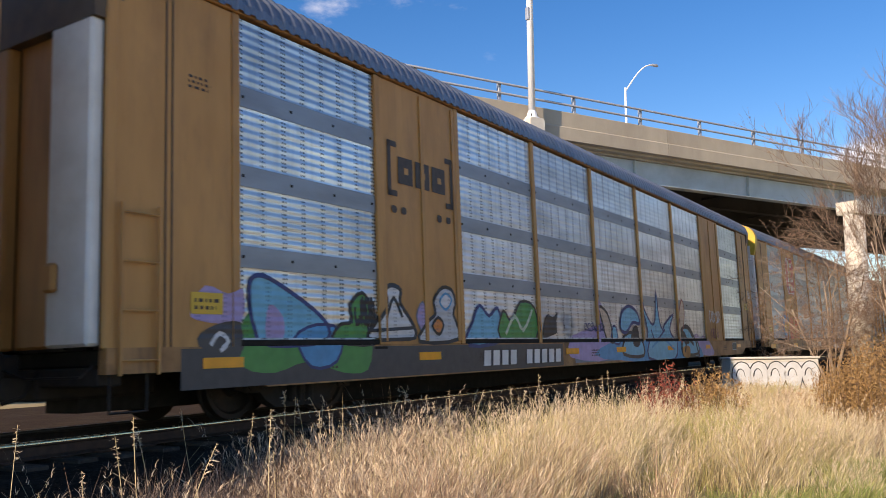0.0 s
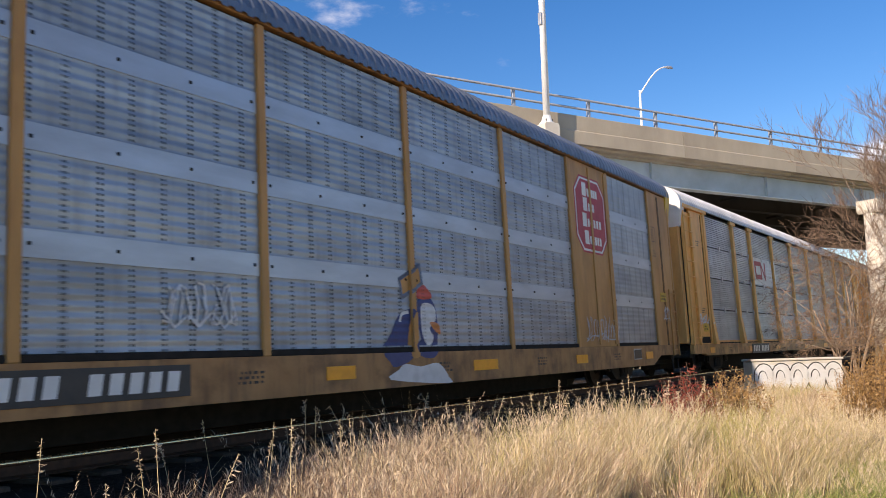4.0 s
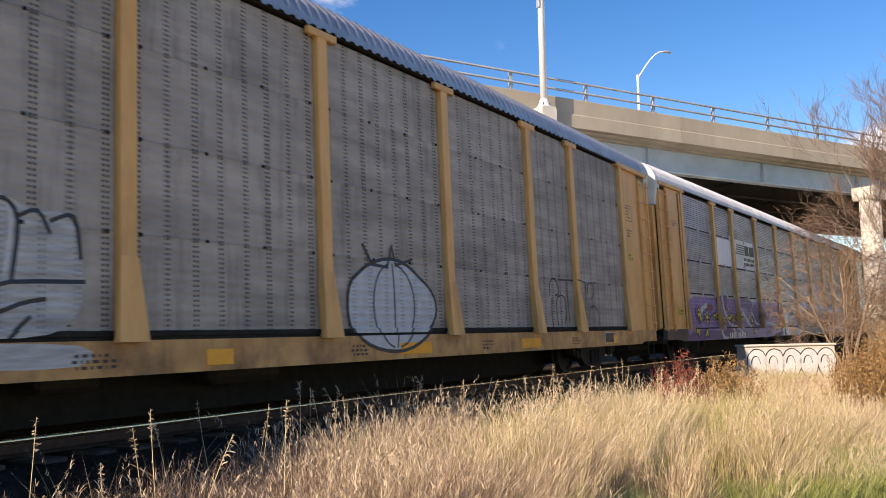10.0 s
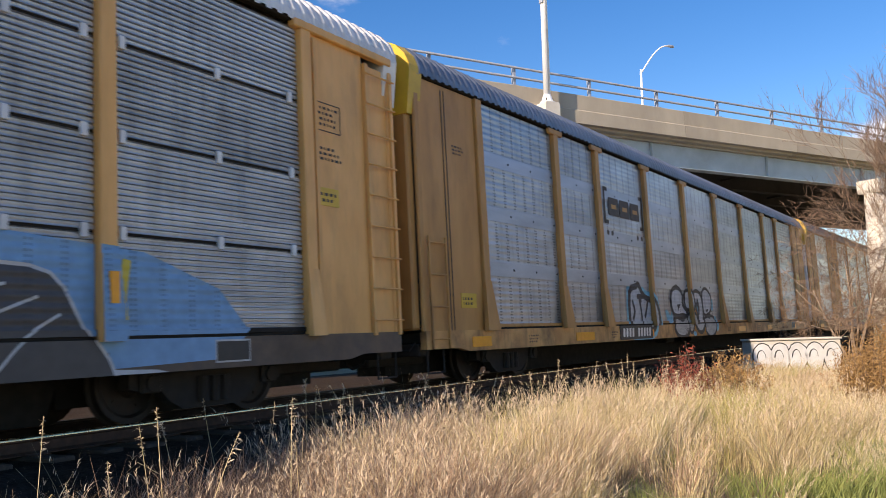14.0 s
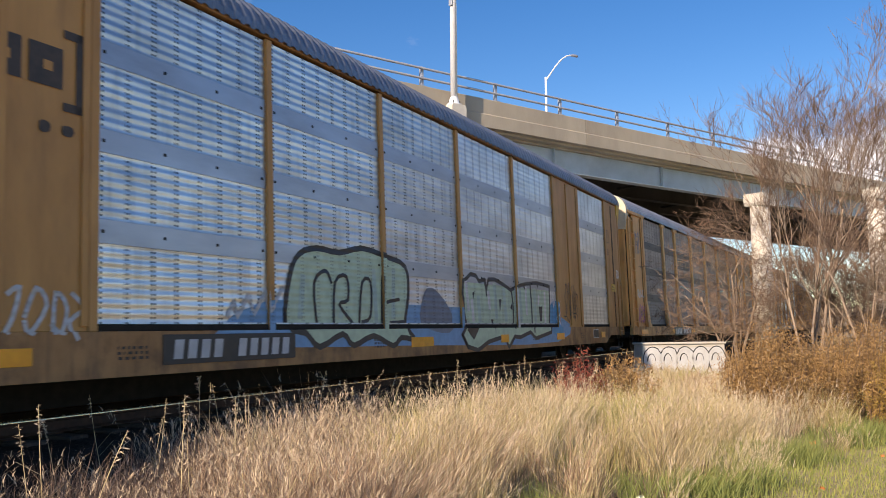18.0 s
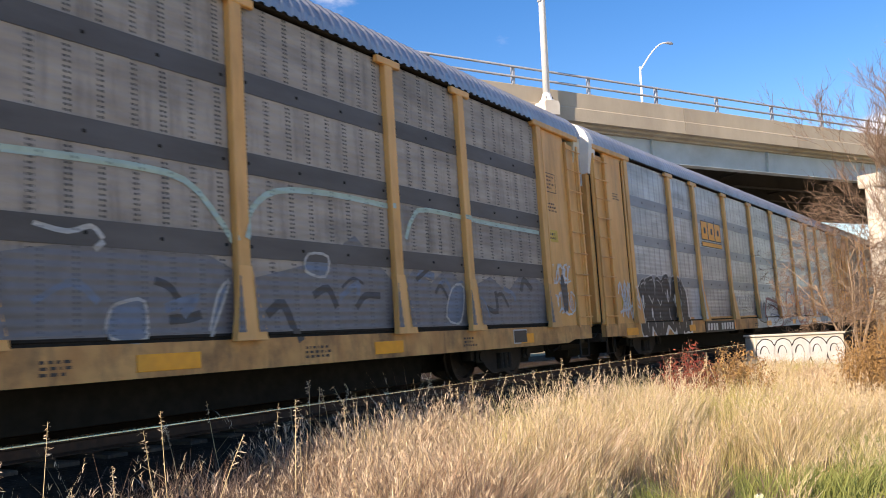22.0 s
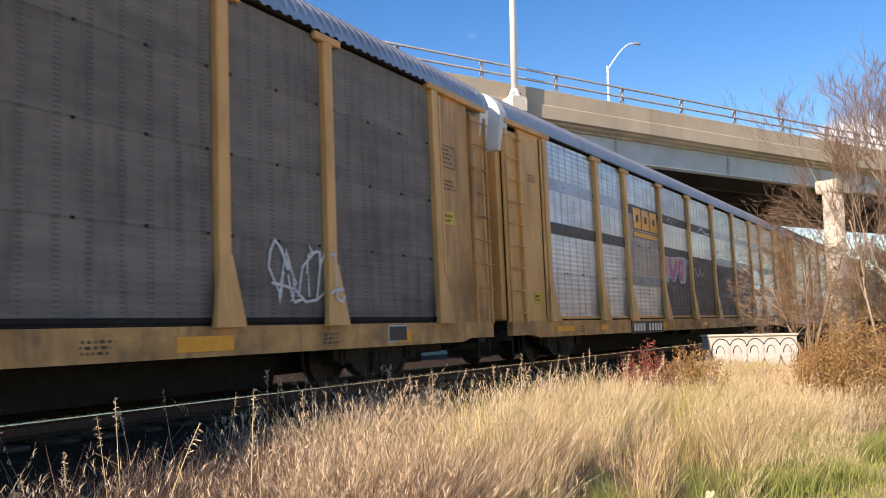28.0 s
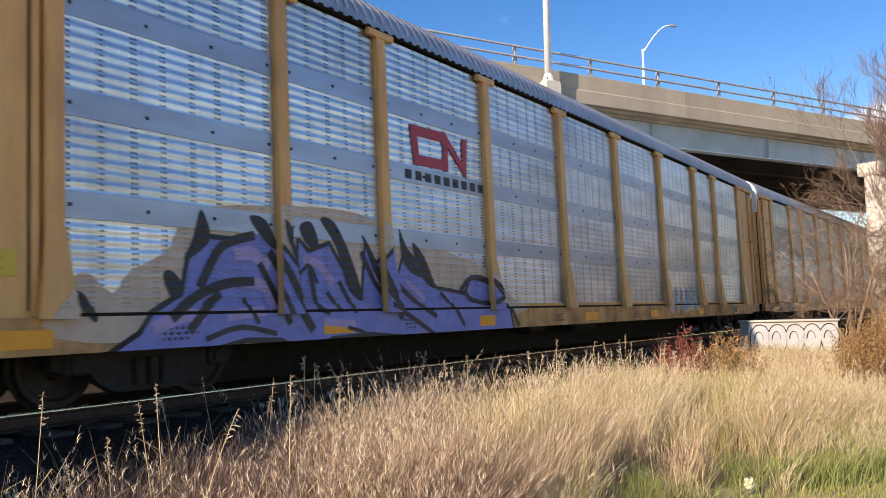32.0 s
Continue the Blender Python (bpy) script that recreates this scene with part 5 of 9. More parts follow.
class Paint:
    """Paint on the near side of a car. Shapes are cut along the sheets, posts and sill on which they lie."""

    def __init__(self, spans):
        self.spans = spans
        self.sh = Shape()
        self.groups = {None: self.sh}
        self.key = None
        self.mats = []
        self.count = 0

    def group(self, key=None):
        """Letters and tags become pieces of their own."""
        self.key = key
        self.sh = self.groups.setdefault(key, Shape())

    def own(self):
        """A mark drawn outside any letter is a piece by itself."""
        if self.key is None:
            self.group(("painted_mark", len(self.groups)))
            return True
        return False

    def slot(self, mat):
        if mat not in self.mats:
            self.mats.append(mat)
        return self.mats.index(mat)

    def tri(self, pts, k, layer):
        lo_x, hi_x = min(q[0] for q in pts), max(q[0] for q in pts)
        lo_z, hi_z = min(q[1] for q in pts), max(q[1] for q in pts)
        for x0, x1, z0, z1, y in self.spans:
            if hi_x < x0 or lo_x > x1 or hi_z < z0 or lo_z > z1:
                continue
            p = pts
            for ax, lim, sgn in ((0, x0, 1), (0, x1, -1), (1, z0, 1), (1, z1, -1)):
                q = []
                for i in range(len(p)):
                    a, b = p[i], p[(i + 1) % len(p)]
                    da, db = (a[ax] - lim) * sgn, (b[ax] - lim) * sgn
                    if da >= 0:
                        q.append(a)
                    if (da < 0) != (db < 0):
                        u = da / (da - db)
                        q.append((a[0] + (b[0] - a[0]) * u, a[1] + (b[1] - a[1]) * u))
                p = q
                if len(p) < 3:
                    break
            if len(p) >= 3:
                self.sh.poly([(a, y - 0.004 - 0.003 * layer, b) for a, b in p], k)

    def fan(self, ring, mat, layer):
        cx, cz = sum(p[0] for p in ring) / len(ring), sum(p[1] for p in ring) / len(ring)
        k = self.slot(mat)
        own = self.own()
        for i in range(len(ring)):
            self.tri([(cx, cz), ring[i], ring[(i + 1) % len(ring)]], k, layer)
        if own:
            self.group()

    def strip(self, pts, w, mat, layer):
        k = self.slot(mat)
        own = self.own()
        dirs = []
        for i in range(len(pts) - 1):
            dx, dz = pts[i + 1][0] - pts[i][0], pts[i + 1][1] - pts[i][1]
            d = math.hypot(dx, dz) or 1
            dirs.append((dx / d, dz / d))
        left, right = [], []
        last = len(pts) - 1
        for i, (x, z) in enumerate(pts):
            a, b = dirs[max(0, i - 1)], dirs[min(last - 1, i)]
            mx, mz = a[0] + b[0], a[1] + b[1]
            m = math.hypot(mx, mz)
            mx, mz = (mx / m, mz / m) if m > 0.2 else b
            half = w / 2 / max(0.55, mx * b[0] + mz * b[1])
            e = -w / 3 if i == 0 else w / 3 if i == last else 0.0
            left.append((x - mz * half + mx * e, z + mx * half + mz * e))
            right.append((x + mz * half + mx * e, z - mx * half + mz * e))
        self.count += 1
        lift = layer + 0.05 * (self.count % 8)
        for i in range(last):
            self.tri([left[i], right[i], right[i + 1]], k, lift)
            self.tri([left[i], right[i + 1], left[i + 1]], k, lift)
        if own:
            self.group()

    def blob(self, cx, cz, rx, rz, rnd, rough=0.12, n=22, sq=0.75):
        ph = [rnd.uniform(0, 6.28) for _ in range(4)]
        ring = []
        for i in range(n):
            t = 2 * math.pi * i / n
            q = 1 + rough * (math.sin(2 * t + ph[0]) + 0.7 * math.sin(3 * t + ph[1]) + 0.5 * math.sin(5 * t + ph[2]))
            c, s = math.cos(t), math.sin(t)
            ring.append((cx + rx * q * math.copysign(abs(c) ** sq, c), cz + rz * q * math.copysign(abs(s) ** sq, s)))
        return ring

    def bubble_letters(self, x0, x1, z0, z1, n, fill, line, seed, shade=None, lw=0.07, sharp=False, halo=None, plain=False):
        """A row of swollen letters with a thick outline and a few inner strokes."""
        rnd = random.Random(seed)
        w = (x1 - x0) / n
        rings = []
        for i in range(n):
            cx, cz = x0 + (i + 0.5) * w, (z0 + z1) / 2 + rnd.uniform(-0.06, 0.06) * (z1 - z0)
            ring = self.blob(cx, cz, w * 0.62, (z1 - z0) * 0.52, rnd, 0.22 if sharp else 0.09, 14 if sharp else 24, 0.7)
            big = [(cx + (a - cx) * (1 + lw / (w * 0.6)), cz + (b - cz) * (1 + lw / ((z1 - z0) * 0.5))) for a, b in ring]
            self.group((seed, x0, i))
            if halo:
                self.fan([(cx + (a - cx) * 1.32, cz + (b - cz) * 1.22) for a, b in ring], halo, -1)
            self.fan([(a + 0.07, b - 0.07) for a, b in big], line, 0.12 * (i % 2))
            self.fan(big, line, 0.5 + 0.12 * (i % 2))
            rings.append((ring, cx, cz, rnd.random()))
        for i, (ring, cx, cz, q) in enumerate(rings):
            self.group((seed, x0, i))
            self.fan(ring, fill[i % len(fill)], 1 + 0.12 * (i % 2))
            if shade:
                self.fan([(cx + (a - cx) * 0.6 + 0.04 * w, cz - 0.1 * (z1 - z0) + (b - cz) * 0.45) for a, b in ring], shade[i % len(shade)], 2)
            zc = (z1 - z0)
            if plain:
                self.strip([(cx + (q - 0.6) * 0.3 * w, cz - zc * 0.30), (cx + (q - 0.5) * 0.3 * w, cz + zc * 0.02), (cx + (q - 0.2) * 0.3 * w, cz + zc * 0.22)], lw * 0.7, line, 3)
                continue
            self.strip([(cx - 0.28 * w, cz + zc * (0.12 + 0.1 * q)), (cx + 0.05 * w, cz + zc * 0.02), (cx + 0.22 * w, cz + zc * 0.1)], lw * 0.8, line, 3)
            self.strip([(cx + (q - 0.5) * 0.3 * w, cz - zc * 0.38), (cx + (q - 0.5) * 0.25 * w, cz - zc * 0.1)], lw * 0.8, line, 3)
            self.strip([ring[k] for k in range(len(ring) // 8, len(ring) // 2)], lw * 0.5, line, 3)
            self.strip([(cx + (ring[k][0] - cx) * 0.82, cz + (ring[k][1] - cz) * 0.86) for k in range(len(ring) // 5, len(ring) // 5 + 4)], lw * 0.45, "g_white", 3.5)
            hole = [(cx + w * 0.10 * math.cos(t) + (q - 0.5) * 0.1 * w, cz + zc * (0.16 if q > 0.4 else -0.14) + zc * 0.09 * math.sin(t)) for t in [j * math.pi / 4 for j in range(8)]]
            if q > 0.25:
                self.fan(hole, line, 3.2)
        self.group()

    def dot(self, x, z, r, mat, layer, n=8):
        self.fan([(x + r * math.cos(2 * math.pi * i / n), z + r * math.sin(2 * math.pi * i / n)) for i in range(n)], mat, layer)

    def thick(self, pts, w, mat, layer):
        """A stroke with round joints."""
        own = self.own()
        self.strip(pts, w, mat, layer)
        for x, z in pts:
            self.dot(x, z, w / 2, mat, layer + 0.42)
        if own:
            self.group()

    def piece(self, x0, x1, z0, z1, glyphs, fill, line, seed, fw=0.3, lw=0.07, shade=None, halo=None, lean=0.12, wild=0.06):
        """Interlocked spray letters: broad strokes with outline, fill, shaded feet and highlights."""
        rnd = random.Random(seed)
        n = len(glyphs)
        w, h = (x1 - x0) / n, z1 - z0
        fw = fw * min(w, h)
        made = []
        for i, g in enumerate(glyphs):
            bx, sx = x0 + i * w, w * rnd.uniform(0.80, 0.98)
            dz, sz = rnd.uniform(-0.05, 0.05) * h, rnd.uniform(0.9, 1.04)
            for st in GLYPHS[g]:
                pts = []
                for u, v in st:
                    x = bx + (0.10 + 0.80 * u) * sx + lean * (v - 0.5) * w + rnd.uniform(-wild, wild) * w
                    pts.append((x, z0 + dz + (0.08 + 0.84 * v) * h * sz + rnd.uniform(-wild, wild) * h * 0.6))
                made.append((i, pts))
        if halo:
            for i, pts in made:
                self.group((seed, x0, i))
                self.thick(pts, fw + lw * 5, halo, -1)
        for i, pts in made:
            self.group((seed, x0, i))
            self.thick([(x + lw * 0.9, z - lw * 0.9) for x, z in pts], fw + lw * 2, line, 0)
        for i, pts in made:
            self.group((seed, x0, i))
            self.thick(pts, fw + lw * 2, line, 0.5)
        for i, pts in made:
            self.group((seed, x0, i))
            self.thick(pts, fw, fill[i % len(fill)], 1.2)
        if shade:
            for i, pts in made:
                self.group((seed, x0, i))
                low = [(x, z) for x, z in pts if z < z0 + 0.45 * h]
                for x, z in low:
                    self.dot(x, z, fw * 0.42, shade[i % len(shade)], 2)
        for i, pts in made:
            self.group((seed, x0, i))
            self.strip([(x - fw * 0.22, z + fw * 0.22) for x, z in pts[:2]], lw * 0.5, "g_white", 3)
        self.group()

    @staticmethod
    def smooth(pts, closed, k=3):
        """Points along a rounded line through the given ones."""
        n = len(pts)
        res = []
        for i in range(n if closed else n - 1):
            a, b, c, d = (pts[(i + j) % n] if closed else pts[max(0, min(n - 1, i + j))] for j in (-1, 0, 1, 2))
            for q in range(k):
                u = q / k
                res.append(tuple(0.5 * (2 * b[m] + (c[m] - a[m]) * u + (2 * a[m] - 5 * b[m] + 4 * c[m] - d[m]) * u * u + (3 * b[m] - a[m] - 3 * c[m] + d[m]) * u ** 3) for m in (0, 1)))
        return res if closed else res + [pts[-1]]

    def shape(self, pts, fill, line=None, lw=0.05, layer=1.0, round_it=True):
        """A sprayed patch of any outline, with or without an edge line."""
        own = self.own()
        ring = self.smooth(pts, True) if round_it else list(pts)
        k = self.slot(fill)
        self.count += 1
        lift = layer + 0.03 * (self.count % 8)
        for tri in tessellate_polygon([[Vector((x, z, 0.0)) for x, z in ring]]):
            self.tri([ring[i] for i in tri], k, lift)
        if line:
            self.strip(ring + ring[:2], lw, line, layer + 0.3)
        if own:
            self.group()

    def brush(self, pts, w, mat, layer):
        """One rounded stroke of the can."""
        own = self.own()
        self.strip(self.smooth(pts, False), w, mat, layer)
        if own:
            self.group()

    def berries(self, spots, r, mats, layer):
        """Small clustered dots, dark round pale."""
        self.group(("dots", len(self.groups)))
        rnd = random.Random(len(spots))
        for x, z in spots:
            for _ in range(3):
                dx, dz = rnd.uniform(-0.11, 0.11), rnd.uniform(-0.09, 0.09)
                q = r * rnd.uniform(0.7, 1.15)
                self.dot(x + dx, z + dz, q * 1.35, mats[0], layer, 9)
                self.dot(x + dx, z + dz, q * 0.8, mats[1], layer + 0.6, 9)
        self.group()

    def scrawl(self, x0, x1, z0, z1, mat, seed, w=0.03, n=9, layer=4):
        """Quick spray-can writing that nobody could read."""
        rnd = random.Random(seed)
        n = int(n * 1.7) + 1
        px = x0
        step = (x1 - x0) / n
        w = w * 0.8
        self.group((seed, x0, "tag"))
        self.strip([(x0 + (x1 - x0) * i / 6, z0 + (z1 - z0) * rnd.uniform(0.0, 0.35)) for i in range(7)], w, mat, layer)
        for i in range(n):
            pts = []
            a0, h = rnd.uniform(0, 6.28), (z1 - z0) / 2
            for j in range(10):
                t = a0 + j * rnd.uniform(0.45, 0.8)
                pts.append((px + step * (0.5 + 0.85 * math.cos(t)) * rnd.uniform(0.8, 1.2), (z0 + z1) / 2 + h * math.sin(t * (1 + (i % 2) * 0.5)) * rnd.uniform(0.7, 1)))
            self.strip(pts[: rnd.randint(5, 10)], w, mat, layer)
            px += step
        self.group()

    def rect(self, x0, x1, z0, z1, mat, layer=0):
        own = self.own()
        k = self.slot(mat)
        self.tri([(x0, z0), (x1, z0), (x1, z1)], k, layer)
        self.tri([(x0, z0), (x1, z1), (x0, z1)], k, layer)
        if own:
            self.group()

    def ring_poly(self, pts, mat, layer=0):
        self.fan(pts, mat, layer)

    def finish(self, name, car, label):
        self.group()
        main = None
        for key, sh in self.groups.items():
            if not sh.f:
                continue
            ob = part((key[0] if isinstance(key[0], str) else "letter") if main and key else name, sh.mesh(name, max(2, len(self.mats))), [M[m] for m in self.mats], main or car, "" if main else label)
            main = main or ob


for nm, c in (("g_white", (0.70, 0.70, 0.70)), ("g_silver", (0.52, 0.54, 0.56)), ("g_black", (0.025, 0.025, 0.028)), ("g_blue", (0.06, 0.32, 0.58)), ("g_cyan", (0.15, 0.48, 0.66)), ("g_navy", (0.03, 0.05, 0.18)),
              ("g_green", (0.06, 0.30, 0.07)), ("g_mint", (0.50, 0.64, 0.47)), ("g_worn", (0.52, 0.51, 0.49)), ("g_maroon", (0.26, 0.06, 0.06)), ("g_aqua", (0.42, 0.56, 0.50)), ("g_lilac", (0.42, 0.33, 0.58)), ("g_violet", (0.20, 0.235, 0.58)), ("g_amethyst", (0.27, 0.185, 0.43)), ("g_purple", (0.14, 0.07, 0.22)), ("g_mauve", (0.30, 0.22, 0.44)), ("g_yellow", (0.70, 0.55, 0.06)),
              ("g_red", (0.62, 0.08, 0.05)), ("g_orange", (0.66, 0.22, 0.05)), ("g_pink", (0.55, 0.18, 0.34)), ("g_peach", (0.62, 0.48, 0.36)), ("g_slate", (0.16, 0.20, 0.27)), ("g_skyblue", (0.16, 0.36, 0.60)), ("g_soot", (0.06, 0.058, 0.062)), ("g_dusk", (0.19, 0.182, 0.19))):
    M[nm] = ribbed(material("spray_worn", c, tuple(v * 0.7 for v in c), 0.55, 0, 9, (0.20, 0.18, 0.165), 0.85, 1.8, 0.05, stretch=(0.5, 1, 3.0))) if nm == "g_worn" else ribbed(material("spray_" + nm[2:], c, tuple(v * 0.85 for v in c), 0.5, 0, 7, tuple(v * 0.55 + 0.03 for v in c), 0.6, 2.5, 0.05))

POSTS_B = [1.85, 4.82, 6.84, 9.79, 12.75, 15.73, 18.73, 21.74, 23.77, 26.74]
EDGES_A = [1.72, 4.52, 6.75, 9.66, 12.66, 15.66, 18.66, 21.55, 23.66, 26.5]
CARS = []


def build_car(index, kind, body, sill, sheets, roof, hood, door, rows=4, rib=0.085, seams=False, label="", deep=False, band=None, foot=0.24, plain_ends=False, reflectors=None, ends=(None, None)):
    """One covered car carrier with its lead corner at x = 0. Returns the thing and the paintable spans of its near side."""
    car = thing("autorack_car", label, "rail car", "train of car carriers")
    rnd = random.Random(100 + index)
    B, S = M[body], M[sill]
    L = BODY if kind == "B" else 28.08
    spans = []
    low = 0.40 if deep else 0.54
    # side sills, under frame, deck
    for side in (-1, 1):
        y0, y1 = (-1.56, -1.44) if side < 0 else (1.44, 1.56)
        if deep:
            prof = [(0.0, 0.62), (1.6, 0.62), (2.2, low), (L - 2.2, low), (L - 1.6, 0.62), (L, 0.62), (L, FLOOR), (0, FLOOR)]
        else:
            prof = [(0.0, 0.60), (0.9, 0.60), (1.2, low), (L - 1.2, low), (L - 0.9, 0.60), (L, 0.60), (L, FLOOR), (0, FLOOR)]
        key = ("sill", deep, side, L)
        part("side_sill", cached(key, lambda: Shape().prism(prof, "y", y0, y1).mesh("side_sill")), S, car)
    spans.append((0.0, L, low, FLOOR, -1.561))
    # black tone carries the shade below; deep boxes added to block the view
    part("under_frame", cached(("under", L), lambda: Shape().box(0.1, L - 0.1, -1.43, 1.43, 0.70, 0.87, 0.02).box(0.3, L - 0.3, -0.22, 0.22, 0.42, 0.70, 0.02).prism([(4.55, 0.70), (4.75, 0.06), (L - 4.75, 0.06), (L - 4.55, 0.70)], "y", -0.35, 0.35).box(0.55, 4.6, -0.3, 0.3, 0.2, 0.7).box(L - 4.6, L - 0.55, -0.3, 0.3, 0.2, 0.7).mesh("under_frame")), M["rubber_and_shade"], car)
    for x in (0.0, L):
        sgn = -1 if x == 0 else 1
        part("coupler", cached(("coupler", sgn), lambda: Shape().box(0, sgn * 0.36, -0.11, 0.11, 0.62, 0.86, 0.03).box(sgn * 0.2, sgn * 0.40, -0.17, 0.13, 0.58, 0.90, 0.04).mesh("coupler")), M["steel"], car, at=pose(x, 0, 0))
        part("brake_hose", cached(("hose", sgn), lambda: Shape().tube([(sgn * 0.02, -0.45, 0.66), (sgn * 0.16, -0.42, 0.42), (sgn * 0.36, -0.38, 0.36)], 0.025, 6).mesh("brake_hose")), M["rubber_and_shade"], car, at=pose(x, 0, 0))
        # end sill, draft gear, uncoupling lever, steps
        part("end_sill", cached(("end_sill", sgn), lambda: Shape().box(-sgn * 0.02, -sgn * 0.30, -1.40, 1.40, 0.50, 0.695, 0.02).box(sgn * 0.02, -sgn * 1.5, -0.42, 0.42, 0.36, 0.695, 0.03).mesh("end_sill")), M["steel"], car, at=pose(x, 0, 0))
        part("uncoupling_lever", cached(("lever", sgn), lambda: Shape().tube([(0, -1.35, 0.72), (sgn * 0.10, -1.30, 0.60), (sgn * 0.12, -0.4, 0.60), (sgn * 0.22, -0.12, 0.70)], 0.014, 5).mesh("uncoupling_lever")), M["steel"], car, at=pose(x, 0, 0))
        for sy in (-1.50, 1.50):
            part("sill_step", cached(("step", sgn), lambda: Shape().tube([(-sgn * 0.08, 0, 0.64), (-sgn * 0.08, 0, 0.24), (-sgn * 0.52, 0, 0.24), (-sgn * 0.52, 0, 0.64)], 0.018, 5).mesh("sill_step")), M["steel"], car, at=pose(x, sy, 0))
    # brake gear below the frame
    bar("brake_cylinder", 12.2, 12.9, -0.95, -0.6, 0.40, 0.68, M["steel"], car, 0.05)
    bar("air_reservoir", 14.4, 15.6, -0.9, -0.5, 0.36, 0.68, M["steel"], car, 0.08)
    for x in (3.2, L - 3.2):
        build_truck(car, x, index)
    # far side, plain inside of the far sheets
    part("far_side", cached(("far", L), lambda: Shape().box(0.02, L - 0.02, 1.44, 1.50, FLOOR, EAVE, 0.01).mesh("far_side")), M[sheets[0]], car)
    bays = []
    edges = POSTS_B if kind == "B" else EDGES_A
    for a, b in zip(edges, edges[1:]):
        bays.append((a, b))
    for i, (a, b) in enumerate(bays):
        solid = kind == "A" and i in (1, 7)
        if solid:
            bar("solid_panel", a + 0.003, b - 0.003, SIDE - 0.02, SIDE + 0.04, FLOOR, EAVE, B, car, 0.008)
            for u in (0.02, 0.5, 0.93):
                x = a + u * (b - a)
                bar("panel_rib", x, x + 0.09, SIDE - 0.045, SIDE - 0.021, FLOOR + 0.05, EAVE - 0.05, B, car, 0.006)
            spans.append((a, b, FLOOR, EAVE, SIDE - 0.021))
            continue
        hw = 0.11 if kind == "B" else 0.06
        x0, x1 = a + hw, b - hw
        total = EAVE - FLOOR - 0.10
        for r in range(rows):
            z0 = FLOOR + 0.08 + r * total / rows
            hh = total / rows - (0.035 if seams else 0.004)
            key = ("sheet", round(x1 - x0, 3), round(hh, 3), rib)
            me = cached(key, lambda: rib_sheet(x1 - x0, hh, rib, 0.0075 if rib > 0.08 else 0.020))
            m = sheets[r % len(sheets)] if len(sheets) < 8 else sheets[(i * rows + r) % len(sheets)]
            part("side_sheet", me, M[m], car, at=pose(x0, SIDE, z0))
            if seams and r:
                bar("seam", x0, x1, SIDE + 0.02, SIDE + 0.03, z0 - 0.034, z0, M["rubber_and_shade"], car, 0.001)
                for u in (0.02, 0.5, 0.95):
                    xx = x0 + u * (x1 - x0 - 0.07)
                    bar("clip", xx, xx + 0.075, SIDE - 0.03, SIDE + 0.012, z0 - 0.085, z0 + 0.055, M["roof_white"], car, 0.006)
        if not seams:
            for r in range(1, rows):
                z0 = FLOOR + 0.08 + r * total / rows
                flat = band[i][r - 1] if isinstance(band, list) else band
                if flat:
                    bar("flat_band", x0, x1, SIDE - 0.006, SIDE + 0.02, z0 - 0.13, z0 + 0.13, M[flat], car, 0.002)
                n = max(2, int((x1 - x0) / 0.75))
                for q in range(n + 1):
                    xx = x0 + 0.06 + q * (x1 - x0 - 0.16) / n
                    part("bolt_plate", cached("bolt_plate", lambda: Shape().box(0, 0.035, -0.018, 0.004, 0, 0.035, 0.004).mesh("bolt_plate")), M["rubber_and_shade"], car, at=pose(xx, SIDE, z0 - 0.02))
        spans.append((x0, x1, FLOOR + 0.10, EAVE, SIDE))
        if kind == "A":
            bar("kick_rail", x0, x1, SIDE - 0.03, SIDE + 0.03, FLOOR + 0.003, FLOOR + 0.075, M["rubber_and_shade"], car, 0.006)
        else:
            bar("floor_gap", x0, x1, SIDE - 0.012, SIDE + 0.03, FLOOR + 0.003, FLOOR + 0.035, M["rubber_and_shade"], car, 0.003)
            bar("kick_rail", x0, x1, SIDE - 0.03, SIDE + 0.03, FLOOR + 0.036, FLOOR + 0.095, M["rubber_and_shade"] if sheets[0] in ("sheet_dark", "sheet_soot", "rib_dark") else B, car, 0.006)
            spans.append((x0, x1, FLOOR + 0.036, FLOOR + 0.10, SIDE - 0.031))
    # posts
    for i, x in enumerate(edges):
        if kind == "B":
            w = 0.098
            bar("side_post", x - w, x + w, SIDE - 0.085, SIDE + 0.05, FLOOR, EAVE, B, car, 0.012)
            part("post_foot", cached(("foot", foot), lambda: foot_mesh(foot)), B, car, at=pose(x, SIDE - 0.086, FLOOR - 0.02))
            spans.append((x - w, x + w, FLOOR + 0.82, EAVE, SIDE - 0.089))
            for q in range(7):
                half = foot + (0.098 - foot) * (q + 1) / 7
                spans.append((x - half, x + half, FLOOR - 0.02 + q * 0.12, FLOOR + 0.10 + q * 0.12, SIDE - 0.174 + 0.079 * q / 7))
            if 0 < i < len(edges) - 1:
                bar("post_head", x - 0.29, x + 0.29, SIDE - 0.095, SIDE - 0.02, EAVE - 0.10, EAVE + 0.01, B, car, 0.01)
        else:
            w = 0.06
            bar("side_post", x - w, x + w, SIDE - 0.045, SIDE + 0.05, FLOOR, EAVE, B, car, 0.01)
            spans.append((x - w, x + w, FLOOR, EAVE, SIDE - 0.047))
    # end sections on the near side
    first, last = edges[0], edges[-1]
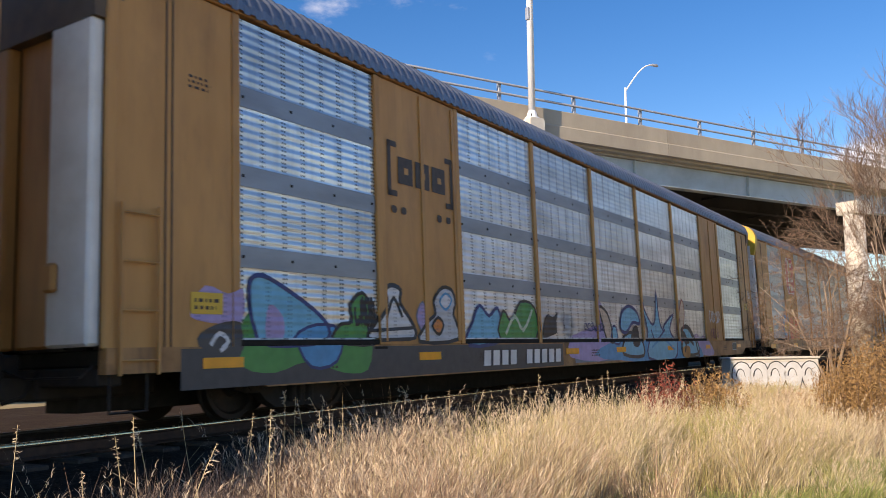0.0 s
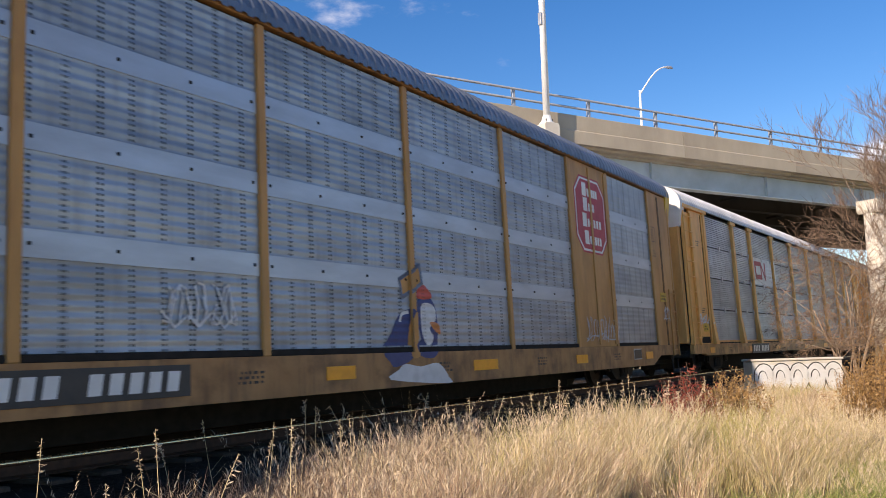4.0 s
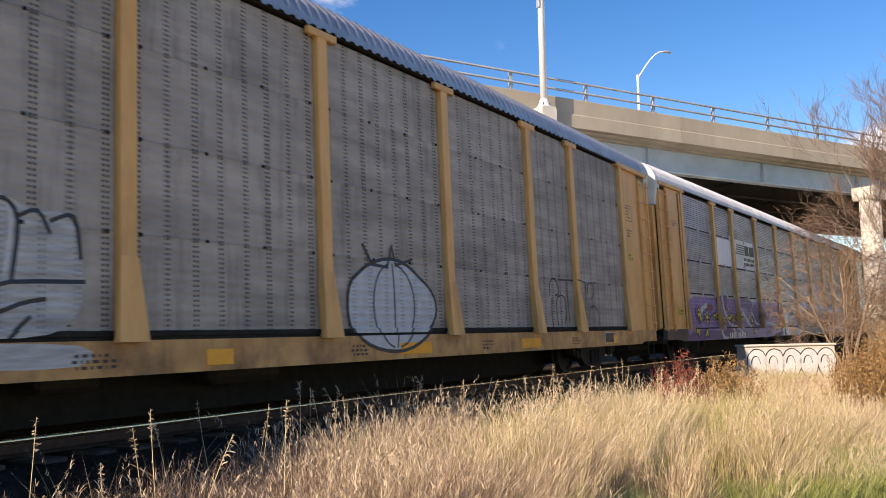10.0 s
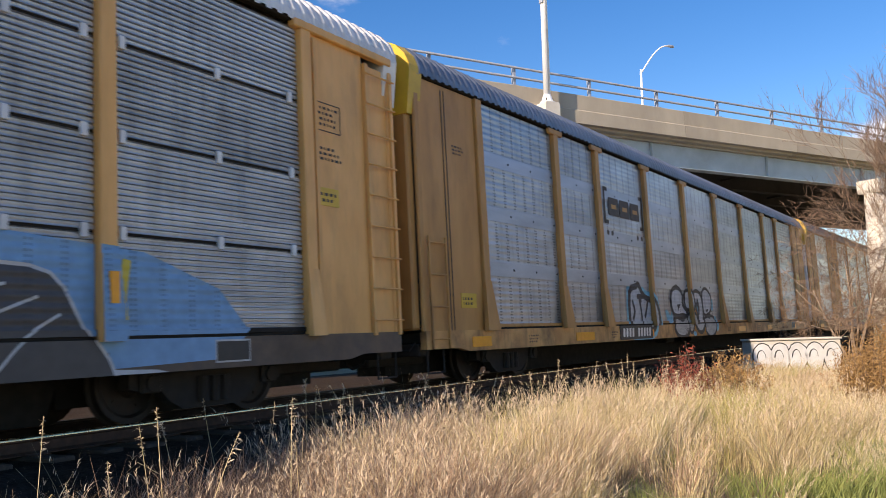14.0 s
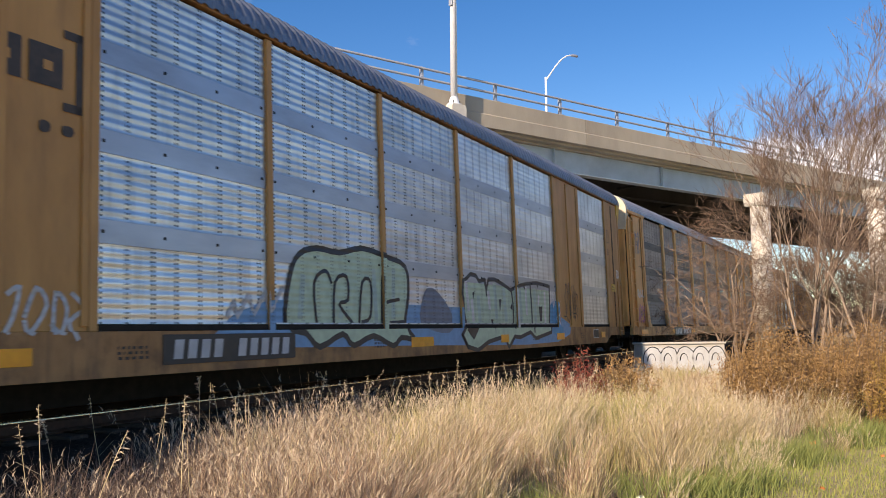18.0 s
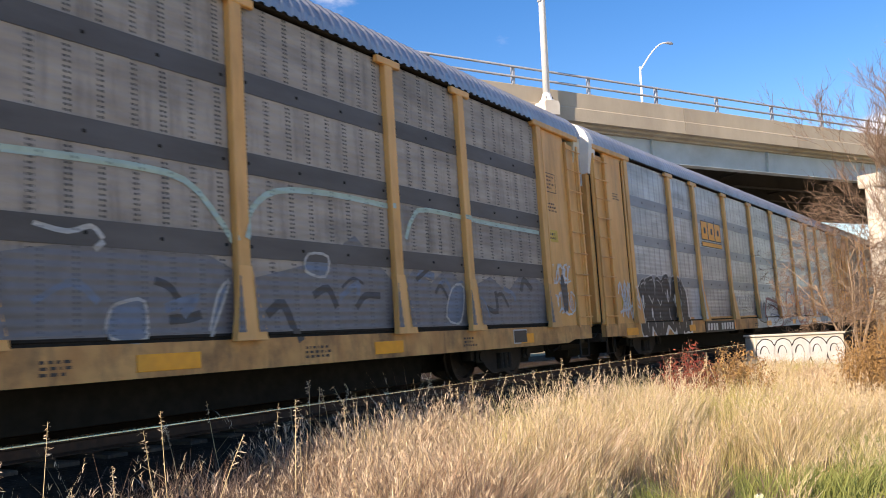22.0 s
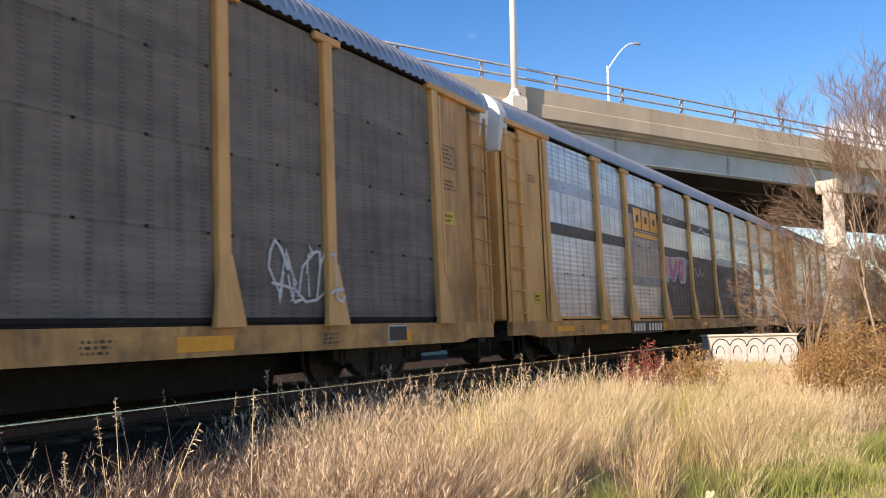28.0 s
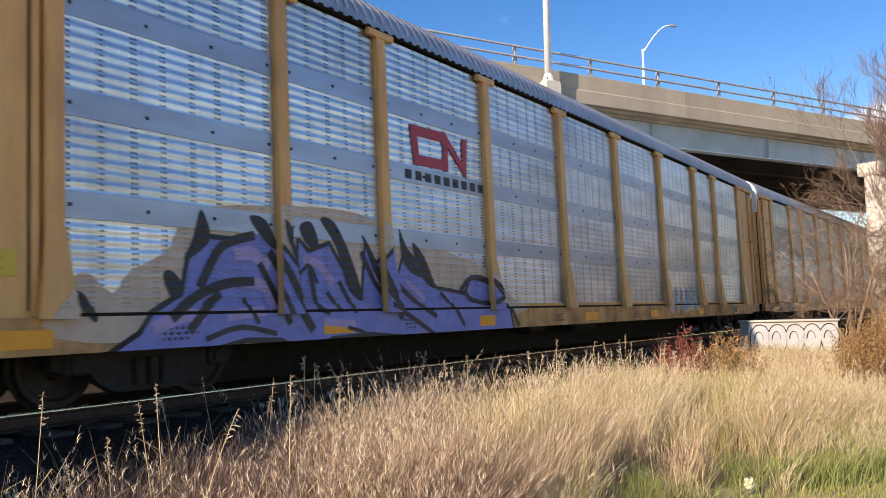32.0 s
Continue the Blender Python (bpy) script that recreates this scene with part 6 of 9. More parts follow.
    for a, b, lad in ((0.0, first - (0.115 if kind == "B" else 0.06), "lead"), (last + (0.115 if kind == "B" else 0.06), L, "tail")):
        E = M[ends[0 if lad == "lead" else 1] or body]
        if kind == "B" and not plain_ends:
            l0, l1 = (a, a + 0.66) if lad == "lead" else (b - 0.66, b)
            p0, p1 = (l1 + 0.003, b) if lad == "lead" else (a, l0 - 0.003)
            ladder(car, l0, l1, E)
            bar("end_plate", p0, p1, SIDE - 0.03, SIDE + 0.04, FLOOR - 0.12, EAVE, E, car, 0.01)
            bar("end_rib", p0 + 0.03 if lad == "tail" else p1 - 0.10, p0 + 0.10 if lad == "tail" else p1 - 0.03, SIDE - 0.07, SIDE - 0.031, FLOOR, EAVE - 0.1, B, car, 0.01)
            xs = p0 + 0.105 if lad == "tail" else p1 - 0.125
            bar("plate_seam", xs, xs + 0.018, SIDE - 0.038, SIDE - 0.031, FLOOR + 0.06, EAVE - 0.12, M["rubber_and_shade"], car, 0.002)
            spans.append((p0, p1, FLOOR - 0.12, EAVE, SIDE - 0.031))
            bar("end_eave_beam", a if lad == "lead" else a - 0.35, b + 0.35 if lad == "lead" else b, -1.60, -1.48, EAVE - 0.06, EAVE + 0.06, B, car, 0.015)
        else:
            bar("end_plate", a, b, SIDE - 0.03, SIDE + 0.04, FLOOR - 0.10, EAVE, B, car, 0.01)
            for u in (0.42, 0.47):
                x = a + u * (b - a)
                bar("door_seam", x, x + 0.02, SIDE - 0.040, SIDE - 0.031, FLOOR, EAVE - 0.08, M["ink"], car, 0.002)
            spans.append((a, b, FLOOR - 0.10, EAVE, SIDE - 0.031))
            # short grab ladder
            xl = a + 0.12 if lad == "lead" else b - 0.62
            for x in (xl, xl + 0.46):
                bar("grab_stile", x, x + 0.035, SIDE - 0.10, SIDE - 0.065, 0.60, 2.35, B, car, 0.006)
            for q in range(4):
                part("grab_rung", cached("grab", lambda: Shape().tube([(0, 0, 0), (0.5, 0, 0)], 0.013, 6).mesh("grab_rung")), B, car, at=pose(xl, SIDE - 0.085, 0.75 + q * 0.5))
    # eave, roof, ends
    bar("eave_rail", 0.0, L, SIDE - 0.06, SIDE + 0.06, EAVE + 0.012, EAVE + 0.075, M["sill_b"] if kind == "A" else M["rubber_and_shade"], car, 0.01)
    part("roof", cached(("roof", L), lambda: roof_mesh(L)), M[roof], car)
    for x, m in ((0.0, pose(0.0, 0, 0)), (L, pose(L, 0, 0, 0, 0, 180))):
        part("end_hood", cached("hood", lambda: end_hood_mesh(0.16)), M[hood], car, at=m)
        # end doors: tall folds
        nfold = 4
        for q in range(nfold):
            y0 = -1.48 + q * 2.96 / nfold
            sgn = 1 if x == 0 else -1
            b0, b1 = sorted((x - sgn * (0.16 if q % 2 == 0 else 0.05), x + sgn * 0.02))
            mm = M[door] if (q in (0, 3)) else B
            bar("end_door_leaf", b0, b1, y0 + 0.02, y0 + 2.96 / nfold - 0.02, 0.90, 4.26, mm, car, 0.03)
            g0, g1 = sorted((x - sgn * 0.03, x + sgn * 0.03))
            bar("door_seam", g0, g1, y0 - 0.018, y0 + 0.018, 0.92, 4.24, M["rubber_and_shade"], car, 0.002)
        sgn = 1 if x == 0 else -1
        b0, b1 = sorted((x - sgn * 0.03, x + sgn * 0.10))
        bar("corner_post", b0, b1, -1.545, -1.47, 0.86, 4.9, B, car, 0.02)
    # hand brake on the lead end
    bar("brake_housing", -0.25, -0.17, -1.02, -0.84, 1.45, 1.75, B, car, 0.03)
    # reflectors on the sill
    for x, w in reflectors or ():
        bar("reflector", x, x + w, -1.569, -1.562, 0.64, 0.76, M["reflector"], car, 0.002)
    for x in () if reflectors is not None else (1.2, 5.4, 9.1, 13.6, 17.4, 21.2, 25.2):
        z = 0.60 if not deep else 0.56
        bar("reflector", x + rnd.uniform(-0.2, 0.2), x + rnd.uniform(0.5, 0.7), -1.569, -1.562, z, z + 0.17, M["reflector"], car, 0.002)
    # data plate with a pale rim near the tail, small lettering along the sill
    xd = L - 3.55
    z = 0.60 if not deep else 0.56
    bar("data_plate_rim", xd, xd + 0.52, -1.566, -1.5615, z, z + 0.25, M["g_silver"], car, 0.001)
    bar("data_plate", xd + 0.02, xd + 0.50, -1.571, -1.567, z + 0.02, z + 0.23, M["black"], car, 0.001, "black data plate with a pale rim")
    for x in (3.1, 7.0, 12.1, 16.2, 19.6, 23.4):
        stencil(car, x + rnd.uniform(-0.2, 0.2), z + 0.13, rnd.uniform(0.35, 0.6), 3, -1.5665, seed=index * 31 + int(x), h=0.03, gap=0.055)
    # placards
    xp = 1.05
    for x, z in ((xp, 1.24), (L - 1.75, 2.55) if kind == "B" else (last + 0.4, 2.0)):
        bar("placard", x, x + 0.46, SIDE - 0.040, SIDE - 0.032, z, z + 0.24, M["yellow"], car, 0.002, "small yellow placard")
        stencil(car, x + 0.04, z + 0.13, 0.36, 2, SIDE - 0.044, seed=index * 7 + 1, h=0.04, gap=0.08)
    stencil(car, L - 1.75, 3.85, 0.5, 4, SIDE - 0.036, seed=index * 5, h=0.035, gap=0.075, frame_it=True)
    stencil(car, L - 1.75, 3.3, 0.55, 3, SIDE - 0.036, seed=index * 5 + 1, h=0.035, gap=0.07)
    stencil(car, 1.0, 3.9, 0.40, 3, SIDE - 0.036, seed=index * 5 + 2, h=0.03, gap=0.06)
    if kind == "A":
        for q in range(6):
            bar("vent_slot", 1.9 + q * 0.48, 2.2 + q * 0.48, -1.563, -1.555, FLOOR - 0.06, FLOOR - 0.025, M["rubber_and_shade"], car, 0.001)
    CARS.append((index, car))
    return car, spans


def octagon(cx, cz, r):
    """A square plate with its corners cut."""
    k = r * 0.62
    return [(cx + r, cz + k), (cx + k, cz + r), (cx - k, cz + r), (cx - r, cz + k), (cx - r, cz - k), (cx - k, cz - r), (cx + k, cz - r), (cx + r, cz - k)]


def build_train():
    BR = "car carrier with brown-yellow posts"
    # 0: tail of the car ahead
    car, sp = build_car(0, "A", "brown", "sill_b", ["sheet_rust"], "roof_grey", "cream", "brown", deep=True, label="covered car carrier in dull brown with sooty side sheets")
    # 1
    car, sp = build_car(1, "A", "brown", "sill_b", ["galv"], "roof_blue", "sill_d", "white", deep=True, rib=0.105, band="band", reflectors=[(1.2, 0.6), (5.4, 0.6), (10.75, 0.65), (13.6, 0.6), (17.4, 0.5), (21.2, 0.5), (25.2, 0.5)], label="brown-yellow covered car carrier, bright galvanised sheets and blue-green graffiti")
    p = Paint(sp)
    p.rect(0.9, 10.6, 0.42, 0.86, "g_soot", -1)
    p.rect(11.2, 20.2, 0.45, 0.80, "g_slate", -1)
    p.shape([(1.06, 1.31), (1.26, 1.56), (1.59, 1.48), (1.85, 1.55), (1.81, 1.16), (1.14, 1.17)], "g_lilac", None, 0, -0.6)
    p.shape([(1.14, 0.97), (1.42, 1.13), (1.76, 1.16), (1.85, 0.97), (1.67, 0.71), (1.34, 0.72)], "g_soot", None, 0, -0.3)
    p.brush([(1.34, 0.91), (1.46, 1.03), (1.59, 0.94), (1.46, 0.84)], 0.05, "g_white", 1)
    p.shape([(1.8, 0.64), (1.76, 0.97), (1.94, 1.27), (2.22, 1.24), (2.41, 0.9), (3.59, 1.08), (4.2, 0.97), (4.12, 0.54), (3.58, 0.52), (2.91, 0.68), (2.31, 0.56)], "g_green", None, 0, -0.5)
    p.shape([(1.96, 1.33), (1.96, 1.63), (2.11, 1.73), (2.42, 1.65), (3.09, 1.34), (3.38, 1.1), (3.24, 0.93), (2.22, 0.89), (2.03, 1.1)], "g_cyan", "g_navy", 0.06, 0.2)
    p.shape([(2.27, 1.38), (2.51, 1.24), (2.51, 0.97), (2.22, 0.97)], "g_lilac", None, 0, 1.4)
    p.shape([(2.71, 0.97), (3.14, 1.15), (3.59, 1.08), (3.46, 0.67), (2.96, 0.61)], "g_blue", "g_navy", 0.04, 0.6)
    p.scrawl(3.95, 4.35, 1.15, 1.55, "g_black", 91, 0.06, 4, 2)
    p.shape([(3.47, 0.93), (3.6, 1.15), (3.86, 1.2), (3.84, 1.43), (4.1, 1.61), (4.29, 1.4), (4.21, 1.12), (4.27, 0.89)], "g_green", "g_black", 0.05, 1.6)
    p.shape([(4.2, 0.97), (4.41, 1.21), (4.65, 1.45), (4.63, 1.68), (4.8, 1.75), (5, 1.68), (4.98, 1.49), (5.26, 1.22), (5.35, 0.99), (4.74, 0.96)], "g_white", "g_black", 0.07, 2)
    p.brush([(4.31, 1.08), (5.33, 1.13)], 0.05, "g_black", 4)
    p.brush([(4.4, 0.99), (5.29, 1.01)], 0.04, "g_silver", 4)
    p.brush([(4.64, 1.29), (4.81, 1.56), (5.01, 1.3)], 0.06, "g_black", 4)
    p.shape([(5.9, 1.57), (6.16, 1.78), (6.45, 1.75), (6.54, 1.54), (6.47, 1.35), (6.62, 0.96), (5.47, 0.92), (5.72, 1.23), (5.93, 1.35)], "g_silver", "g_black", 0.06, 1.2)
    p.shape([(6.06, 1.55), (6.24, 1.69), (6.42, 1.59), (6.24, 1.43)], "g_white", "g_blue", 0.04, 3)
    p.shape([(5.83, 1.16), (6, 1.3), (6.15, 1.18), (6.01, 1.03)], "g_orange", "g_black", 0.05, 3)
    p.shape([(5.41, 1.31), (5.58, 1.53), (5.74, 1.31), (5.55, 1.09)], "g_lilac", "g_slate", 0.03, 0.5)
    p.shape([(6.88, 0.85), (7.12, 1.25), (7.37, 1.54), (7.69, 1.36), (8.02, 1.51), (8.09, 0.96)], "g_cyan", "g_navy", 0.06, 1)
    p.shape([(8.07, 0.96), (8.22, 1.47), (8.53, 1.27), (8.91, 1.65), (9.49, 1.56), (9.5, 0.96)], "g_green", "g_black", 0.05, 1.4)
    p.brush([(8.29, 1.06), (8.65, 1.38), (8.97, 1.12), (9.37, 1.5)], 0.07, "g_mint", 3)
    p.shape([(9.83, 0.98), (9.91, 1.3), (10.06, 1.44), (10.33, 1.4), (10.57, 1.5), (10.48, 1.32), (10.47, 1.09), (10.2, 1.02)], "g_black", None, 0, 0.2)
    p.scrawl(10.75, 11.35, 1.0, 1.5, "g_silver", 92, 0.05, 3, 2)
    p.scrawl(11.9, 13.0, 1.12, 1.32, "g_navy", 9, 0.03, 6)
    p.shape([(10.99, 0.57), (11.02, 0.95), (11.55, 1.08), (12.67, 1.26), (13.1, 1.13), (13.09, 0.49)], "g_lilac", None, 0, -0.8)
    p.shape([(12.68, 1.83), (12.94, 1.77), (13.1, 1.42), (12.88, 1.13), (12.73, 1.41)], "g_mauve", None, 0, -0.4)
    p.shape([(12.77, 0.5), (13.1, 0.84), (14.86, 0.91), (19.9, 0.84), (20.23, 0.28)], "g_blue", None, 0, -0.5)
    p.shape([(12.8, 1.69), (13.28, 1.54), (13.51, 1.14), (13.44, 0.88), (13.16, 0.95), (12.94, 1.34)], "g_peach", "g_black", 0.07, 1)
    p.shape([(13.44, 0.88), (13.56, 1.21), (13.74, 1.25), (13.86, 1.07), (13.82, 0.84)], "g_cyan", "g_navy", 0.05, 1)
    p.shape([(14.08, 1.21), (14.22, 1.58), (14.75, 1.76), (15.31, 1.6), (15.42, 1.33), (14.95, 1.36), (14.45, 1.11)], "g_cyan", "g_navy", 0.08, 1.2)
    p.shape([(14.04, 0.59), (14.18, 0.95), (14.73, 1.11), (15.34, 0.95), (15.44, 0.53)], "g_cyan", "g_black", 0.08, 0.8)
    p.shape([(14.71, 0.83), (14.87, 1.16), (15.2, 1.29), (15.34, 0.99), (15.07, 0.75)], "g_black", None, 0, 2.2)
    p.shape([(15.83, 0.46), (16.04, 1.13), (15.67, 1.85), (16.31, 1.36), (16.67, 1.46), (16.89, 2.23), (17.01, 1.47), (17.26, 1.19), (17.43, 1.33), (18.25, 1.63), (17.87, 1.2), (18.27, 0.88), (17.97, 0.39)], "g_cyan", "g_navy", 0.07, 1)
    p.brush([(16.3, 1.18), (16.63, 0.91), (17.42, 1.19)], 0.06, "g_navy", 3)
    p.brush([(16.1, 0.73), (17.01, 0.95), (17.99, 0.65)], 0.06, "g_blue", 3)
    p.shape([(18.58, 1.31), (19.15, 2.08), (19.35, 1.65), (18.86, 0.88), (18.59, 0.98)], "g_peach", "g_maroon", 0.06, 1.5)
    p.shape([(18.76, 0.57), (19.14, 1.27), (19.82, 1.25), (20.38, 0.76), (20.26, 0.5)], "g_cyan", "g_black", 0.08, 1.1)
    p.brush([(19, 0.59), (19.28, 0.95), (19.84, 0.79)], 0.1, "g_black", 3)
    p.shape([(20.33, 0.53), (20.13, 1.03), (20.86, 0.96), (21.76, 0.8), (22.07, 0.43)], "g_lilac", None, 0, -0.7)
    p.brush([(20.2, 1.03), (20.5, 1.08), (20.86, 0.96), (21.26, 1.02), (21.72, 0.8)], 0.05, "g_mauve", 1)
    p.scrawl(22.0, 23.2, 1.45, 1.85, "g_white", 8, 0.05, 4)
    p.scrawl(22.0, 22.9, 0.95, 1.3, "g_maroon", 18, 0.03, 6)
    p.shape([(18.78, 0.5), (18.82, 1.08), (19.06, 1.25), (19.32, 1.29), (19.67, 1.24), (20.04, 0.98), (20.24, 0.64), (20.3, 0.4)], "g_cyan", "g_black", 0.1, 1.3)
    p.shape([(18.96, 1.15), (19.27, 1.13), (19.43, 0.92), (19.4, 0.81), (18.97, 0.82)], "g_black", None, 0, 2.6)
    p.shape([(18.83, 0.71), (19.43, 0.72), (19.42, 0.42), (18.83, 0.45)], "brown", None, 0, 2.6)
    p.finish("graffiti", car, "bubble-letter graffiti in blue, green and lilac")
    bracket_logo(car, sp, 4.75, 6.6, 2.85, 4.1)
    number_bars(car, 7.3, 0.50, 3.2, 0.26, -1.572, "white", 1, None)
    # 2
    car, sp = build_car(2, "A", "brown", "sill_b", ["galv_slate"], "roof_blue", "yellow", "white", deep=True, rib=0.105, band="band_pale", label="brown-yellow covered car carrier with blue-grey sheets and red octagon emblems")
    p = Paint(sp)
    p.shape([(14.84, 0.9), (15.1, 1.14), (15.27, 1.38), (15.5, 1.49), (15.7, 1.47), (15.66, 1.09), (15.54, 0.8), (15.11, 0.68), (14.98, 0.75)], "g_navy", None, 0, 0)
    p.shape([(15.76, 1.31), (15.79, 1.64), (16.02, 1.72), (16.23, 1.6), (16.3, 1.32), (16.27, 0.98), (16.08, 0.79), (15.72, 0.83), (15.66, 0.99), (15.85, 1.07)], "g_navy", None, 0, 0.3)
    p.shape([(15.79, 1.67), (15.83, 1.84), (16, 1.87), (16.18, 1.69)], "g_red", None, 0, 0.8)
    p.shape([(15.87, 1.54), (16.03, 1.61), (16.23, 1.55), (16.25, 1.35), (16.08, 1.23), (16.18, 1.09), (16.03, 0.96), (15.88, 1.15)], "g_white", None, 0, 0.9)
    p.shape([(16.09, 1.32), (16.32, 1.3), (16.37, 1.14), (16.2, 1.21)], "g_orange", None, 0, 1.4)
    p.shape([(14.98, 0.51), (15.17, 0.64), (15.34, 0.72), (15.72, 0.67), (16.18, 0.71), (16.46, 0.49), (16.43, 0.4)], "g_white", None, 0, 0.9)
    p.shape([(15.5, 0.83), (15.55, 1.25), (15.72, 1.47), (15.77, 1.15), (15.66, 0.99), (15.72, 0.82)], "brown", None, 0, 1.2)
    p.shape([(15.35, 1.93), (15.88, 2.17), (15.93, 1.9), (15.41, 1.67)], "brown", "g_slate", 0.06, 0.8, False)
    p.brush([(15.33, 1.33), (15.38, 1.43), (15.53, 1.46)], 0.05, "g_white", 1.5)
    p.shape([(4.95, 0.92), (5.0, 1.85), (6.6, 1.95), (6.7, 0.98)], "g_red", None, 0, 1, False)
    p.bubble_letters(3.9, 4.7, 1.1, 2.0, 1, ["g_blue"], "g_navy", 13, ["g_yellow"])
    p.scrawl(21.9, 23.8, 0.98, 1.55, "g_silver", 14, 0.03, 8)
    p.scrawl(27.0, 27.6, 1.5, 1.9, "g_white", 16, 0.025, 4)
    p.scrawl(11.2, 12.2, 1.2, 1.7, "g_white", 15, 0.03, 5)
    for cx in (5.80, 22.65):
        p.group(("emblem", cx))
        p.ring_poly(octagon(cx, 3.75, 0.85), "red", -0.4)
        p.ring_poly(octagon(cx, 3.75, 0.81), "white", 0.2)
        p.ring_poly(octagon(cx, 3.75, 0.765), "red", 1)
        for q, (z, a, b) in enumerate(((4.28, -0.42, 0.42), (3.95, -0.40, 0.20), (3.60, -0.48, 0.58), (3.22, -0.42, 0.52))):
            p.rect(cx + a, cx + a + 0.22, z - 0.13, z + 0.17, "white", 2)
            n = 5 if b > 0.3 else 3
            for k in range(n):
                x0 = cx + a + 0.27 + k * (b - a - 0.27) / n
                p.rect(x0, x0 + 0.10, z - 0.12, z + 0.06, "white", 2)
    p.group()
    p.finish("emblem_and_graffiti", car, "red octagon emblem with white bars, and spray graffiti")
    number_bars(car, 9.2, 0.56, 2.2, 0.2, -1.572, "white", 2, "black")
    # 3
    car, sp = build_car(3, "B", "ochre_warm", "sill_o", ["rib_grey"], "roof_white", "white", "ochre", seams=True, rib=0.062, foot=0.135, label="ochre covered car carrier with grey ribbed sheets and a white roof")
    p = Paint(sp)
    p.rect(7.08, 9.85, 2.95, 3.92, "white", 0)
    rail_logo(p, 7.28, 8.75, 3.16, 3.76)
    for k in range(4):
        p.rect(8.95, 9.7, 3.2 + k * 0.13, 3.25 + k * 0.13, "galv_pole", 1)
    for pts in ([(0.8, 1.68), (0.84, 1.59), (0.88, 1.47)], [(0.8, 1.7), (0.92, 1.74), (0.91, 1.64), (0.98, 1.58), (0.88, 1.47)],
                [(1.07, 1.65), (1.02, 1.54), (1.07, 1.46), (1.14, 1.55), (1.07, 1.65)], [(1.29, 1.7), (1.18, 1.64), (1.17, 1.52), (1.28, 1.52), (1.28, 1.59), (1.22, 1.59)],
                [(1.39, 1.74), (1.38, 1.51), (1.49, 1.51)], [(1.53, 1.48), (1.60, 1.63), (1.67, 1.72), (1.71, 1.58)], [(1.55, 1.57), (1.71, 1.6)],
                [(1.78, 1.49), (1.82, 1.48)], [(1.93, 1.46), (1.97, 1.45)]):
        p.brush(pts, 0.055, "g_white", 1)
    p.finish("sign_and_graffiti", car, "white sign with a red looped emblem, and white graffiti")
    # the recess's shade is painted as a flat black plate
    bar("step_recess", 0.78, 1.58, SIDE - 0.037, SIDE - 0.031, 0.90, 1.09, M["rubber_and_shade"], car, 0.002, "flat black plate standing in for a shaded recess")
    stencil(car, 1.05, 1.90, 0.32, 3, SIDE - 0.036, seed=303, h=0.03, gap=0.055)
    number_bars(car, 5.9, 0.58, 1.95, 0.2, -1.580, "white", 3, "black")
    # 4
    car, sp = build_car(4, "B", "ochre", "sill_o", ["sheet_dark"], "roof_grey", "cream", "ochre", rib=0.105, foot=0.175, label="yellow-ochre covered car carrier with dark sooty sheets and white graffiti")
    p = Paint(sp)
    p.shape([(1.9, 1.5), (2.09, 1.83), (2.42, 2), (2.7, 2), (3.04, 2.07), (3.44, 1.95), (3.87, 2.05), (4.2, 2.02), (4.56, 2.08), (4.92, 1.89), (5.02, 1.51), (5.05, 1.03), (4.8, 0.75), (3.04, 0.78), (1.99, 0.78), (1.85, 0.99)], "g_worn", None, 0, -0.6)
    p.shape([(1.95, 1.55), (2.15, 1.81), (2.42, 1.94), (2.7, 1.95), (3.04, 2.01), (3.4, 1.89), (3.87, 1.99), (4.2, 1.95), (4.56, 2.01), (4.86, 1.83), (4.97, 1.51), (5.02, 1.03), (4.8, 0.76), (4.26, 0.71), (3.77, 0.88), (3.1, 0.72), (2.77, 0.67), (2.58, 0.87), (2.1, 0.88), (2.04, 0.7), (1.91, 0.99)], "g_soot", None, 0, -0.2)
    p.shape([(2.07, 1.56), (2.21, 1.78), (2.42, 1.9), (2.61, 1.87), (2.69, 1.65), (2.84, 1.6), (2.92, 1.46), (3, 1.21), (2.91, 0.91), (2.13, 0.91), (2.04, 1.14), (2.07, 1.4)], "g_white", "g_black", 0.045, 0.3)
    p.shape([(2.74, 1.71), (2.87, 1.88), (3.08, 1.97), (3.29, 1.89), (3.38, 1.69), (3.36, 1.51), (3.18, 1.44), (3.02, 1.27), (2.92, 1.49), (2.77, 1.63)], "g_silver", "g_black", 0.045, 0.75)
    p.shape([(3.34, 1.84), (3.51, 1.9), (3.67, 1.86), (3.71, 1.74), (3.51, 1.7), (3.4, 1.57)], "g_white", "g_black", 0.045, 1.2)
    p.shape([(3.75, 1.77), (3.83, 1.9), (3.99, 1.97), (4.12, 1.86), (4.13, 1.67), (3.99, 1.6)], "g_white", "g_black", 0.045, 1.65)
    p.shape([(3.38, 1.51), (3.51, 1.68), (3.74, 1.72), (3.94, 1.56), (3.94, 1.34), (3.78, 1.28), (3.51, 1.18)], "g_silver", "g_black", 0.045, 2.1)
    p.shape([(3.04, 1.21), (3.18, 1.35), (3.36, 1.36), (3.47, 1.15), (3.43, 0.9), (2.93, 0.89)], "g_white", "g_black", 0.045, 2.55)
    p.shape([(3.51, 1.12), (3.66, 1.24), (3.86, 1.22), (3.89, 0.97), (3.81, 0.9), (3.45, 0.9)], "g_white", "g_black", 0.045, 3)
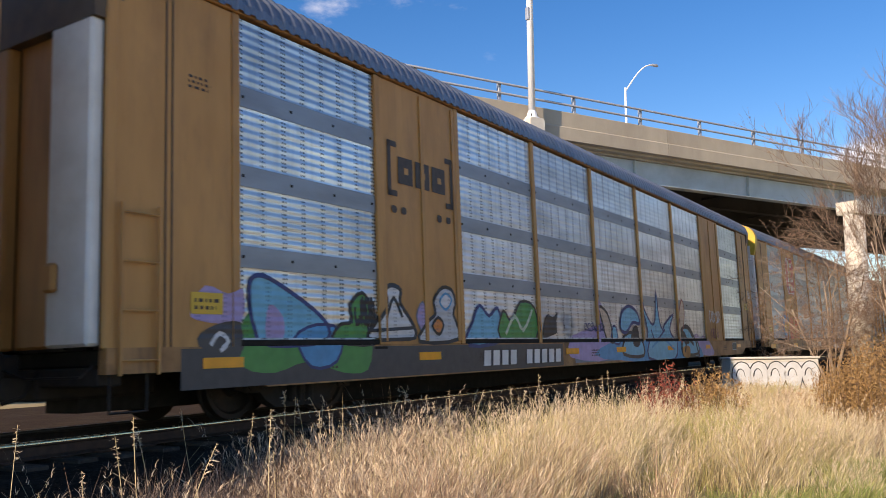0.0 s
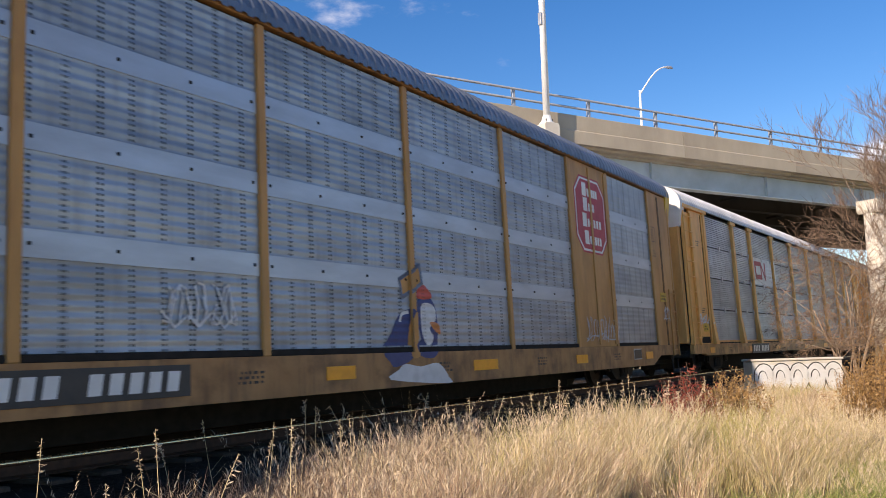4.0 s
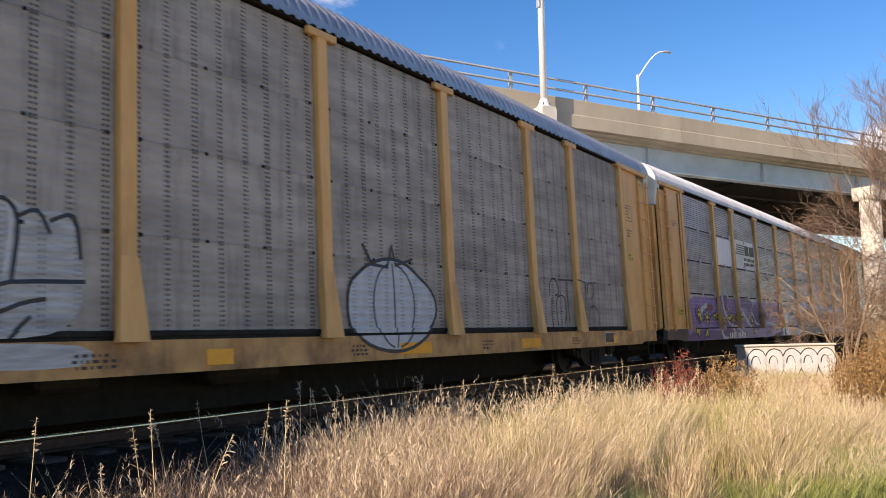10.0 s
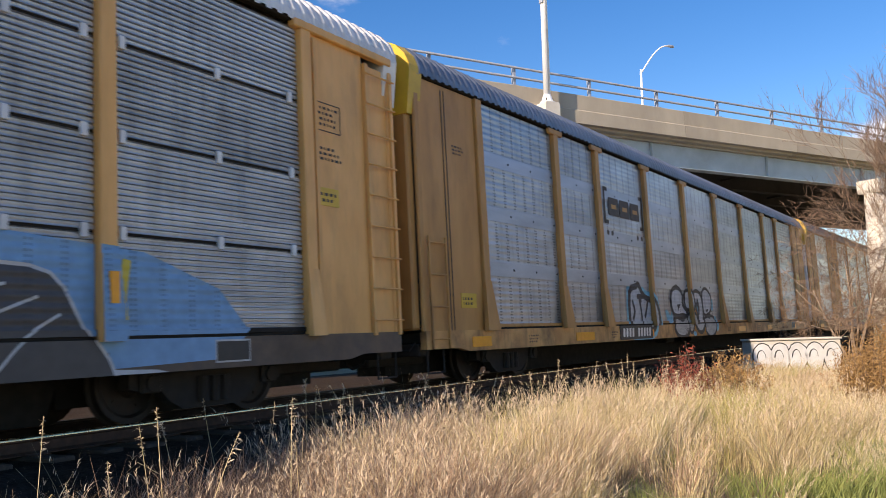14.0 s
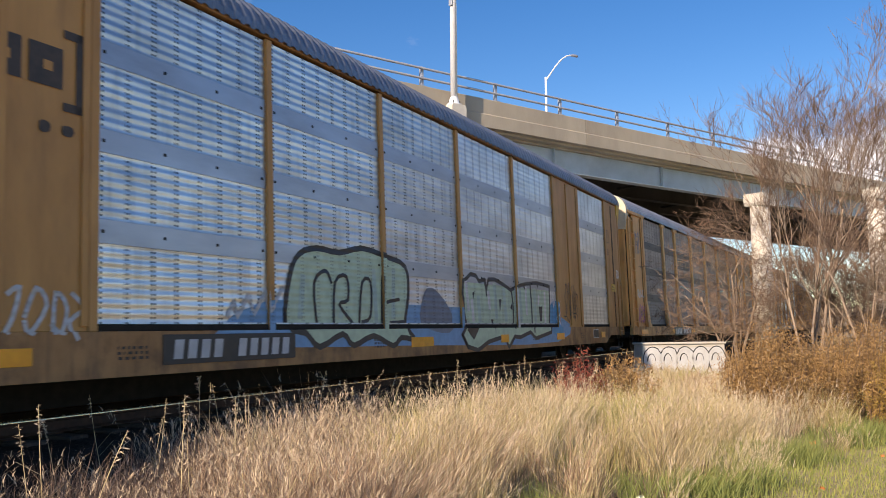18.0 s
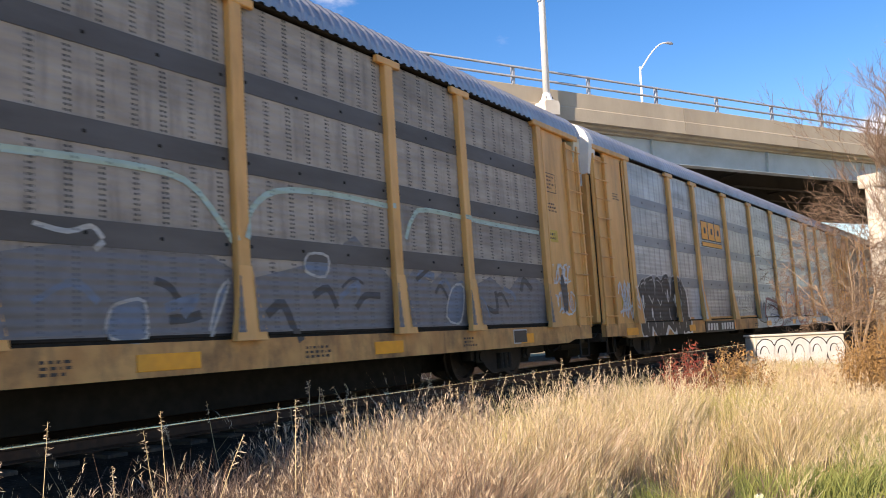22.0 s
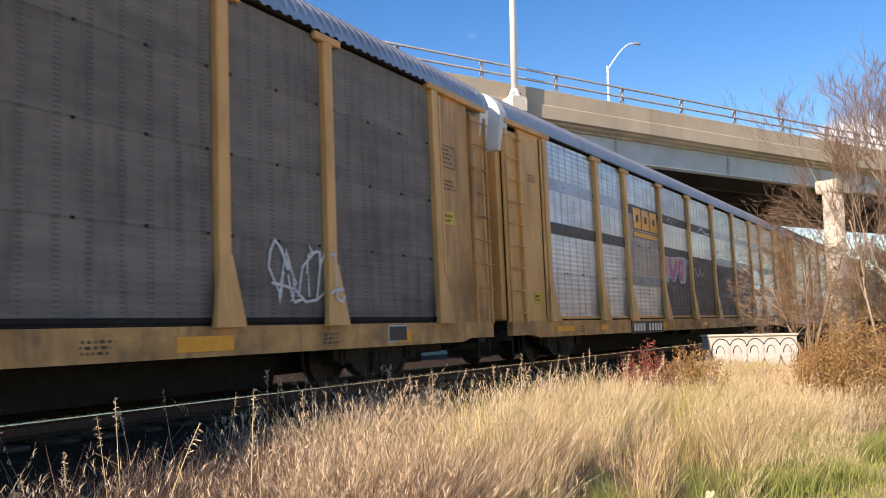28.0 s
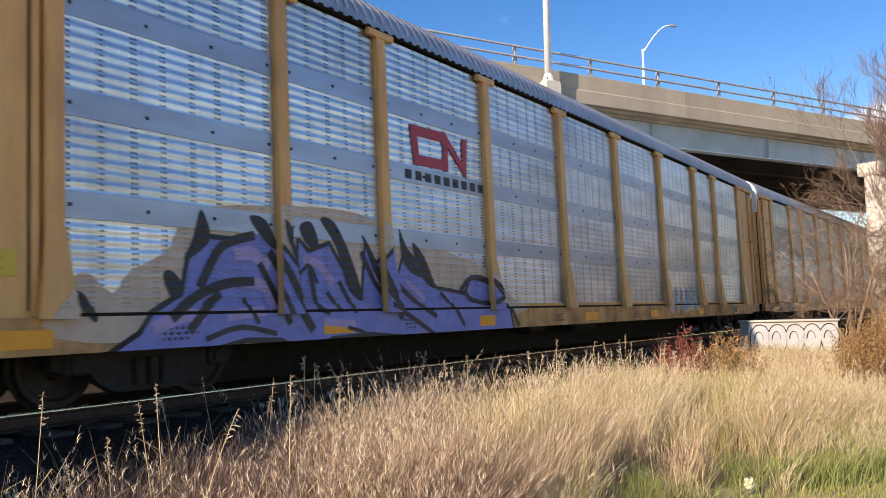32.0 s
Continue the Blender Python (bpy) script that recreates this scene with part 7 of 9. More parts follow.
    p.shape([(4.2, 1.8), (4.42, 1.94), (4.74, 1.94), (4.95, 1.71), (4.92, 1.43), (4.73, 1.29), (4.81, 1.06), (4.62, 0.86), (4.35, 0.89), (4.49, 1.22), (4.5, 1.55), (4.37, 1.73)], "g_silver", "g_black", 0.045, 3.45)
    p.shape([(3.96, 1.6), (4.2, 1.74), (4.37, 1.71), (4.47, 1.49), (4.43, 1.16), (4.27, 0.89), (3.89, 0.89), (3.94, 1.22)], "g_white", "g_black", 0.045, 3.9)
    p.shape([(4.8, 1.23), (5.01, 1.13), (4.95, 0.92), (4.8, 0.75), (4.66, 0.76), (4.76, 0.96)], "g_white", "g_black", 0.045, 4.35)
    p.brush([(2.08, 1.39), (2.3, 1.41), (2.56, 1.31), (2.55, 1.24), (2.18, 1.2)], 0.045, "g_black", 6)
    p.brush([(2.18, 1.18), (2.42, 1.06), (2.56, 0.9)], 0.045, "g_black", 6)
    p.brush([(2.67, 1.47), (2.8, 1.47)], 0.045, "g_black", 6)
    p.brush([(2.55, 1.23), (2.51, 1.09)], 0.045, "g_black", 6)
    p.brush([(4.33, 1.65), (4.24, 1.48)], 0.045, "g_black", 6)
    p.brush([(4.26, 1.66), (4.19, 1.51)], 0.045, "g_black", 6)
    p.brush([(4.09, 1.44), (4.11, 1.35), (4.41, 1.35)], 0.045, "g_black", 6)
    p.brush([(4.09, 1.35), (4.07, 1.16)], 0.045, "g_black", 6)
    p.brush([(4.74, 1.7), (4.63, 1.23), (4.53, 0.96)], 0.045, "g_black", 6)
    p.brush([(4.78, 1.63), (4.88, 1.57)], 0.045, "g_black", 6)
    for x, w in ((3.05, 0.30), (3.6, 0.16), (4.45, 0.14)):
        p.fan(p.blob(x, 0.78, w, 0.11, random.Random(int(x * 10)), 0.15), "g_white", 0)
        p.fan(p.blob(x + 0.05, 0.80, w * 0.7, 0.07, random.Random(int(x * 10) + 3), 0.15), "g_soot", 0.6)
    p.shape([(7.13, 1.1), (7.12, 1.58), (7.3, 1.82), (7.71, 1.87), (8.09, 1.96), (8.47, 1.85), (8.7, 1.59), (8.24, 1.4), (8.44, 1.08), (8.02, 1.14), (7.65, 1.08)], "g_silver", "g_black", 0.05, 1)
    p.brush([(7.48, 1.76), (7.32, 1.51), (7.59, 1.26), (7.82, 1.44)], 0.04, "g_black", 3)
    p.brush([(8, 1.79), (7.76, 1.65), (8.05, 1.49), (7.81, 1.27)], 0.04, "g_black", 3)
    p.shape([(9.28, 2.03), (9.41, 2.11), (9.65, 2.15), (9.78, 1.96), (9.71, 0.94), (9.17, 0.94)], "g_worn", None, 0, 0.5)
    p.shape([(9.86, 1.97), (10.08, 2.16), (10.31, 2.14), (10.47, 2.1), (10.73, 2.16), (10.99, 2.01), (11.34, 2.13), (11.57, 2.14), (11.79, 2.05), (12.15, 2.03), (12.29, 1.6), (12.22, 1.1), (11.64, 0.91), (9.79, 0.93)], "g_worn", None, 0, 0.5)
    p.shape([(8.66, 0.95), (8.71, 1.21), (8.92, 1.26), (9.22, 1.15), (9.38, 0.94)], "g_worn", None, 0, 0.5)
    p.brush([(9.17, 0.94), (9.15, 1.28), (9.18, 1.75), (9.27, 2.01), (9.47, 2.13), (9.65, 2.1), (9.74, 1.94), (9.75, 1.67)], 0.04, "g_black", 2)
    p.brush([(9.39, 1.92), (9.58, 1.97), (9.66, 1.86), (9.46, 1.76), (9.39, 1.9)], 0.04, "g_black", 2)
    p.brush([(9.9, 1.97), (10.08, 2.18), (10.23, 2.09), (10.27, 1.79), (10.29, 1.72), (10.96, 1.77), (11.22, 1.88), (11.28, 2.04)], 0.04, "g_black", 2)
    p.brush([(10.39, 1.95), (10.58, 2.11), (10.77, 2.14), (10.92, 1.97), (10.95, 1.51), (10.93, 1)], 0.04, "g_black", 2)
    p.brush([(11.05, 1.98), (11.24, 2.08), (11.36, 1.94), (11.26, 1.52)], 0.04, "g_black", 2)
    p.brush([(11.37, 2.05), (11.52, 2.13), (11.66, 1.95), (11.61, 1.42)], 0.04, "g_black", 2)
    p.brush([(11.66, 1.98), (11.84, 2.05), (11.96, 1.86)], 0.04, "g_black", 2)
    p.brush([(11.97, 1.97), (12.2, 2.03), (12.27, 1.65)], 0.04, "g_black", 2)
    p.brush([(11.16, 1.46), (11.34, 1.31), (11.59, 1.4), (12.31, 1.43)], 0.04, "g_black", 2)
    p.brush([(11.31, 1.05), (11.68, 1.21), (11.92, 1.26)], 0.04, "g_black", 2)
    p.brush([(9.94, 1.29), (10.04, 1.12), (10.46, 1.15)], 0.04, "g_black", 2)
    p.brush([(8.67, 0.95), (8.75, 1.21), (8.92, 1.25), (9.19, 1.15), (9.35, 1.01)], 0.04, "g_black", 2)
    p.brush([(10.35, 1.05), (10.5, 1.5), (10.77, 1.46), (10.77, 1.1)], 0.04, "g_black", 2)
    p.brush([(11.78, 1.1), (11.59, 0.92)], 0.04, "g_black", 2)
    p.brush([(9.84, 1.77), (9.94, 1.29), (9.98, 0.94)], 0.04, "g_black", 2)
    p.brush([(9.12, 0.98), (9.1, 1.32), (9.13, 1.78), (9.22, 2.05), (9.41, 2.16), (9.6, 2.14), (9.69, 1.98), (9.7, 1.71)], 0.022, "g_white", 1.4)
    p.brush([(9.85, 2.01), (10.02, 2.21), (10.17, 2.12), (10.22, 1.83), (10.23, 1.76), (10.9, 1.81), (11.15, 1.92), (11.22, 2.08)], 0.022, "g_white", 1.4)
    p.brush([(10.34, 1.98), (10.52, 2.14), (10.71, 2.18), (10.86, 2.01), (10.89, 1.55), (10.87, 1.04)], 0.022, "g_white", 1.4)
    p.brush([(10.99, 2.02), (11.18, 2.12), (11.3, 1.98), (11.2, 1.56)], 0.022, "g_white", 1.4)
    p.brush([(11.31, 2.09), (11.46, 2.17), (11.6, 1.99), (11.55, 1.46)], 0.022, "g_white", 1.4)
    p.brush([(8.63, 0.98), (8.7, 1.24), (8.87, 1.29), (9.14, 1.18), (9.3, 1.04)], 0.022, "g_white", 1.4)
    p.shape([(8.77, 0.88), (9.34, 0.88), (9.32, 0.71), (8.75, 0.72)], "g_worn", None, 0, 0.4)
    p.shape([(9.74, 0.87), (10.03, 0.87), (10.01, 0.7), (9.73, 0.7)], "g_worn", None, 0, 0.4)
    p.shape([(10.19, 0.87), (10.64, 0.86), (10.61, 0.68), (10.17, 0.69)], "g_worn", None, 0, 0.4)
    p.shape([(10.96, 0.86), (12.23, 0.84), (12.2, 0.65), (10.93, 0.68)], "g_worn", None, 0, 0.4)
    ring = [(17.2 + 1.08 * math.cos(a) * (1 + 0.06 * math.cos(3 * a)), 1.27 + 0.62 * math.sin(a) * (1.0 if math.sin(a) < 0 else 1.0 + 0.12 * abs(math.cos(2 * a)))) for a in [k * math.pi / 16 for k in range(32)]]
    p.fan(ring, "g_silver", 0.5)
    p.thick(ring + ring[:1], 0.05, "g_black", 1.5)
    for q in (-0.45, 0.05, 0.55):
        p.strip([(17.2 + q * math.cos(a), 1.30 + 0.60 * math.sin(a)) for a in [-1.4 + k * 0.28 for k in range(11)]], 0.03, "g_soot", 2)
    p.thick([(16.55, 2.12), (16.75, 1.86), (17.1, 1.84), (17.22, 2.15), (17.3, 1.88), (17.7, 1.98)], 0.045, "g_black", 2)
    p.brush([(22.47, 1.59), (22.5, 1.84), (22.66, 1.93), (22.85, 1.84), (22.88, 1.64), (22.72, 1.61)], 0.035, "g_black", 1)
    p.brush([(22.56, 0.96), (22.53, 1.28), (22.56, 1.54)], 0.035, "g_black", 1)
    p.brush([(22.81, 1.01), (22.75, 1.39), (22.88, 1.59), (23.15, 1.57), (23.21, 1.29), (23.14, 1.01)], 0.035, "g_black", 1)
    p.brush([(22.88, 1.92), (23.85, 1.94), (24.26, 1.91), (24.3, 1.63)], 0.03, "g_black", 1)
    p.brush([(23.35, 1.06), (23.32, 1.52), (23.29, 1.9)], 0.03, "g_black", 1)
    p.brush([(24.39, 1.7), (24.44, 1.89), (24.66, 1.91), (24.75, 1.72), (24.56, 1.57)], 0.03, "g_black", 1)
    p.brush([(23.95, 1.06), (24, 1.4), (24.17, 1.4), (24.24, 1.06)], 0.03, "g_black", 1)
    p.brush([(24.41, 0.99), (24.47, 1.34), (24.74, 1.42), (24.97, 1.19), (24.86, 0.92)], 0.03, "g_black", 1)
    p.scrawl(5.2, 6.7, 1.45, 1.75, "g_white", 46, 0.03, 7)
    p.scrawl(5.3, 6.3, 1.1, 1.35, "g_white", 49, 0.025, 6)
    p.strip([(0.85, 4.0), (1.25, 3.75), (1.0, 3.45), (1.5, 3.3), (0.95, 3.15), (1.6, 2.9)], 0.03, "g_black", 4)
    p.strip([(1.3, 4.2), (1.1, 3.3), (1.2, 2.6)], 0.025, "g_black", 4)
    p.scrawl(0.8, 1.75, 2.05, 2.35, "g_white", 48, 0.03, 5)
    p.rect(0.95, 1.8, 1.05, 1.4, "g_white", 0)
    stripes_logo(p, 7.4, 9.6, 2.55, 3.35, "g_soot")
    p.finish("graffiti", car, "silver bubble-letter graffiti with black outlines")
    number_bars(car, 6.0, 0.57, 2.4, 0.2, -1.580, "white", 4, "black")
    # 5
    car, sp = build_car(5, "B", "ochre", "sill_d", ["rib_dark"], "roof_white", "white", "ochre", seams=True, rib=0.062, foot=0.135, reflectors=[], label="ochre covered car carrier with grey ribbed sheets and a purple mural")
    p = Paint(sp)
    p.shape([(1.66, 0.51), (1.64, 1.71), (2.67, 1.82), (4.59, 1.84), (6.85, 1.85), (8.65, 1.78), (12.77, 1.81), (12.49, 0.63), (7.99, 0.43), (4.87, 0.45)], "g_amethyst", None, 0, -1, False)
    p.shape([(3.17, 1.19), (3.28, 1.4), (3.6, 1.61), (4.14, 1.64), (4.22, 1.49), (3.79, 1.36), (3.47, 1.24), (3.22, 1.03)], "g_purple", None, 0, 0)
    p.shape([(2.46, 1.33), (2.61, 1.53), (2.75, 1.6), (2.63, 1.38), (2.91, 1.08), (3.02, 0.92), (2.67, 1.08)], "g_purple", None, 0, 0)
    p.shape([(4.55, 1.78), (4.91, 1.93), (5.12, 1.91), (4.95, 1.7), (4.74, 1.56)], "g_purple", None, 0, 0)
    p.shape([(4.9, 1.45), (5.15, 1.49), (5.25, 1.2), (5.54, 0.99), (5.88, 0.8), (5.75, 0.44), (5.22, 0.75), (4.97, 1.08)], "g_purple", None, 0, 0)
    p.shape([(5.39, 1.83), (5.83, 1.89), (5.72, 1.61), (5.55, 1.34), (5.83, 1.21), (6.22, 1.07), (6.38, 0.86), (6.05, 0.8), (5.59, 1.07)], "g_purple", None, 0, 0)
    p.shape([(7.14, 1.87), (8.73, 1.81), (8.36, 1.4), (7.94, 1.55), (7.3, 1.61)], "g_purple", None, 0, 0)
    p.shape([(8.59, 1.36), (8.94, 1.67), (9.44, 1.58), (9.55, 1.06), (9.17, 0.79), (8.73, 0.9)], "g_purple", None, 0, 0)
    p.shape([(10.22, 1.51), (10.84, 1.75), (11.26, 1.65), (11.01, 1.25), (10.4, 1.15)], "g_purple", None, 0, 0)
    p.shape([(11.5, 1.46), (12.07, 1.68), (12.21, 1.06), (11.62, 0.76)], "g_purple", None, 0, 0)
    p.shape([(1.66, 0.51), (1.74, 0.73), (2.99, 0.85), (4.49, 0.81), (6.15, 0.79), (6.04, 0.52), (5.04, 0.51), (4.71, 0.45), (3.46, 0.56)], "g_purple", None, 0, -0.5)
    p.shape([(3.69, 1.58), (4.21, 1.6), (4.14, 1.43), (3.79, 1.39)], "g_maroon", None, 0, 0.6)
    p.shape([(2.99, 0.87), (3.22, 1.08), (3.79, 1.11), (4.27, 0.96), (4.49, 0.81), (3.78, 0.85)], "g_mauve", None, 0, 0.3)
    p.shape([(3.99, 1.19), (4.43, 1.32), (4.69, 1.08), (4.49, 0.9), (4.13, 1.02)], "g_mauve", None, 0, 0.5)
    p.brush([(5.25, 1.91), (5.37, 1.47), (5.96, 1), (6.17, 0.79)], 0.16, "g_silver", 1)
    p.brush([(2.94, 1.31), (3.23, 1.48), (3.63, 1.59)], 0.14, "g_silver", 1)
    p.brush([(6.88, 2.02), (6.98, 1.67), (7.54, 1.38), (8.33, 0.94)], 0.13, "g_silver", 1)
    p.brush([(3.41, 1.3), (3.66, 1.37), (3.63, 1.25), (3.44, 1.22)], 0.035, "g_silver", 1)
    p.brush([(4.8, 0.77), (5.04, 0.57), (5.39, 0.55)], 0.15, "g_silver", 1)
    p.brush([(8.04, 1.07), (8.62, 1.4), (9.04, 1.06), (9.51, 0.97)], 0.06, "g_silver", 1)
    p.brush([(6.16, 1), (6.79, 0.85), (7.25, 0.69)], 0.1, "g_silver", 1)
    p.brush([(3.79, 1.08), (3.92, 1.25), (4.21, 1.31)], 0.04, "g_black", 1)
    p.brush([(10.2, 0.97), (10.95, 1.06), (11.97, 0.95)], 0.07, "g_silver", 1)
    p.berries([(2.88, 1.39), (2.85, 1.28), (3.08, 1.12), (3.02, 1.24), (3.53, 1.11), (3.62, 1.19), (4.35, 1.23), (4.52, 1.29), (4.81, 1.26), (4.85, 1.06), (5.31, 1.07), (5.14, 1.14)], 0.075, ["g_black", "g_yellow"], 5)
    p.berries([(5.84, 1.48), (5.78, 1.24), (5.97, 1.21), (6.22, 1.21), (6.38, 1.13), (6.7, 1.18), (6.82, 1.35), (7.29, 1.3), (7.43, 1.21), (8.46, 1.23), (8.56, 1.05), (8.5, 0.82), (9.91, 1.24), (2.47, 0.89), (2.54, 0.81), (3.28, 0.73)], 0.075, ["g_black", "g_yellow"], 5)
    p.shape([(12.68, 1.64), (13.09, 1.69), (13.06, 1.4), (13.05, 0.87), (13.11, 0.56), (12.66, 0.57)], "g_white", None, 0, 0.4, False)
    p.shape([(13.1, 0.56), (13.07, 0.87), (13.07, 1.33), (13.13, 1.61), (13.44, 1.72), (13.77, 1.67), (13.97, 1.46), (14.01, 1.18), (13.96, 0.85), (13.92, 0.55)], "g_white", "g_black", 0.09, 1)
    p.shape([(13.05, 1.41), (13.39, 1.43), (13.09, 1.18)], "g_black", None, 0, 3, False)
    p.brush([(13.06, 1.18), (13.05, 0.87), (13.12, 0.57)], 0.09, "g_black", 3)
    p.shape([(12.67, 1.86), (12.75, 1.66), (12.67, 1.27), (12.6, 0.89), (12.72, 0.69), (12.63, 0.58), (12.3, 0.58), (12.2, 1.35)], "g_purple", None, 0, 0.6)
    p.shape([(13.9, 1.33), (14.08, 1.38), (14.13, 1.32), (14, 1.26)], "g_cyan", None, 0, 3.5)
    p.shape([(14.73, 0.53), (14.82, 1.18), (15.84, 1.86), (18.36, 1.89), (24.24, 1.75), (25.22, 0.64), (18.26, 0.72), (15.96, 0.52)], "g_skyblue", None, 0, -1)
    p.shape([(14.89, 1.48), (15.12, 1.51), (15.45, 1.41), (16, 1.38), (16.41, 1.47), (16.96, 1.69), (17.56, 1.7), (18.09, 1.6), (18.44, 1.2), (18.63, 0.88), (20.85, 0.65), (24.32, 0.55), (24, 0.31), (18.51, 0.39), (16.57, 0.49), (15.33, 0.56), (16.27, 0.78), (15.78, 1.04), (15.36, 1.25), (14.99, 1.36)], "g_soot", "g_silver", 0.045, 0.2)
    p.brush([(16.8, 0.77), (17.04, 1.05), (17.53, 1.35), (18.04, 1.36), (18.18, 1.08)], 0.028, "g_silver", 2)
    p.brush([(17.03, 0.89), (17.4, 1.2), (17.88, 1.24)], 0.028, "g_silver", 2)
    p.brush([(17.14, 0.79), (17.63, 1.05), (18.14, 0.88), (18.48, 0.78)], 0.028, "g_silver", 2)
    p.brush([(15.99, 1.04), (16.4, 1.26), (16.96, 1.62), (17.37, 1.67)], 0.028, "g_silver", 2)
    p.brush([(15.8, 1.04), (16.29, 1.19), (16.78, 1.48)], 0.028, "g_silver", 2)
    p.brush([(17.25, 0.83), (17.5, 0.93), (17.88, 0.9)], 0.028, "g_silver", 2)
    p.brush([(19.16, 1.04), (19.37, 0.69), (19.6, 0.58)], 0.028, "g_silver", 2)
    p.shape([(19.15, 0.6), (19.32, 1.04), (19.85, 1.39), (20.45, 1.7), (20.82, 1.69), (20.41, 1.4), (20.8, 1.5), (21.36, 1.55), (21.51, 1.17), (21.8, 1.42), (22.49, 1.56), (23.2, 1.5), (23.53, 1.01), (23.83, 0.56), (23.61, 0.33)], "g_soot", "g_silver", 0.035, 0.8)
    p.shape([(18.84, 1.61), (19.1, 1.68), (19.21, 1.48), (18.99, 1.11), (18.81, 1.16)], "g_soot", "g_silver", 0.03, 1)
    p.brush([(19.46, 0.78), (19.82, 1.12), (20.38, 1.4)], 0.028, "g_silver", 3)
    p.brush([(19.78, 0.68), (20.07, 1.03), (20.64, 1.26)], 0.028, "g_silver", 3)
    p.brush([(20.67, 0.75), (20.63, 1.17), (21.18, 1.39), (21.38, 1.12), (20.99, 0.88)], 0.028, "g_silver", 3)
    p.brush([(20.88, 0.88), (20.87, 1.1), (21.11, 1.22)], 0.028, "g_silver", 3)
    p.brush([(21.77, 0.72), (22.05, 1.17), (22.77, 1.39)], 0.028, "g_silver", 3)
    p.brush([(22.08, 0.61), (22.48, 1.02), (23.07, 1.28)], 0.028, "g_silver", 3)
    p.brush([(22.65, 0.6), (22.94, 0.91), (23.29, 1.12)], 0.028, "g_silver", 3)
    p.brush([(18.9, 1.5), (18.87, 1.1)], 0.1, "g_yellow", 6)
    p.brush([(21.89, 1.58), (21.82, 1.09)], 0.1, "g_yellow", 6)
    p.brush([(24, 1.63), (23.92, 1.09)], 0.1, "g_yellow", 6)
    p.rect(4.95, 6.75, 2.92, 3.80, "galv_pole", 0)
    p.rect(7.05, 9.75, 2.92, 3.90, "white", 0)
    stripes_logo(p, 7.15, 9.6, 3.05, 3.80, "g_black")
    p.rect(13.93, 14.7, 0.55, 0.86, "ochre", 3)
    p.brush([(14.2, 0.68), (14.3, 0.64), (14.45, 0.72)], 0.03, "g_black", 4)
    p.finish("sign_and_graffiti", car, "purple mural with yellow dots, white sign with black striped emblem")
    for x in (18.73, 21.74, 23.77):
        bar("post_reflector", x - 0.04, x + 0.06, SIDE - 0.15, SIDE - 0.09, 1.09, 1.53, M["reflector"], car, 0.002)
    number_bars(car, 5.5, 0.56, 1.9, 0.18, -1.580, "white", 5, None)
    # 6
    car, sp = build_car(6, "B", "brown", "sill_o", ["galv_blue"], "roof_blue", "yellow", "brown", rib=0.105, band="band_blue", foot=0.20, plain_ends=True, label="brown-yellow covered car carrier with blue-silver sheets and blue-black graffiti")
    p = Paint(sp)
    p.shape([(8.35, 1.68), (8.78, 1.83), (8.93, 1.9), (9.06, 1.77), (9.2, 1.64), (9.42, 1.55), (9.69, 1.51), (9.84, 1.35), (9.85, 1.03), (9.72, 0.76), (9.2, 0.7), (8.37, 0.7)], "g_cyan", "g_cyan", 0.34, -1)
    p.shape([(8.35, 1.65), (8.78, 1.81), (8.93, 1.87), (9.06, 1.76), (9.2, 1.63), (9.42, 1.54), (9.69, 1.49), (9.82, 1.32), (9.83, 1.03), (9.7, 0.79), (9.2, 0.73), (8.37, 0.72)], "g_silver", "g_black", 0.15, 0.2)
    p.brush([(8.83, 1.57), (9.26, 1.58)], 0.12, "g_black", 3)
    p.brush([(8.92, 1.46), (9.04, 1.48)], 0.1, "g_black", 3)
    p.brush([(9.48, 1.47), (9.31, 1.18), (9.24, 1.1)], 0.1, "g_black", 3)
    p.brush([(8.96, 1.42), (9.03, 1.13), (8.98, 0.81)], 0.1, "g_black", 3)
    p.brush([(8.49, 1.45), (8.59, 1.22), (8.47, 1.03)], 0.1, "g_black", 3)
    p.shape([(10.73, 1.23), (10.88, 1.25), (11.08, 1.11), (11.2, 1.21), (11.23, 0.96), (10.88, 0.93)], "g_cyan", None, 0, -1)
    p.shape([(14.71, 1.58), (14.87, 1.59), (14.88, 1.34), (14.74, 1.25)], "g_cyan", None, 0, -1)
    p.shape([(12.66, 0.65), (12.87, 0.67), (12.95, 0.58), (12.76, 0.55)], "g_cyan", None, 0, 0.1)
    p.shape([(14.87, 1.05), (15.08, 1.07), (15.1, 0.71), (14.87, 0.68)], "g_cyan", None, 0, -1)
    p.shape([(11.19, 0.77), (11.36, 1.02), (11.62, 1.08), (11.93, 1), (12.37, 1.1), (12.46, 0.88), (12.25, 0.61), (11.87, 0.53), (11.43, 0.58)], "g_worn", "g_black", 0.12, 0.2)
    p.shape([(11.2, 1.39), (11.25, 1.7), (11.55, 1.86), (11.91, 1.83), (12.14, 1.66), (12.09, 1.42), (12.37, 1.26), (12.44, 1.1), (12.08, 1.12), (11.71, 1.1), (11.36, 1.15)], "g_silver", "g_black", 0.12, 0.9)
    p.shape([(11.65, 1.41), (11.92, 1.42), (11.71, 1.23)], "g_black", None, 0, 2.5, False)
    p.shape([(11.75, 1.12), (12.08, 1.12), (12.02, 0.98), (11.79, 0.99)], "g_black", None, 0, 2.5)
    p.shape([(12.3, 1.63), (12.39, 1.78), (12.71, 1.8), (12.8, 1.59), (12.71, 1.31), (12.43, 1.28), (12.3, 1.43)], "g_silver", "g_black", 0.1, 1.6)
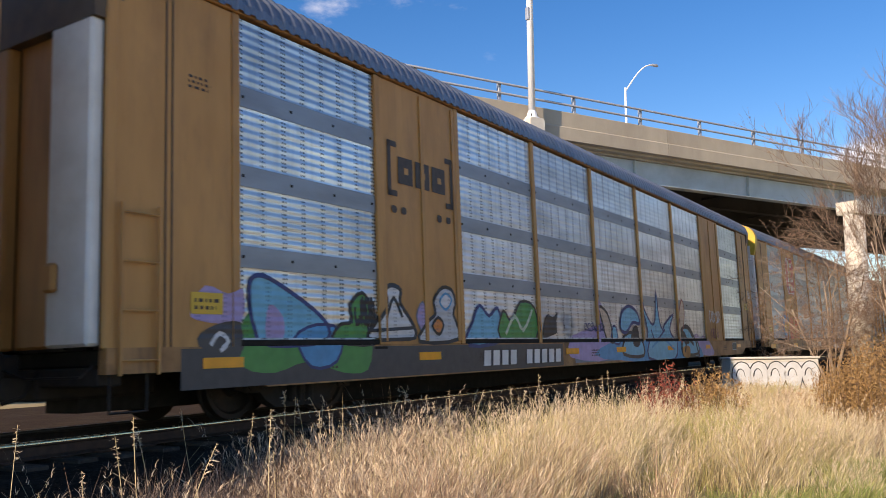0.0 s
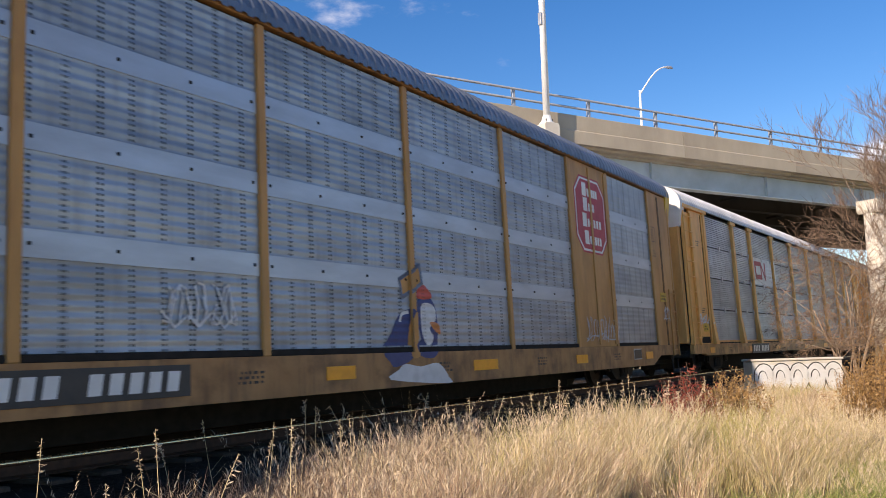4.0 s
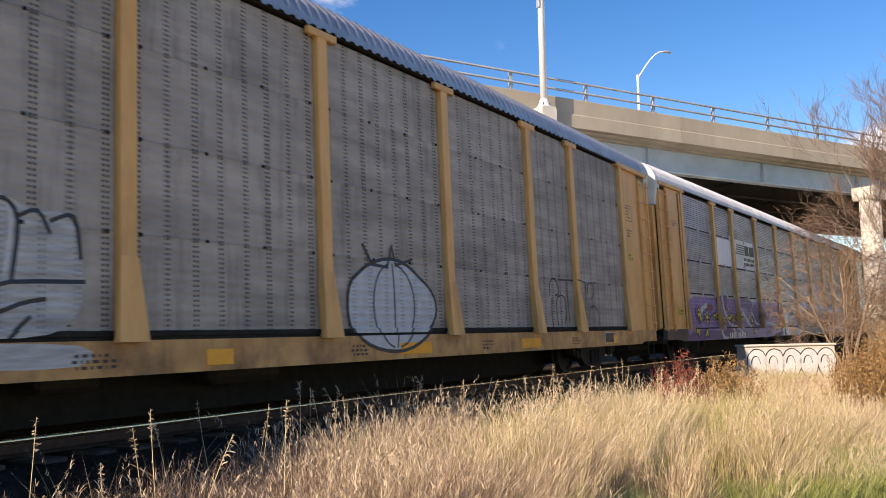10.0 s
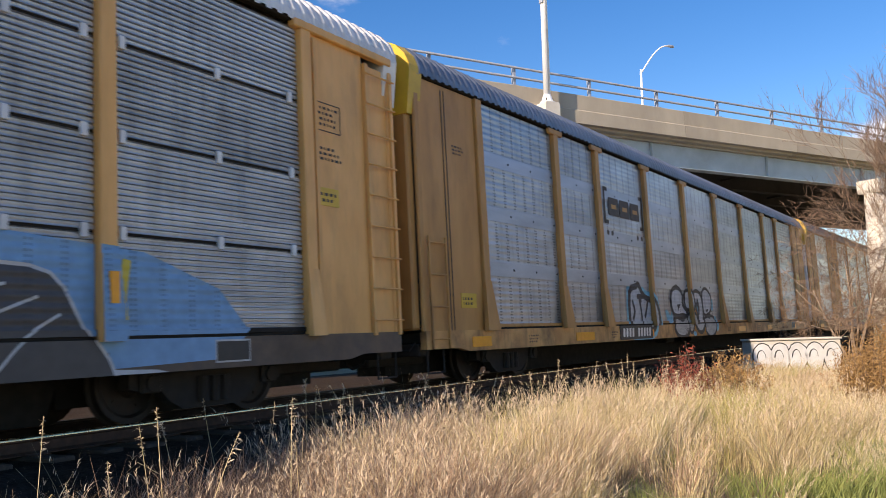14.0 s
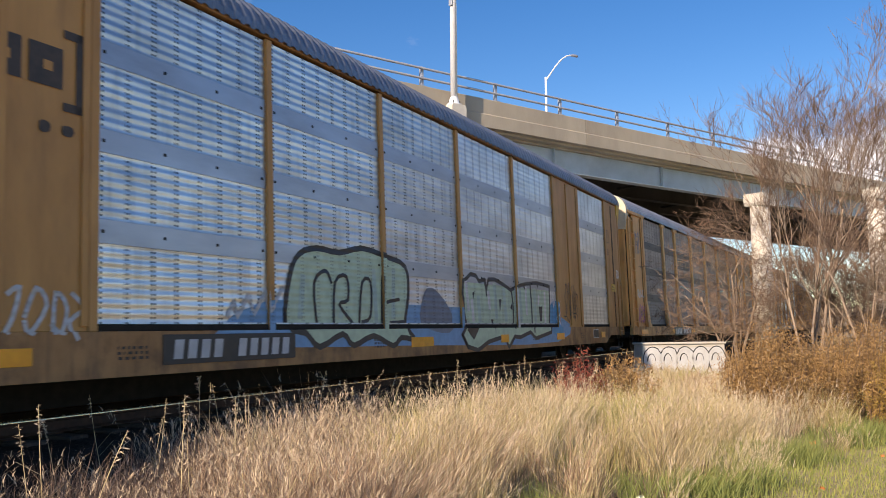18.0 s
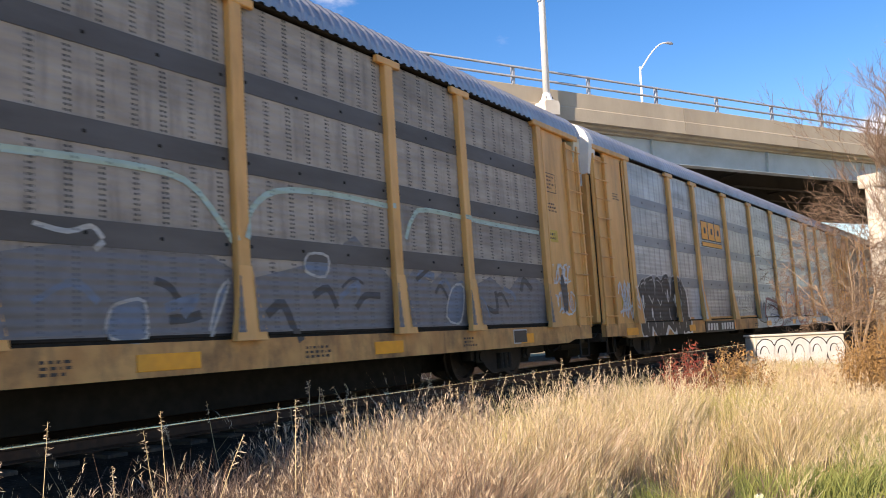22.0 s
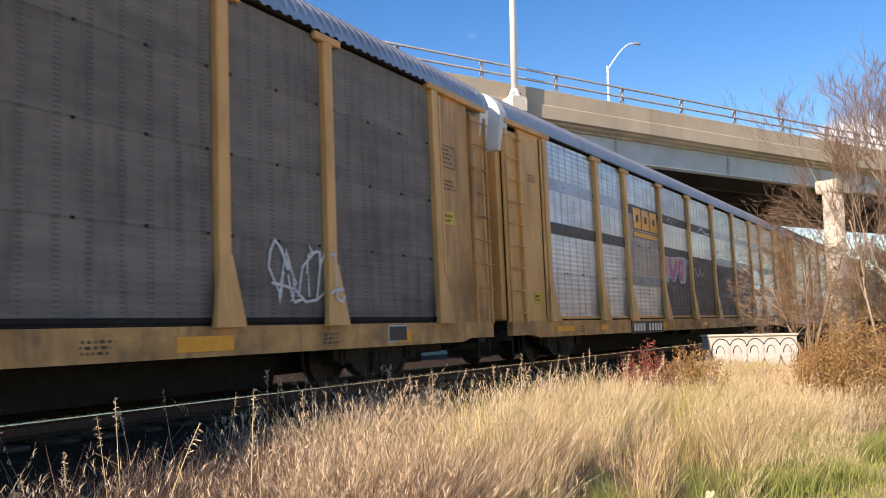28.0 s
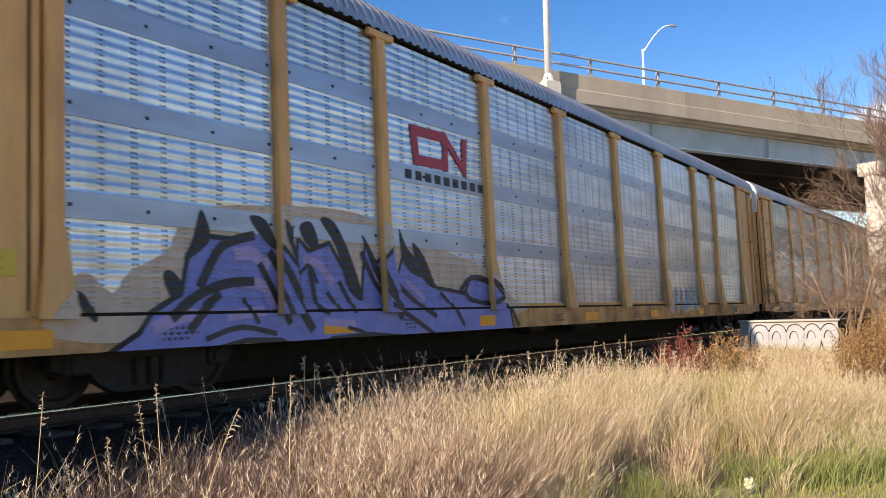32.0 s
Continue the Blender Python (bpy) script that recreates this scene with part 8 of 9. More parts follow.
    p.shape([(12.42, 1.08), (12.7, 1.16), (12.79, 0.87), (12.61, 0.65), (12.4, 0.7)], "g_worn", "g_black", 0.08, 1.2)
    p.shape([(12.84, 1.3), (12.97, 1.67), (13.32, 1.81), (13.73, 1.7), (13.86, 1.32), (13.76, 0.86), (13.43, 0.64), (13.09, 0.71), (12.88, 0.94)], "g_silver", "g_black", 0.11, 2.2)
    p.shape([(13.23, 1.31), (13.39, 1.61), (13.54, 1.31), (13.36, 0.98)], "g_black", None, 0, 3.6)
    p.shape([(13.26, 1.23), (13.32, 1.4), (13.36, 1.24), (13.3, 1.07)], "g_cyan", None, 0, 4.2)
    p.shape([(13.8, 0.78), (13.88, 1.01), (14.34, 1.1), (14.83, 1.05), (14.82, 0.68), (14.3, 0.49), (13.86, 0.61)], "g_worn", "g_black", 0.08, 2.4)
    p.shape([(13.85, 1.63), (13.94, 1.83), (14.26, 1.9), (14.66, 1.7), (14.67, 1.42), (14.49, 1.21), (13.95, 1.13)], "g_silver", "g_black", 0.09, 2.8)
    p.shape([(14.09, 1.28), (14.36, 1.31), (14.21, 1.17)], "g_black", None, 0, 4, False)
    p.shape([(14.21, 1.09), (14.55, 1.11), (14.36, 0.99)], "g_black", None, 0, 4, False)
    p.brush([(24.53, 0.92), (24.53, 1.64), (24.68, 1.97), (24.85, 2.07), (25.01, 1.93), (25.05, 1.53), (24.99, 0.93)], 0.045, "g_slate", 2)
    p.brush([(25.05, 1.53), (25.18, 1.84), (25.34, 1.92), (25.41, 1.73), (25.39, 1.39), (25.15, 0.96)], 0.045, "g_slate", 2)
    p.brush([(24.15, 1.7), (24.36, 1.77), (24.5, 1.53), (24.5, 1.13)], 0.04, "g_slate", 2)
    p.finish("graffiti", car, "blue and black bubble-letter graffiti")
    bracket_logo(car, sp, 7.2, 9.6, 2.95, 4.2)
    number_bars(car, 7.6, 0.62, 1.8, 0.2, -1.572, "white", 6, "black")
    # 7
    car, sp = build_car(7, "A", "brown", "sill_b", ["galv"], "roof_blue", "yellow", "white", deep=True, rib=0.105, band="band_blue", label="brown-yellow covered car carrier with silver-blue sheets and green graffiti")
    p = Paint(sp)
    p.shape([(8.79, 0.69), (8.81, 0.99), (9.23, 1.17), (10.19, 1.31), (13.76, 1.3), (21.69, 1.17), (21.36, 0.51), (13.4, 0.59)], "g_skyblue", None, 0, -1)
    p.brush([(8.82, 1.06), (8.95, 1.24), (9.01, 1.06), (9.23, 1.32), (9.34, 1.1), (9.57, 1.4), (9.63, 1.14), (9.94, 1.45)], 0.06, "g_silver", 0.2)
    p.brush([(5.79, 1.24), (5.91, 1.3), (5.85, 1.03), (5.77, 0.88)], 0.05, "g_silver", 1)
    p.brush([(5.97, 1.03), (6.09, 1.3), (6.21, 1.14), (6.03, 0.87), (5.97, 0.98)], 0.05, "g_silver", 1)
    p.brush([(6.28, 0.87), (6.31, 1.26), (6.44, 1.12), (6.38, 0.87), (6.27, 0.95)], 0.05, "g_silver", 1)
    p.brush([(6.5, 1.26), (6.64, 1.12), (6.47, 0.98), (6.54, 0.81)], 0.05, "g_silver", 1)
    p.shape([(9.98, 0.95), (10.1, 1.62), (10.32, 1.95), (10.76, 2.07), (11.35, 2.05), (12.01, 2.17), (12.75, 2.09), (13.41, 1.96), (13.5, 1.49), (13.34, 0.92), (13.57, 0.7), (13.11, 0.73), (12.82, 0.6), (12.2, 0.77), (11.61, 0.63), (11.31, 0.81), (10.71, 0.63), (10.38, 0.83)], "g_mint", "g_black", 0.09, 0.5)
    p.brush([(10.72, 0.95), (10.67, 1.56), (10.97, 1.75), (11.11, 1.58)], 0.06, "g_black", 2.5)
    p.brush([(11.16, 0.95), (11.21, 1.59), (11.53, 1.69), (11.56, 1.34), (11.32, 1.25), (11.71, 0.95)], 0.06, "g_black", 2.5)
    p.brush([(11.87, 0.99), (11.98, 1.62), (12.24, 1.63), (12.21, 1.09), (11.95, 0.99)], 0.06, "g_black", 2.5)
    p.brush([(12.56, 0.95), (12.6, 1.74)], 0.06, "g_black", 2.5)
    p.brush([(12.67, 1.32), (13.15, 1.38)], 0.06, "g_black", 2.5)
    p.brush([(12.84, 0.98), (13.31, 1)], 0.06, "g_black", 2.5)
    p.brush([(10.32, 1.07), (10.4, 1.63)], 0.12, "g_aqua", 2)
    p.brush([(11.35, 1.08), (11.38, 1.16)], 0.12, "g_aqua", 2)
    p.brush([(12.34, 1.82), (12.39, 1)], 0.12, "g_aqua", 2)
    p.brush([(12.99, 1.86), (12.94, 1.09)], 0.12, "g_aqua", 2)
    p.shape([(15.78, 0.51), (15.55, 0.75), (15.85, 1), (15.64, 1.56), (15.69, 1.82), (15.86, 1.84), (16.15, 1.98), (16.42, 1.96), (16.57, 1.85), (16.84, 1.9), (16.93, 1.69), (17.06, 1.91), (17.4, 1.93), (17.89, 1.84), (18.32, 1.73), (18.77, 1.84), (19.34, 1.92), (20.07, 1.97), (20.96, 1.92), (20.94, 1.42), (20.82, 0.76), (20.27, 0.69), (19.67, 0.62), (19.32, 0.77), (18.65, 0.66), (18.31, 0.68), (17.94, 0.45), (17.7, 0.69), (16.82, 0.59), (16.26, 0.43)], "g_mint", "g_black", 0.09, 0.5, False)
    p.shape([(16.2, 1.6), (16.32, 1.63), (16.23, 1.45)], "g_black", None, 0, 2.5, False)
    p.shape([(17.59, 1.5), (17.74, 1.51), (17.62, 1.2)], "g_black", None, 0, 2.5, False)
    p.shape([(20.11, 1.39), (20.37, 1.4), (20.3, 1.03), (20.16, 1.03)], "g_black", None, 0, 2.5, False)
    p.shape([(15.77, 0.84), (15.88, 0.98), (16.36, 0.98), (16.31, 0.84), (16.07, 0.64)], "g_black", None, 0, 2.5, False)
    p.shape([(17.11, 1.06), (17.24, 1.06), (17.19, 0.82)], "g_black", None, 0, 2.5, False)
    p.shape([(18.23, 1.33), (18.36, 1.44), (18.36, 1.27)], "g_black", None, 0, 2.5, False)
    p.brush([(16.88, 1.9), (16.92, 1.57)], 0.07, "g_black", 2.6)
    p.brush([(18.34, 1.73), (18.42, 1.34), (18.38, 0.87)], 0.07, "g_black", 2.6)
    p.brush([(19.57, 1.9), (19.61, 1.37), (19.6, 0.78)], 0.07, "g_black", 2.6)
    p.brush([(19.11, 1.87), (19.2, 1.8)], 0.07, "g_black", 2.6)
    p.brush([(20.05, 1.95), (20.11, 1.88)], 0.07, "g_black", 2.6)
    p.brush([(16.17, 1.43), (16.21, 1.05)], 0.12, "g_white", 2)
    p.brush([(17.03, 1.62), (17.07, 1.3)], 0.12, "g_white", 2)
    p.brush([(19.26, 1.8), (19.28, 1.22)], 0.12, "g_white", 2)
    p.brush([(20.14, 1.63), (20.1, 1.47)], 0.12, "g_white", 2)
    p.brush([(15.91, 1.79), (15.99, 1.26)], 0.12, "g_white", 2)
    p.brush([(20.58, 1.73), (20.55, 0.92)], 0.12, "g_white", 2)
    p.brush([(18.61, 1.76), (18.65, 0.93)], 0.12, "g_white", 2)
    p.brush([(16.49, 1.5), (16.54, 1.05)], 0.16, "g_aqua", 1.8)
    p.brush([(17.38, 1.8), (17.43, 1.12)], 0.16, "g_aqua", 1.8)
    p.brush([(17.89, 1.71), (17.98, 1.06)], 0.16, "g_aqua", 1.8)
    p.brush([(18.87, 1.71), (18.92, 1.07)], 0.16, "g_aqua", 1.8)
    p.brush([(19.85, 1.77), (19.87, 0.93)], 0.16, "g_aqua", 1.8)
    p.shape([(13.95, 0.95), (14.09, 1.51), (14.44, 1.63), (14.89, 1.43), (15.24, 1.11), (14.96, 0.79)], "g_slate", None, 0, -0.3)
    p.shape([(20.91, 0.76), (20.97, 1.42), (21.46, 1.56), (21.69, 1.35), (21.74, 0.7)], "g_blue", None, 0, -0.3)
    p.brush([(21, 1.5), (21.13, 1.67), (21.22, 1.42), (21.34, 1.77), (21.33, 1.43)], 0.04, "g_white", 2)
    p.brush([(21.53, 1.43), (21.7, 1.53), (21.61, 1.26), (21.44, 1.09), (21.67, 0.92)], 0.04, "g_white", 2)
    p.scrawl(22.0, 23.2, 1.0, 2.1, "g_black", 75, 0.03, 6)
    p.finish("graffiti", car, "pale green block-letter graffiti with black outlines")
    bracket_logo(car, sp, 4.75, 6.6, 2.85, 4.1)
    number_bars(car, 7.8, 0.56, 2.2, 0.22, -1.572, "g_silver", 7, "black")
    # 8
    car, sp = build_car(8, "B", "ochre", "sill_o", ["sheet_dark"], "roof_grey", "cream", "ochre", rib=0.105, band="band_dark", label="ochre covered car carrier with brown-black sooty sheets and worn mural")
    p = Paint(sp)
    rd = random.Random(88)
    for a, b in zip(POSTS_B, POSTS_B[1:]):
        w = b - a
        p.shape([(a + 0.1, 0.95), (a + 0.1, 1.7 + rd.uniform(-0.2, 0.3)), (a + 0.25 * w, 1.95 + rd.uniform(-0.3, 0.2)), (a + 0.45 * w, 1.75 + rd.uniform(-0.3, 0.3)), (a + 0.7 * w, 1.95 + rd.uniform(-0.3, 0.3)), (b - 0.1, 1.7 + rd.uniform(-0.2, 0.3)), (b - 0.1, 0.95)], "g_dusk", None, 0, -0.6, False)
        for _ in range(5):
            x, z = rd.uniform(a + 0.3, b - 0.5), rd.uniform(1.1, 1.7)
            p.brush([(x, z), (x + rd.uniform(0.1, 0.4), z + rd.uniform(-0.1, 0.2)), (x + rd.uniform(0.2, 0.5), z + rd.uniform(-0.4, 0.3))], rd.uniform(0.04, 0.12), rd.choice(["g_soot", "g_slate", "g_soot"]), 0.2)
    for x0, x1 in ((4.9, 6.3), (7.2, 9.6), (10.3, 12.7)):
        p.brush([(x0 - 0.3, 1.9), (x0, 2.35), (x0 + 0.5, 2.55), ((x0 + x1) / 2, 2.5), (x1 - 0.3, 2.5), (x1, 2.25), (x1 + 0.05, 1.7)], 0.06, "g_aqua", 1)
        p.brush([(x0 + 0.1, 1.0), (x0 + 0.25, 1.6), (x0 + 0.1, 2.3)], 0.05, "g_slate", 1)
    p.brush([(15.99, 2.61), (17.18, 2.65), (17.97, 2.59), (18.42, 2.23), (18.62, 1.99)], 0.075, "g_aqua", 1)
    p.brush([(18.78, 2.03), (18.95, 2.38), (19.38, 2.64), (20.35, 2.72), (21.69, 2.69)], 0.075, "g_aqua", 1)
    p.brush([(22.05, 2.27), (22.26, 2.59), (22.66, 2.74), (24.5, 2.7), (26.54, 2.69)], 0.075, "g_aqua", 1)
    p.shape([(17.01, 0.94), (17.04, 1.2), (17.17, 1.28), (17.43, 1.29), (17.42, 0.92)], "g_slate", "g_worn", 0.035, 0.6)
    p.shape([(19.82, 1.69), (19.89, 1.9), (20.26, 1.89), (20.19, 1.63)], "g_slate", "g_worn", 0.035, 0.6)
    p.shape([(18.25, 0.9), (18.39, 1.38), (18.56, 1.51)], "g_slate", "g_worn", 0.035, 0.6)
    p.shape([(23.03, 1.1), (23.25, 1.55), (23.6, 1.56), (23.44, 1.01)], "g_slate", "g_worn", 0.035, 0.6)
    p.brush([(16.97, 1.9), (16.85, 2), (16.61, 1.93), (16.29, 1.98)], 0.05, "g_worn", 1)
    p.brush([(16.9, 1.79), (16.97, 1.85)], 0.06, "g_worn", 1)
    p.scrawl(0.75, 1.75, 1.0, 1.7, "g_pink", 83, 0.05, 4)
    p.scrawl(0.75, 1.6, 1.9, 2.2, "g_white", 84, 0.03, 4)
    p.scrawl(0.85, 1.5, 3.4, 4.3, "g_slate", 85, 0.03, 4)
    p.scrawl(26.95, 27.9, 1.1, 1.6, "g_white", 86, 0.05, 4)
    p.scrawl(27.0, 27.8, 1.7, 2.15, "g_white", 87, 0.05, 3)
    p.fan(p.blob(27.45, 1.5, 0.13, 0.38, random.Random(88), 0.2), "g_soot", 5)
    stripes_logo(p, 7.05, 9.5, 2.85, 3.75, "g_soot")
    p.finish("graffiti", car, "worn grey outline mural")
    number_bars(car, 6.0, 0.57, 2.65, 0.21, -1.580, "white", 8, "black")
    # 9
    car, sp = build_car(9, "B", "ochre", "sill_o", ["galv_dull"], "roof_grey", "white", "ochre", rib=0.105, band="band", ends=(None, "ochre_grimy"), label="ochre covered car carrier with dull grey sheets and black graffiti")
    p = Paint(sp)
    p.bubble_letters(2.1, 5.5, 0.55, 2.00, 6, ["g_black"], "g_white", 91, lw=0.03)
    p.scrawl(0.9, 1.8, 1.0, 1.9, "g_white", 92, 0.07, 3)
    p.rect(6.0, 6.8, 0.9, 2.0, "g_silver", -1)
    p.scrawl(10.6, 12.2, 1.1, 1.7, "g_white", 93, 0.05, 4)
    p.shape([(12.31, 0.3), (12.42, 0.92), (13.05, 1.03), (26.06, 0.74), (25.7, -0.56)], "g_silver", None, 0, -1, False)
    p.shape([(12.49, 0.91), (12.95, 1.56), (13.34, 1.07), (13.68, 1.41), (13.98, 1.24), (13.61, 0.72)], "g_slate", "g_black", 0.04, -0.3)
    p.brush([(12.95, 1.56), (13.06, 1.23), (13.56, 0.98)], 0.07, "g_navy", 1)
    p.brush([(13.63, 0.89), (13.91, 1.32), (14.09, 1.5)], 0.07, "g_maroon", 1)
    p.shape([(13.67, 0.55), (14, 1.41), (14.17, 1.55), (14.68, 1.52), (15.6, 1.39), (15.96, 1.05), (15.8, 0.56), (14.57, 0.51)], "g_white", "g_maroon", 0.1, 0.2)
    p.brush([(14.21, 1.15), (14.66, 1.33), (15.57, 1.15)], 0.06, "g_maroon", 3)
    p.brush([(14.18, 0.88), (14.63, 1.01), (15.54, 0.9)], 0.04, "g_slate", 3)
    p.shape([(17.05, 0.79), (17.1, 1.63), (17.34, 1.82), (17.71, 1.93), (17.93, 1.84), (18.08, 1.58), (18.03, 1.34), (17.7, 1.3), (17.44, 1.36), (17.34, 1.16)], "g_white", "g_maroon", 0.11, 0.4)
    p.brush([(17.41, 1.62), (17.6, 1.71), (17.81, 1.67), (17.98, 1.47)], 0.04, "g_maroon", 3)
    p.brush([(17.39, 1.4), (17.59, 1.36), (17.86, 1.37), (18.1, 1.58)], 0.04, "g_maroon", 3)
    p.shape([(17.05, 0.79), (17.34, 1.21), (17.7, 1.26), (18.03, 1.27), (18.14, 0.95), (18.02, 0.75)], "g_worn", "g_maroon", 0.05, 0.2)
    p.shape([(18.25, 1.64), (18.47, 1.81), (18.74, 1.96), (19.1, 1.9), (19.32, 1.65), (19.39, 1.44), (19.3, 1.17), (19.21, 0.67), (18.59, 0.7), (18.55, 1.16), (18.53, 1.44)], "g_white", "g_maroon", 0.1, 1)
    p.shape([(18.57, 0.72), (18.62, 1.22), (18.79, 1.31), (19.03, 1.22), (19.21, 1.05), (19.12, 0.7)], "g_peach", "g_maroon", 0.05, 2)
    p.brush([(18.31, 1.65), (18.66, 1.73), (18.94, 1.63), (18.97, 1.4)], 0.04, "g_maroon", 3.5)
    p.brush([(18.62, 1.44), (18.61, 0.78)], 0.05, "g_maroon", 3.5)
    p.shape([(18.69, 1.5), (18.8, 1.56), (18.83, 1.42), (18.72, 1.39)], "g_pink", None, 0, 3.6)
    p.shape([(19.42, 0.66), (19.4, 1.47), (19.46, 1.77), (19.63, 1.94), (19.8, 1.8), (20.03, 1.49), (20.19, 1.3), (20.03, 1.14), (19.85, 0.92), (19.74, 0.64)], "g_white", "g_maroon", 0.1, 1.6)
    p.shape([(19.87, 0.92), (19.97, 1.23), (20.38, 1.37), (20.43, 0.97), (20.55, 0.74), (20.25, 0.65), (19.99, 0.57), (19.74, 0.67)], "g_maroon", None, 0, 2.6)
    p.shape([(20.27, 1.04), (20.33, 1.37), (20.77, 1.44), (20.85, 1.1)], "g_peach", "g_maroon", 0.04, 2.2)
    p.shape([(20.69, 0.91), (21.6, 1.25), (22.6, 1.54), (22.81, 1.48), (22.77, 1.18), (22.06, 1.02), (21.58, 0.88)], "g_white", "g_maroon", 0.06, 2)
    p.shape([(19.69, 1.48), (19.95, 1.74), (20.16, 2.05), (20.4, 1.8), (20.9, 1.99), (21.21, 1.94), (21.62, 1.54), (22.08, 1.4), (20.75, 1.2), (20.29, 1.3)], "g_slate", "g_black", 0.04, 0.6)
    p.brush([(20.04, 1.75), (20.27, 2.02), (20.32, 1.7), (20.74, 1.96), (20.68, 1.71)], 0.05, "g_skyblue", 2)
    p.shape([(20.99, 1.83), (21.12, 1.89), (21.2, 1.81), (21.13, 1.59), (21.01, 1.62)], "g_white", None, 0, 2)
    p.shape([(20.81, 0.46), (21.13, 0.72), (21.57, 0.77), (22.02, 0.57), (22.26, 0.41)], "g_soot", None, 0, 0.5)
    p.shape([(22.75, 0.86), (23.11, 1.1), (23.56, 1.18), (24.36, 1.18), (24.29, 0.47), (23.21, 0.52)], "g_slate", "g_black", 0.04, 0.2)
    p.brush([(23.65, 0.5), (23.91, 0.71), (23.8, 0.41)], 0.04, "g_white", 2)
    p.scrawl(24.7, 26.4, 1.1, 1.75, "g_white", 97, 0.04, 6)
    block_logo(p, 7.45, 9.38, 3.08, 3.82)
    p.finish("emblem_and_graffiti", car, "yellow block emblem and black bubble-letter graffiti")
    number_bars(car, 6.9, 0.58, 2.6, 0.2, -1.580, "white", 9, "black")
    # 10
    car, sp = build_car(10, "B", "ochre", "sill_o", ["sheet_soot"], "roof_grey", "white", "ochre", rib=0.10, ends=("ochre_grimy", "ochre_grimy"), label="ochre covered car carrier with sooty sheets, shield emblem and faded letters")
    p = Paint(sp)
    p.rect(4.76, 7.05, 3.0, 4.86, "ochre", 0)
    shield(p, 5.42, 6.62, 3.15, 4.62)
    faded(p, [(2.4, 2.9, 3.2, 4.1, "F"), (3.2, 3.75, 3.1, 4.05, "I"), (3.8, 4.7, 3.1, 4.1, "H"), (7.4, 9.0, 3.0, 4.1, "B"), (10.6, 12.2, 3.0, 4.0, "E"), (13.4, 15.0, 3.0, 3.9, "S"), (16.6, 18.2, 2.95, 3.7, "O"),
              (7.9, 9.1, 1.1, 2.3, "F"), (10.8, 12.4, 1.1, 2.2, "T"), (13.5, 15.2, 1.15, 2.1, "H")])
    p.strip([(4.35, 3.3), (4.5, 2.5), (4.4, 1.7), (4.35, 1.2)], 0.14, "g_worn", 1)
    p.scrawl(16.4, 18.6, 1.2, 1.9, "g_silver", 103, 0.04, 5)
    p.scrawl(22.6, 23.9, 1.1, 2.0, "g_white", 104, 0.05, 4)
    p.finish("emblem_and_letters", car, "blue shield emblem with red stripes, and faded white letters")
    number_bars(car, 7.3, 0.58, 2.4, 0.2, -1.580, "g_silver", 10, "black")
    # 11
    bright, patched = ["galv"] * 4, ["sheet_soot", "sheet_soot", "galv", "galv"]
    car, sp = build_car(11, "B", "ochre", "sill_o", bright * 2 + ["galv", "sheet_rust", "sheet_rust", "galv"] + ["sheet_soot", "sheet_soot", "galv", "galv_blue"] + patched * 3 + bright * 2,
                        "roof_grey", "white", "ochre", rib=0.105, band=[(None, "band_dark", "band_blue")] * 2 + [("band", None, "band_dark")] + [(None, "band_dark", "band_dark")] + [(None, None, "band_dark")] + [(None, "band", "band_blue")] * 2 + [("band_dark", None, "band_pale"), ("band", "band", "band_dark")], reflectors=((2.04, 0.95), (4.56, 0.48), (9.1, 0.6), (13.6, 0.5), (17.4, 0.6), (21.2, 0.5), (25.2, 0.9)),
                        label="ochre covered car carrier with bright sheets and brown repaired sheets")
    p = Paint(sp)
    block_logo(p, 7.5, 9.6, 3.15, 3.95)
    p.shape([(9.94, 2.08), (9.92, 2.68), (10.41, 2.72), (11.27, 2.76), (11.99, 2.8), (12.27, 2.71), (12.17, 2.1), (11.83, 2.01), (11.54, 2.01), (11.3, 2.33), (10.94, 2.01), (10.47, 2.15)], "g_peach", "g_silver", 0.05, 0.4)
    p.shape([(9.93, 2.3), (9.93, 2.68), (10.13, 2.67), (10.22, 2.35), (10.06, 2.22)], "g_pink", None, 0, 1.4)
    p.shape([(10.52, 2.23), (10.46, 2.7), (10.7, 2.69), (10.79, 2.32), (11.2, 2.72), (11.33, 2.57), (10.94, 2.07), (10.7, 2.01)], "g_pink", None, 0, 1.4)
    p.shape([(11.4, 2.17), (11.33, 2.45), (11.62, 2.76), (11.95, 2.67), (11.91, 2.35), (11.68, 2.06)], "g_pink", None, 0, 1.4)
    p.shape([(11.61, 2.37), (11.72, 2.57), (11.83, 2.46), (11.74, 2.3)], "g_mint", None, 0, 2)
    p.shape([(9.96, 2.05), (10.41, 2.14), (10.33, 1.97), (10.14, 2)], "g_cyan", None, 0, 0.2)
    p.shape([(10.94, 2.2), (11.27, 2.33), (11.23, 2.12), (11.04, 2.13)], "g_cyan", None, 0, 0.2)
    p.shape([(12.08, 2.74), (12.6, 2.75), (12.34, 2.54), (12.14, 2.35)], "g_skyblue", None, 0, 0.1)
    p.brush([(12.95, 2.32), (13.23, 2.52), (13.72, 2.26), (13.87, 2.53), (14.1, 2.3), (14.35, 2.42)], 0.035, "g_white", 1)
    p.brush([(10.63, 3.84), (10.75, 3.93), (11.04, 3.79)], 0.05, "g_worn", 1)
    p.brush([(14.05, 3.82), (14.4, 3.95), (14.87, 3.8), (15.53, 3.85)], 0.06, "g_silver", 1)
    p.finish("emblem_and_graffiti", car, "yellow block emblem and small pink graffiti")
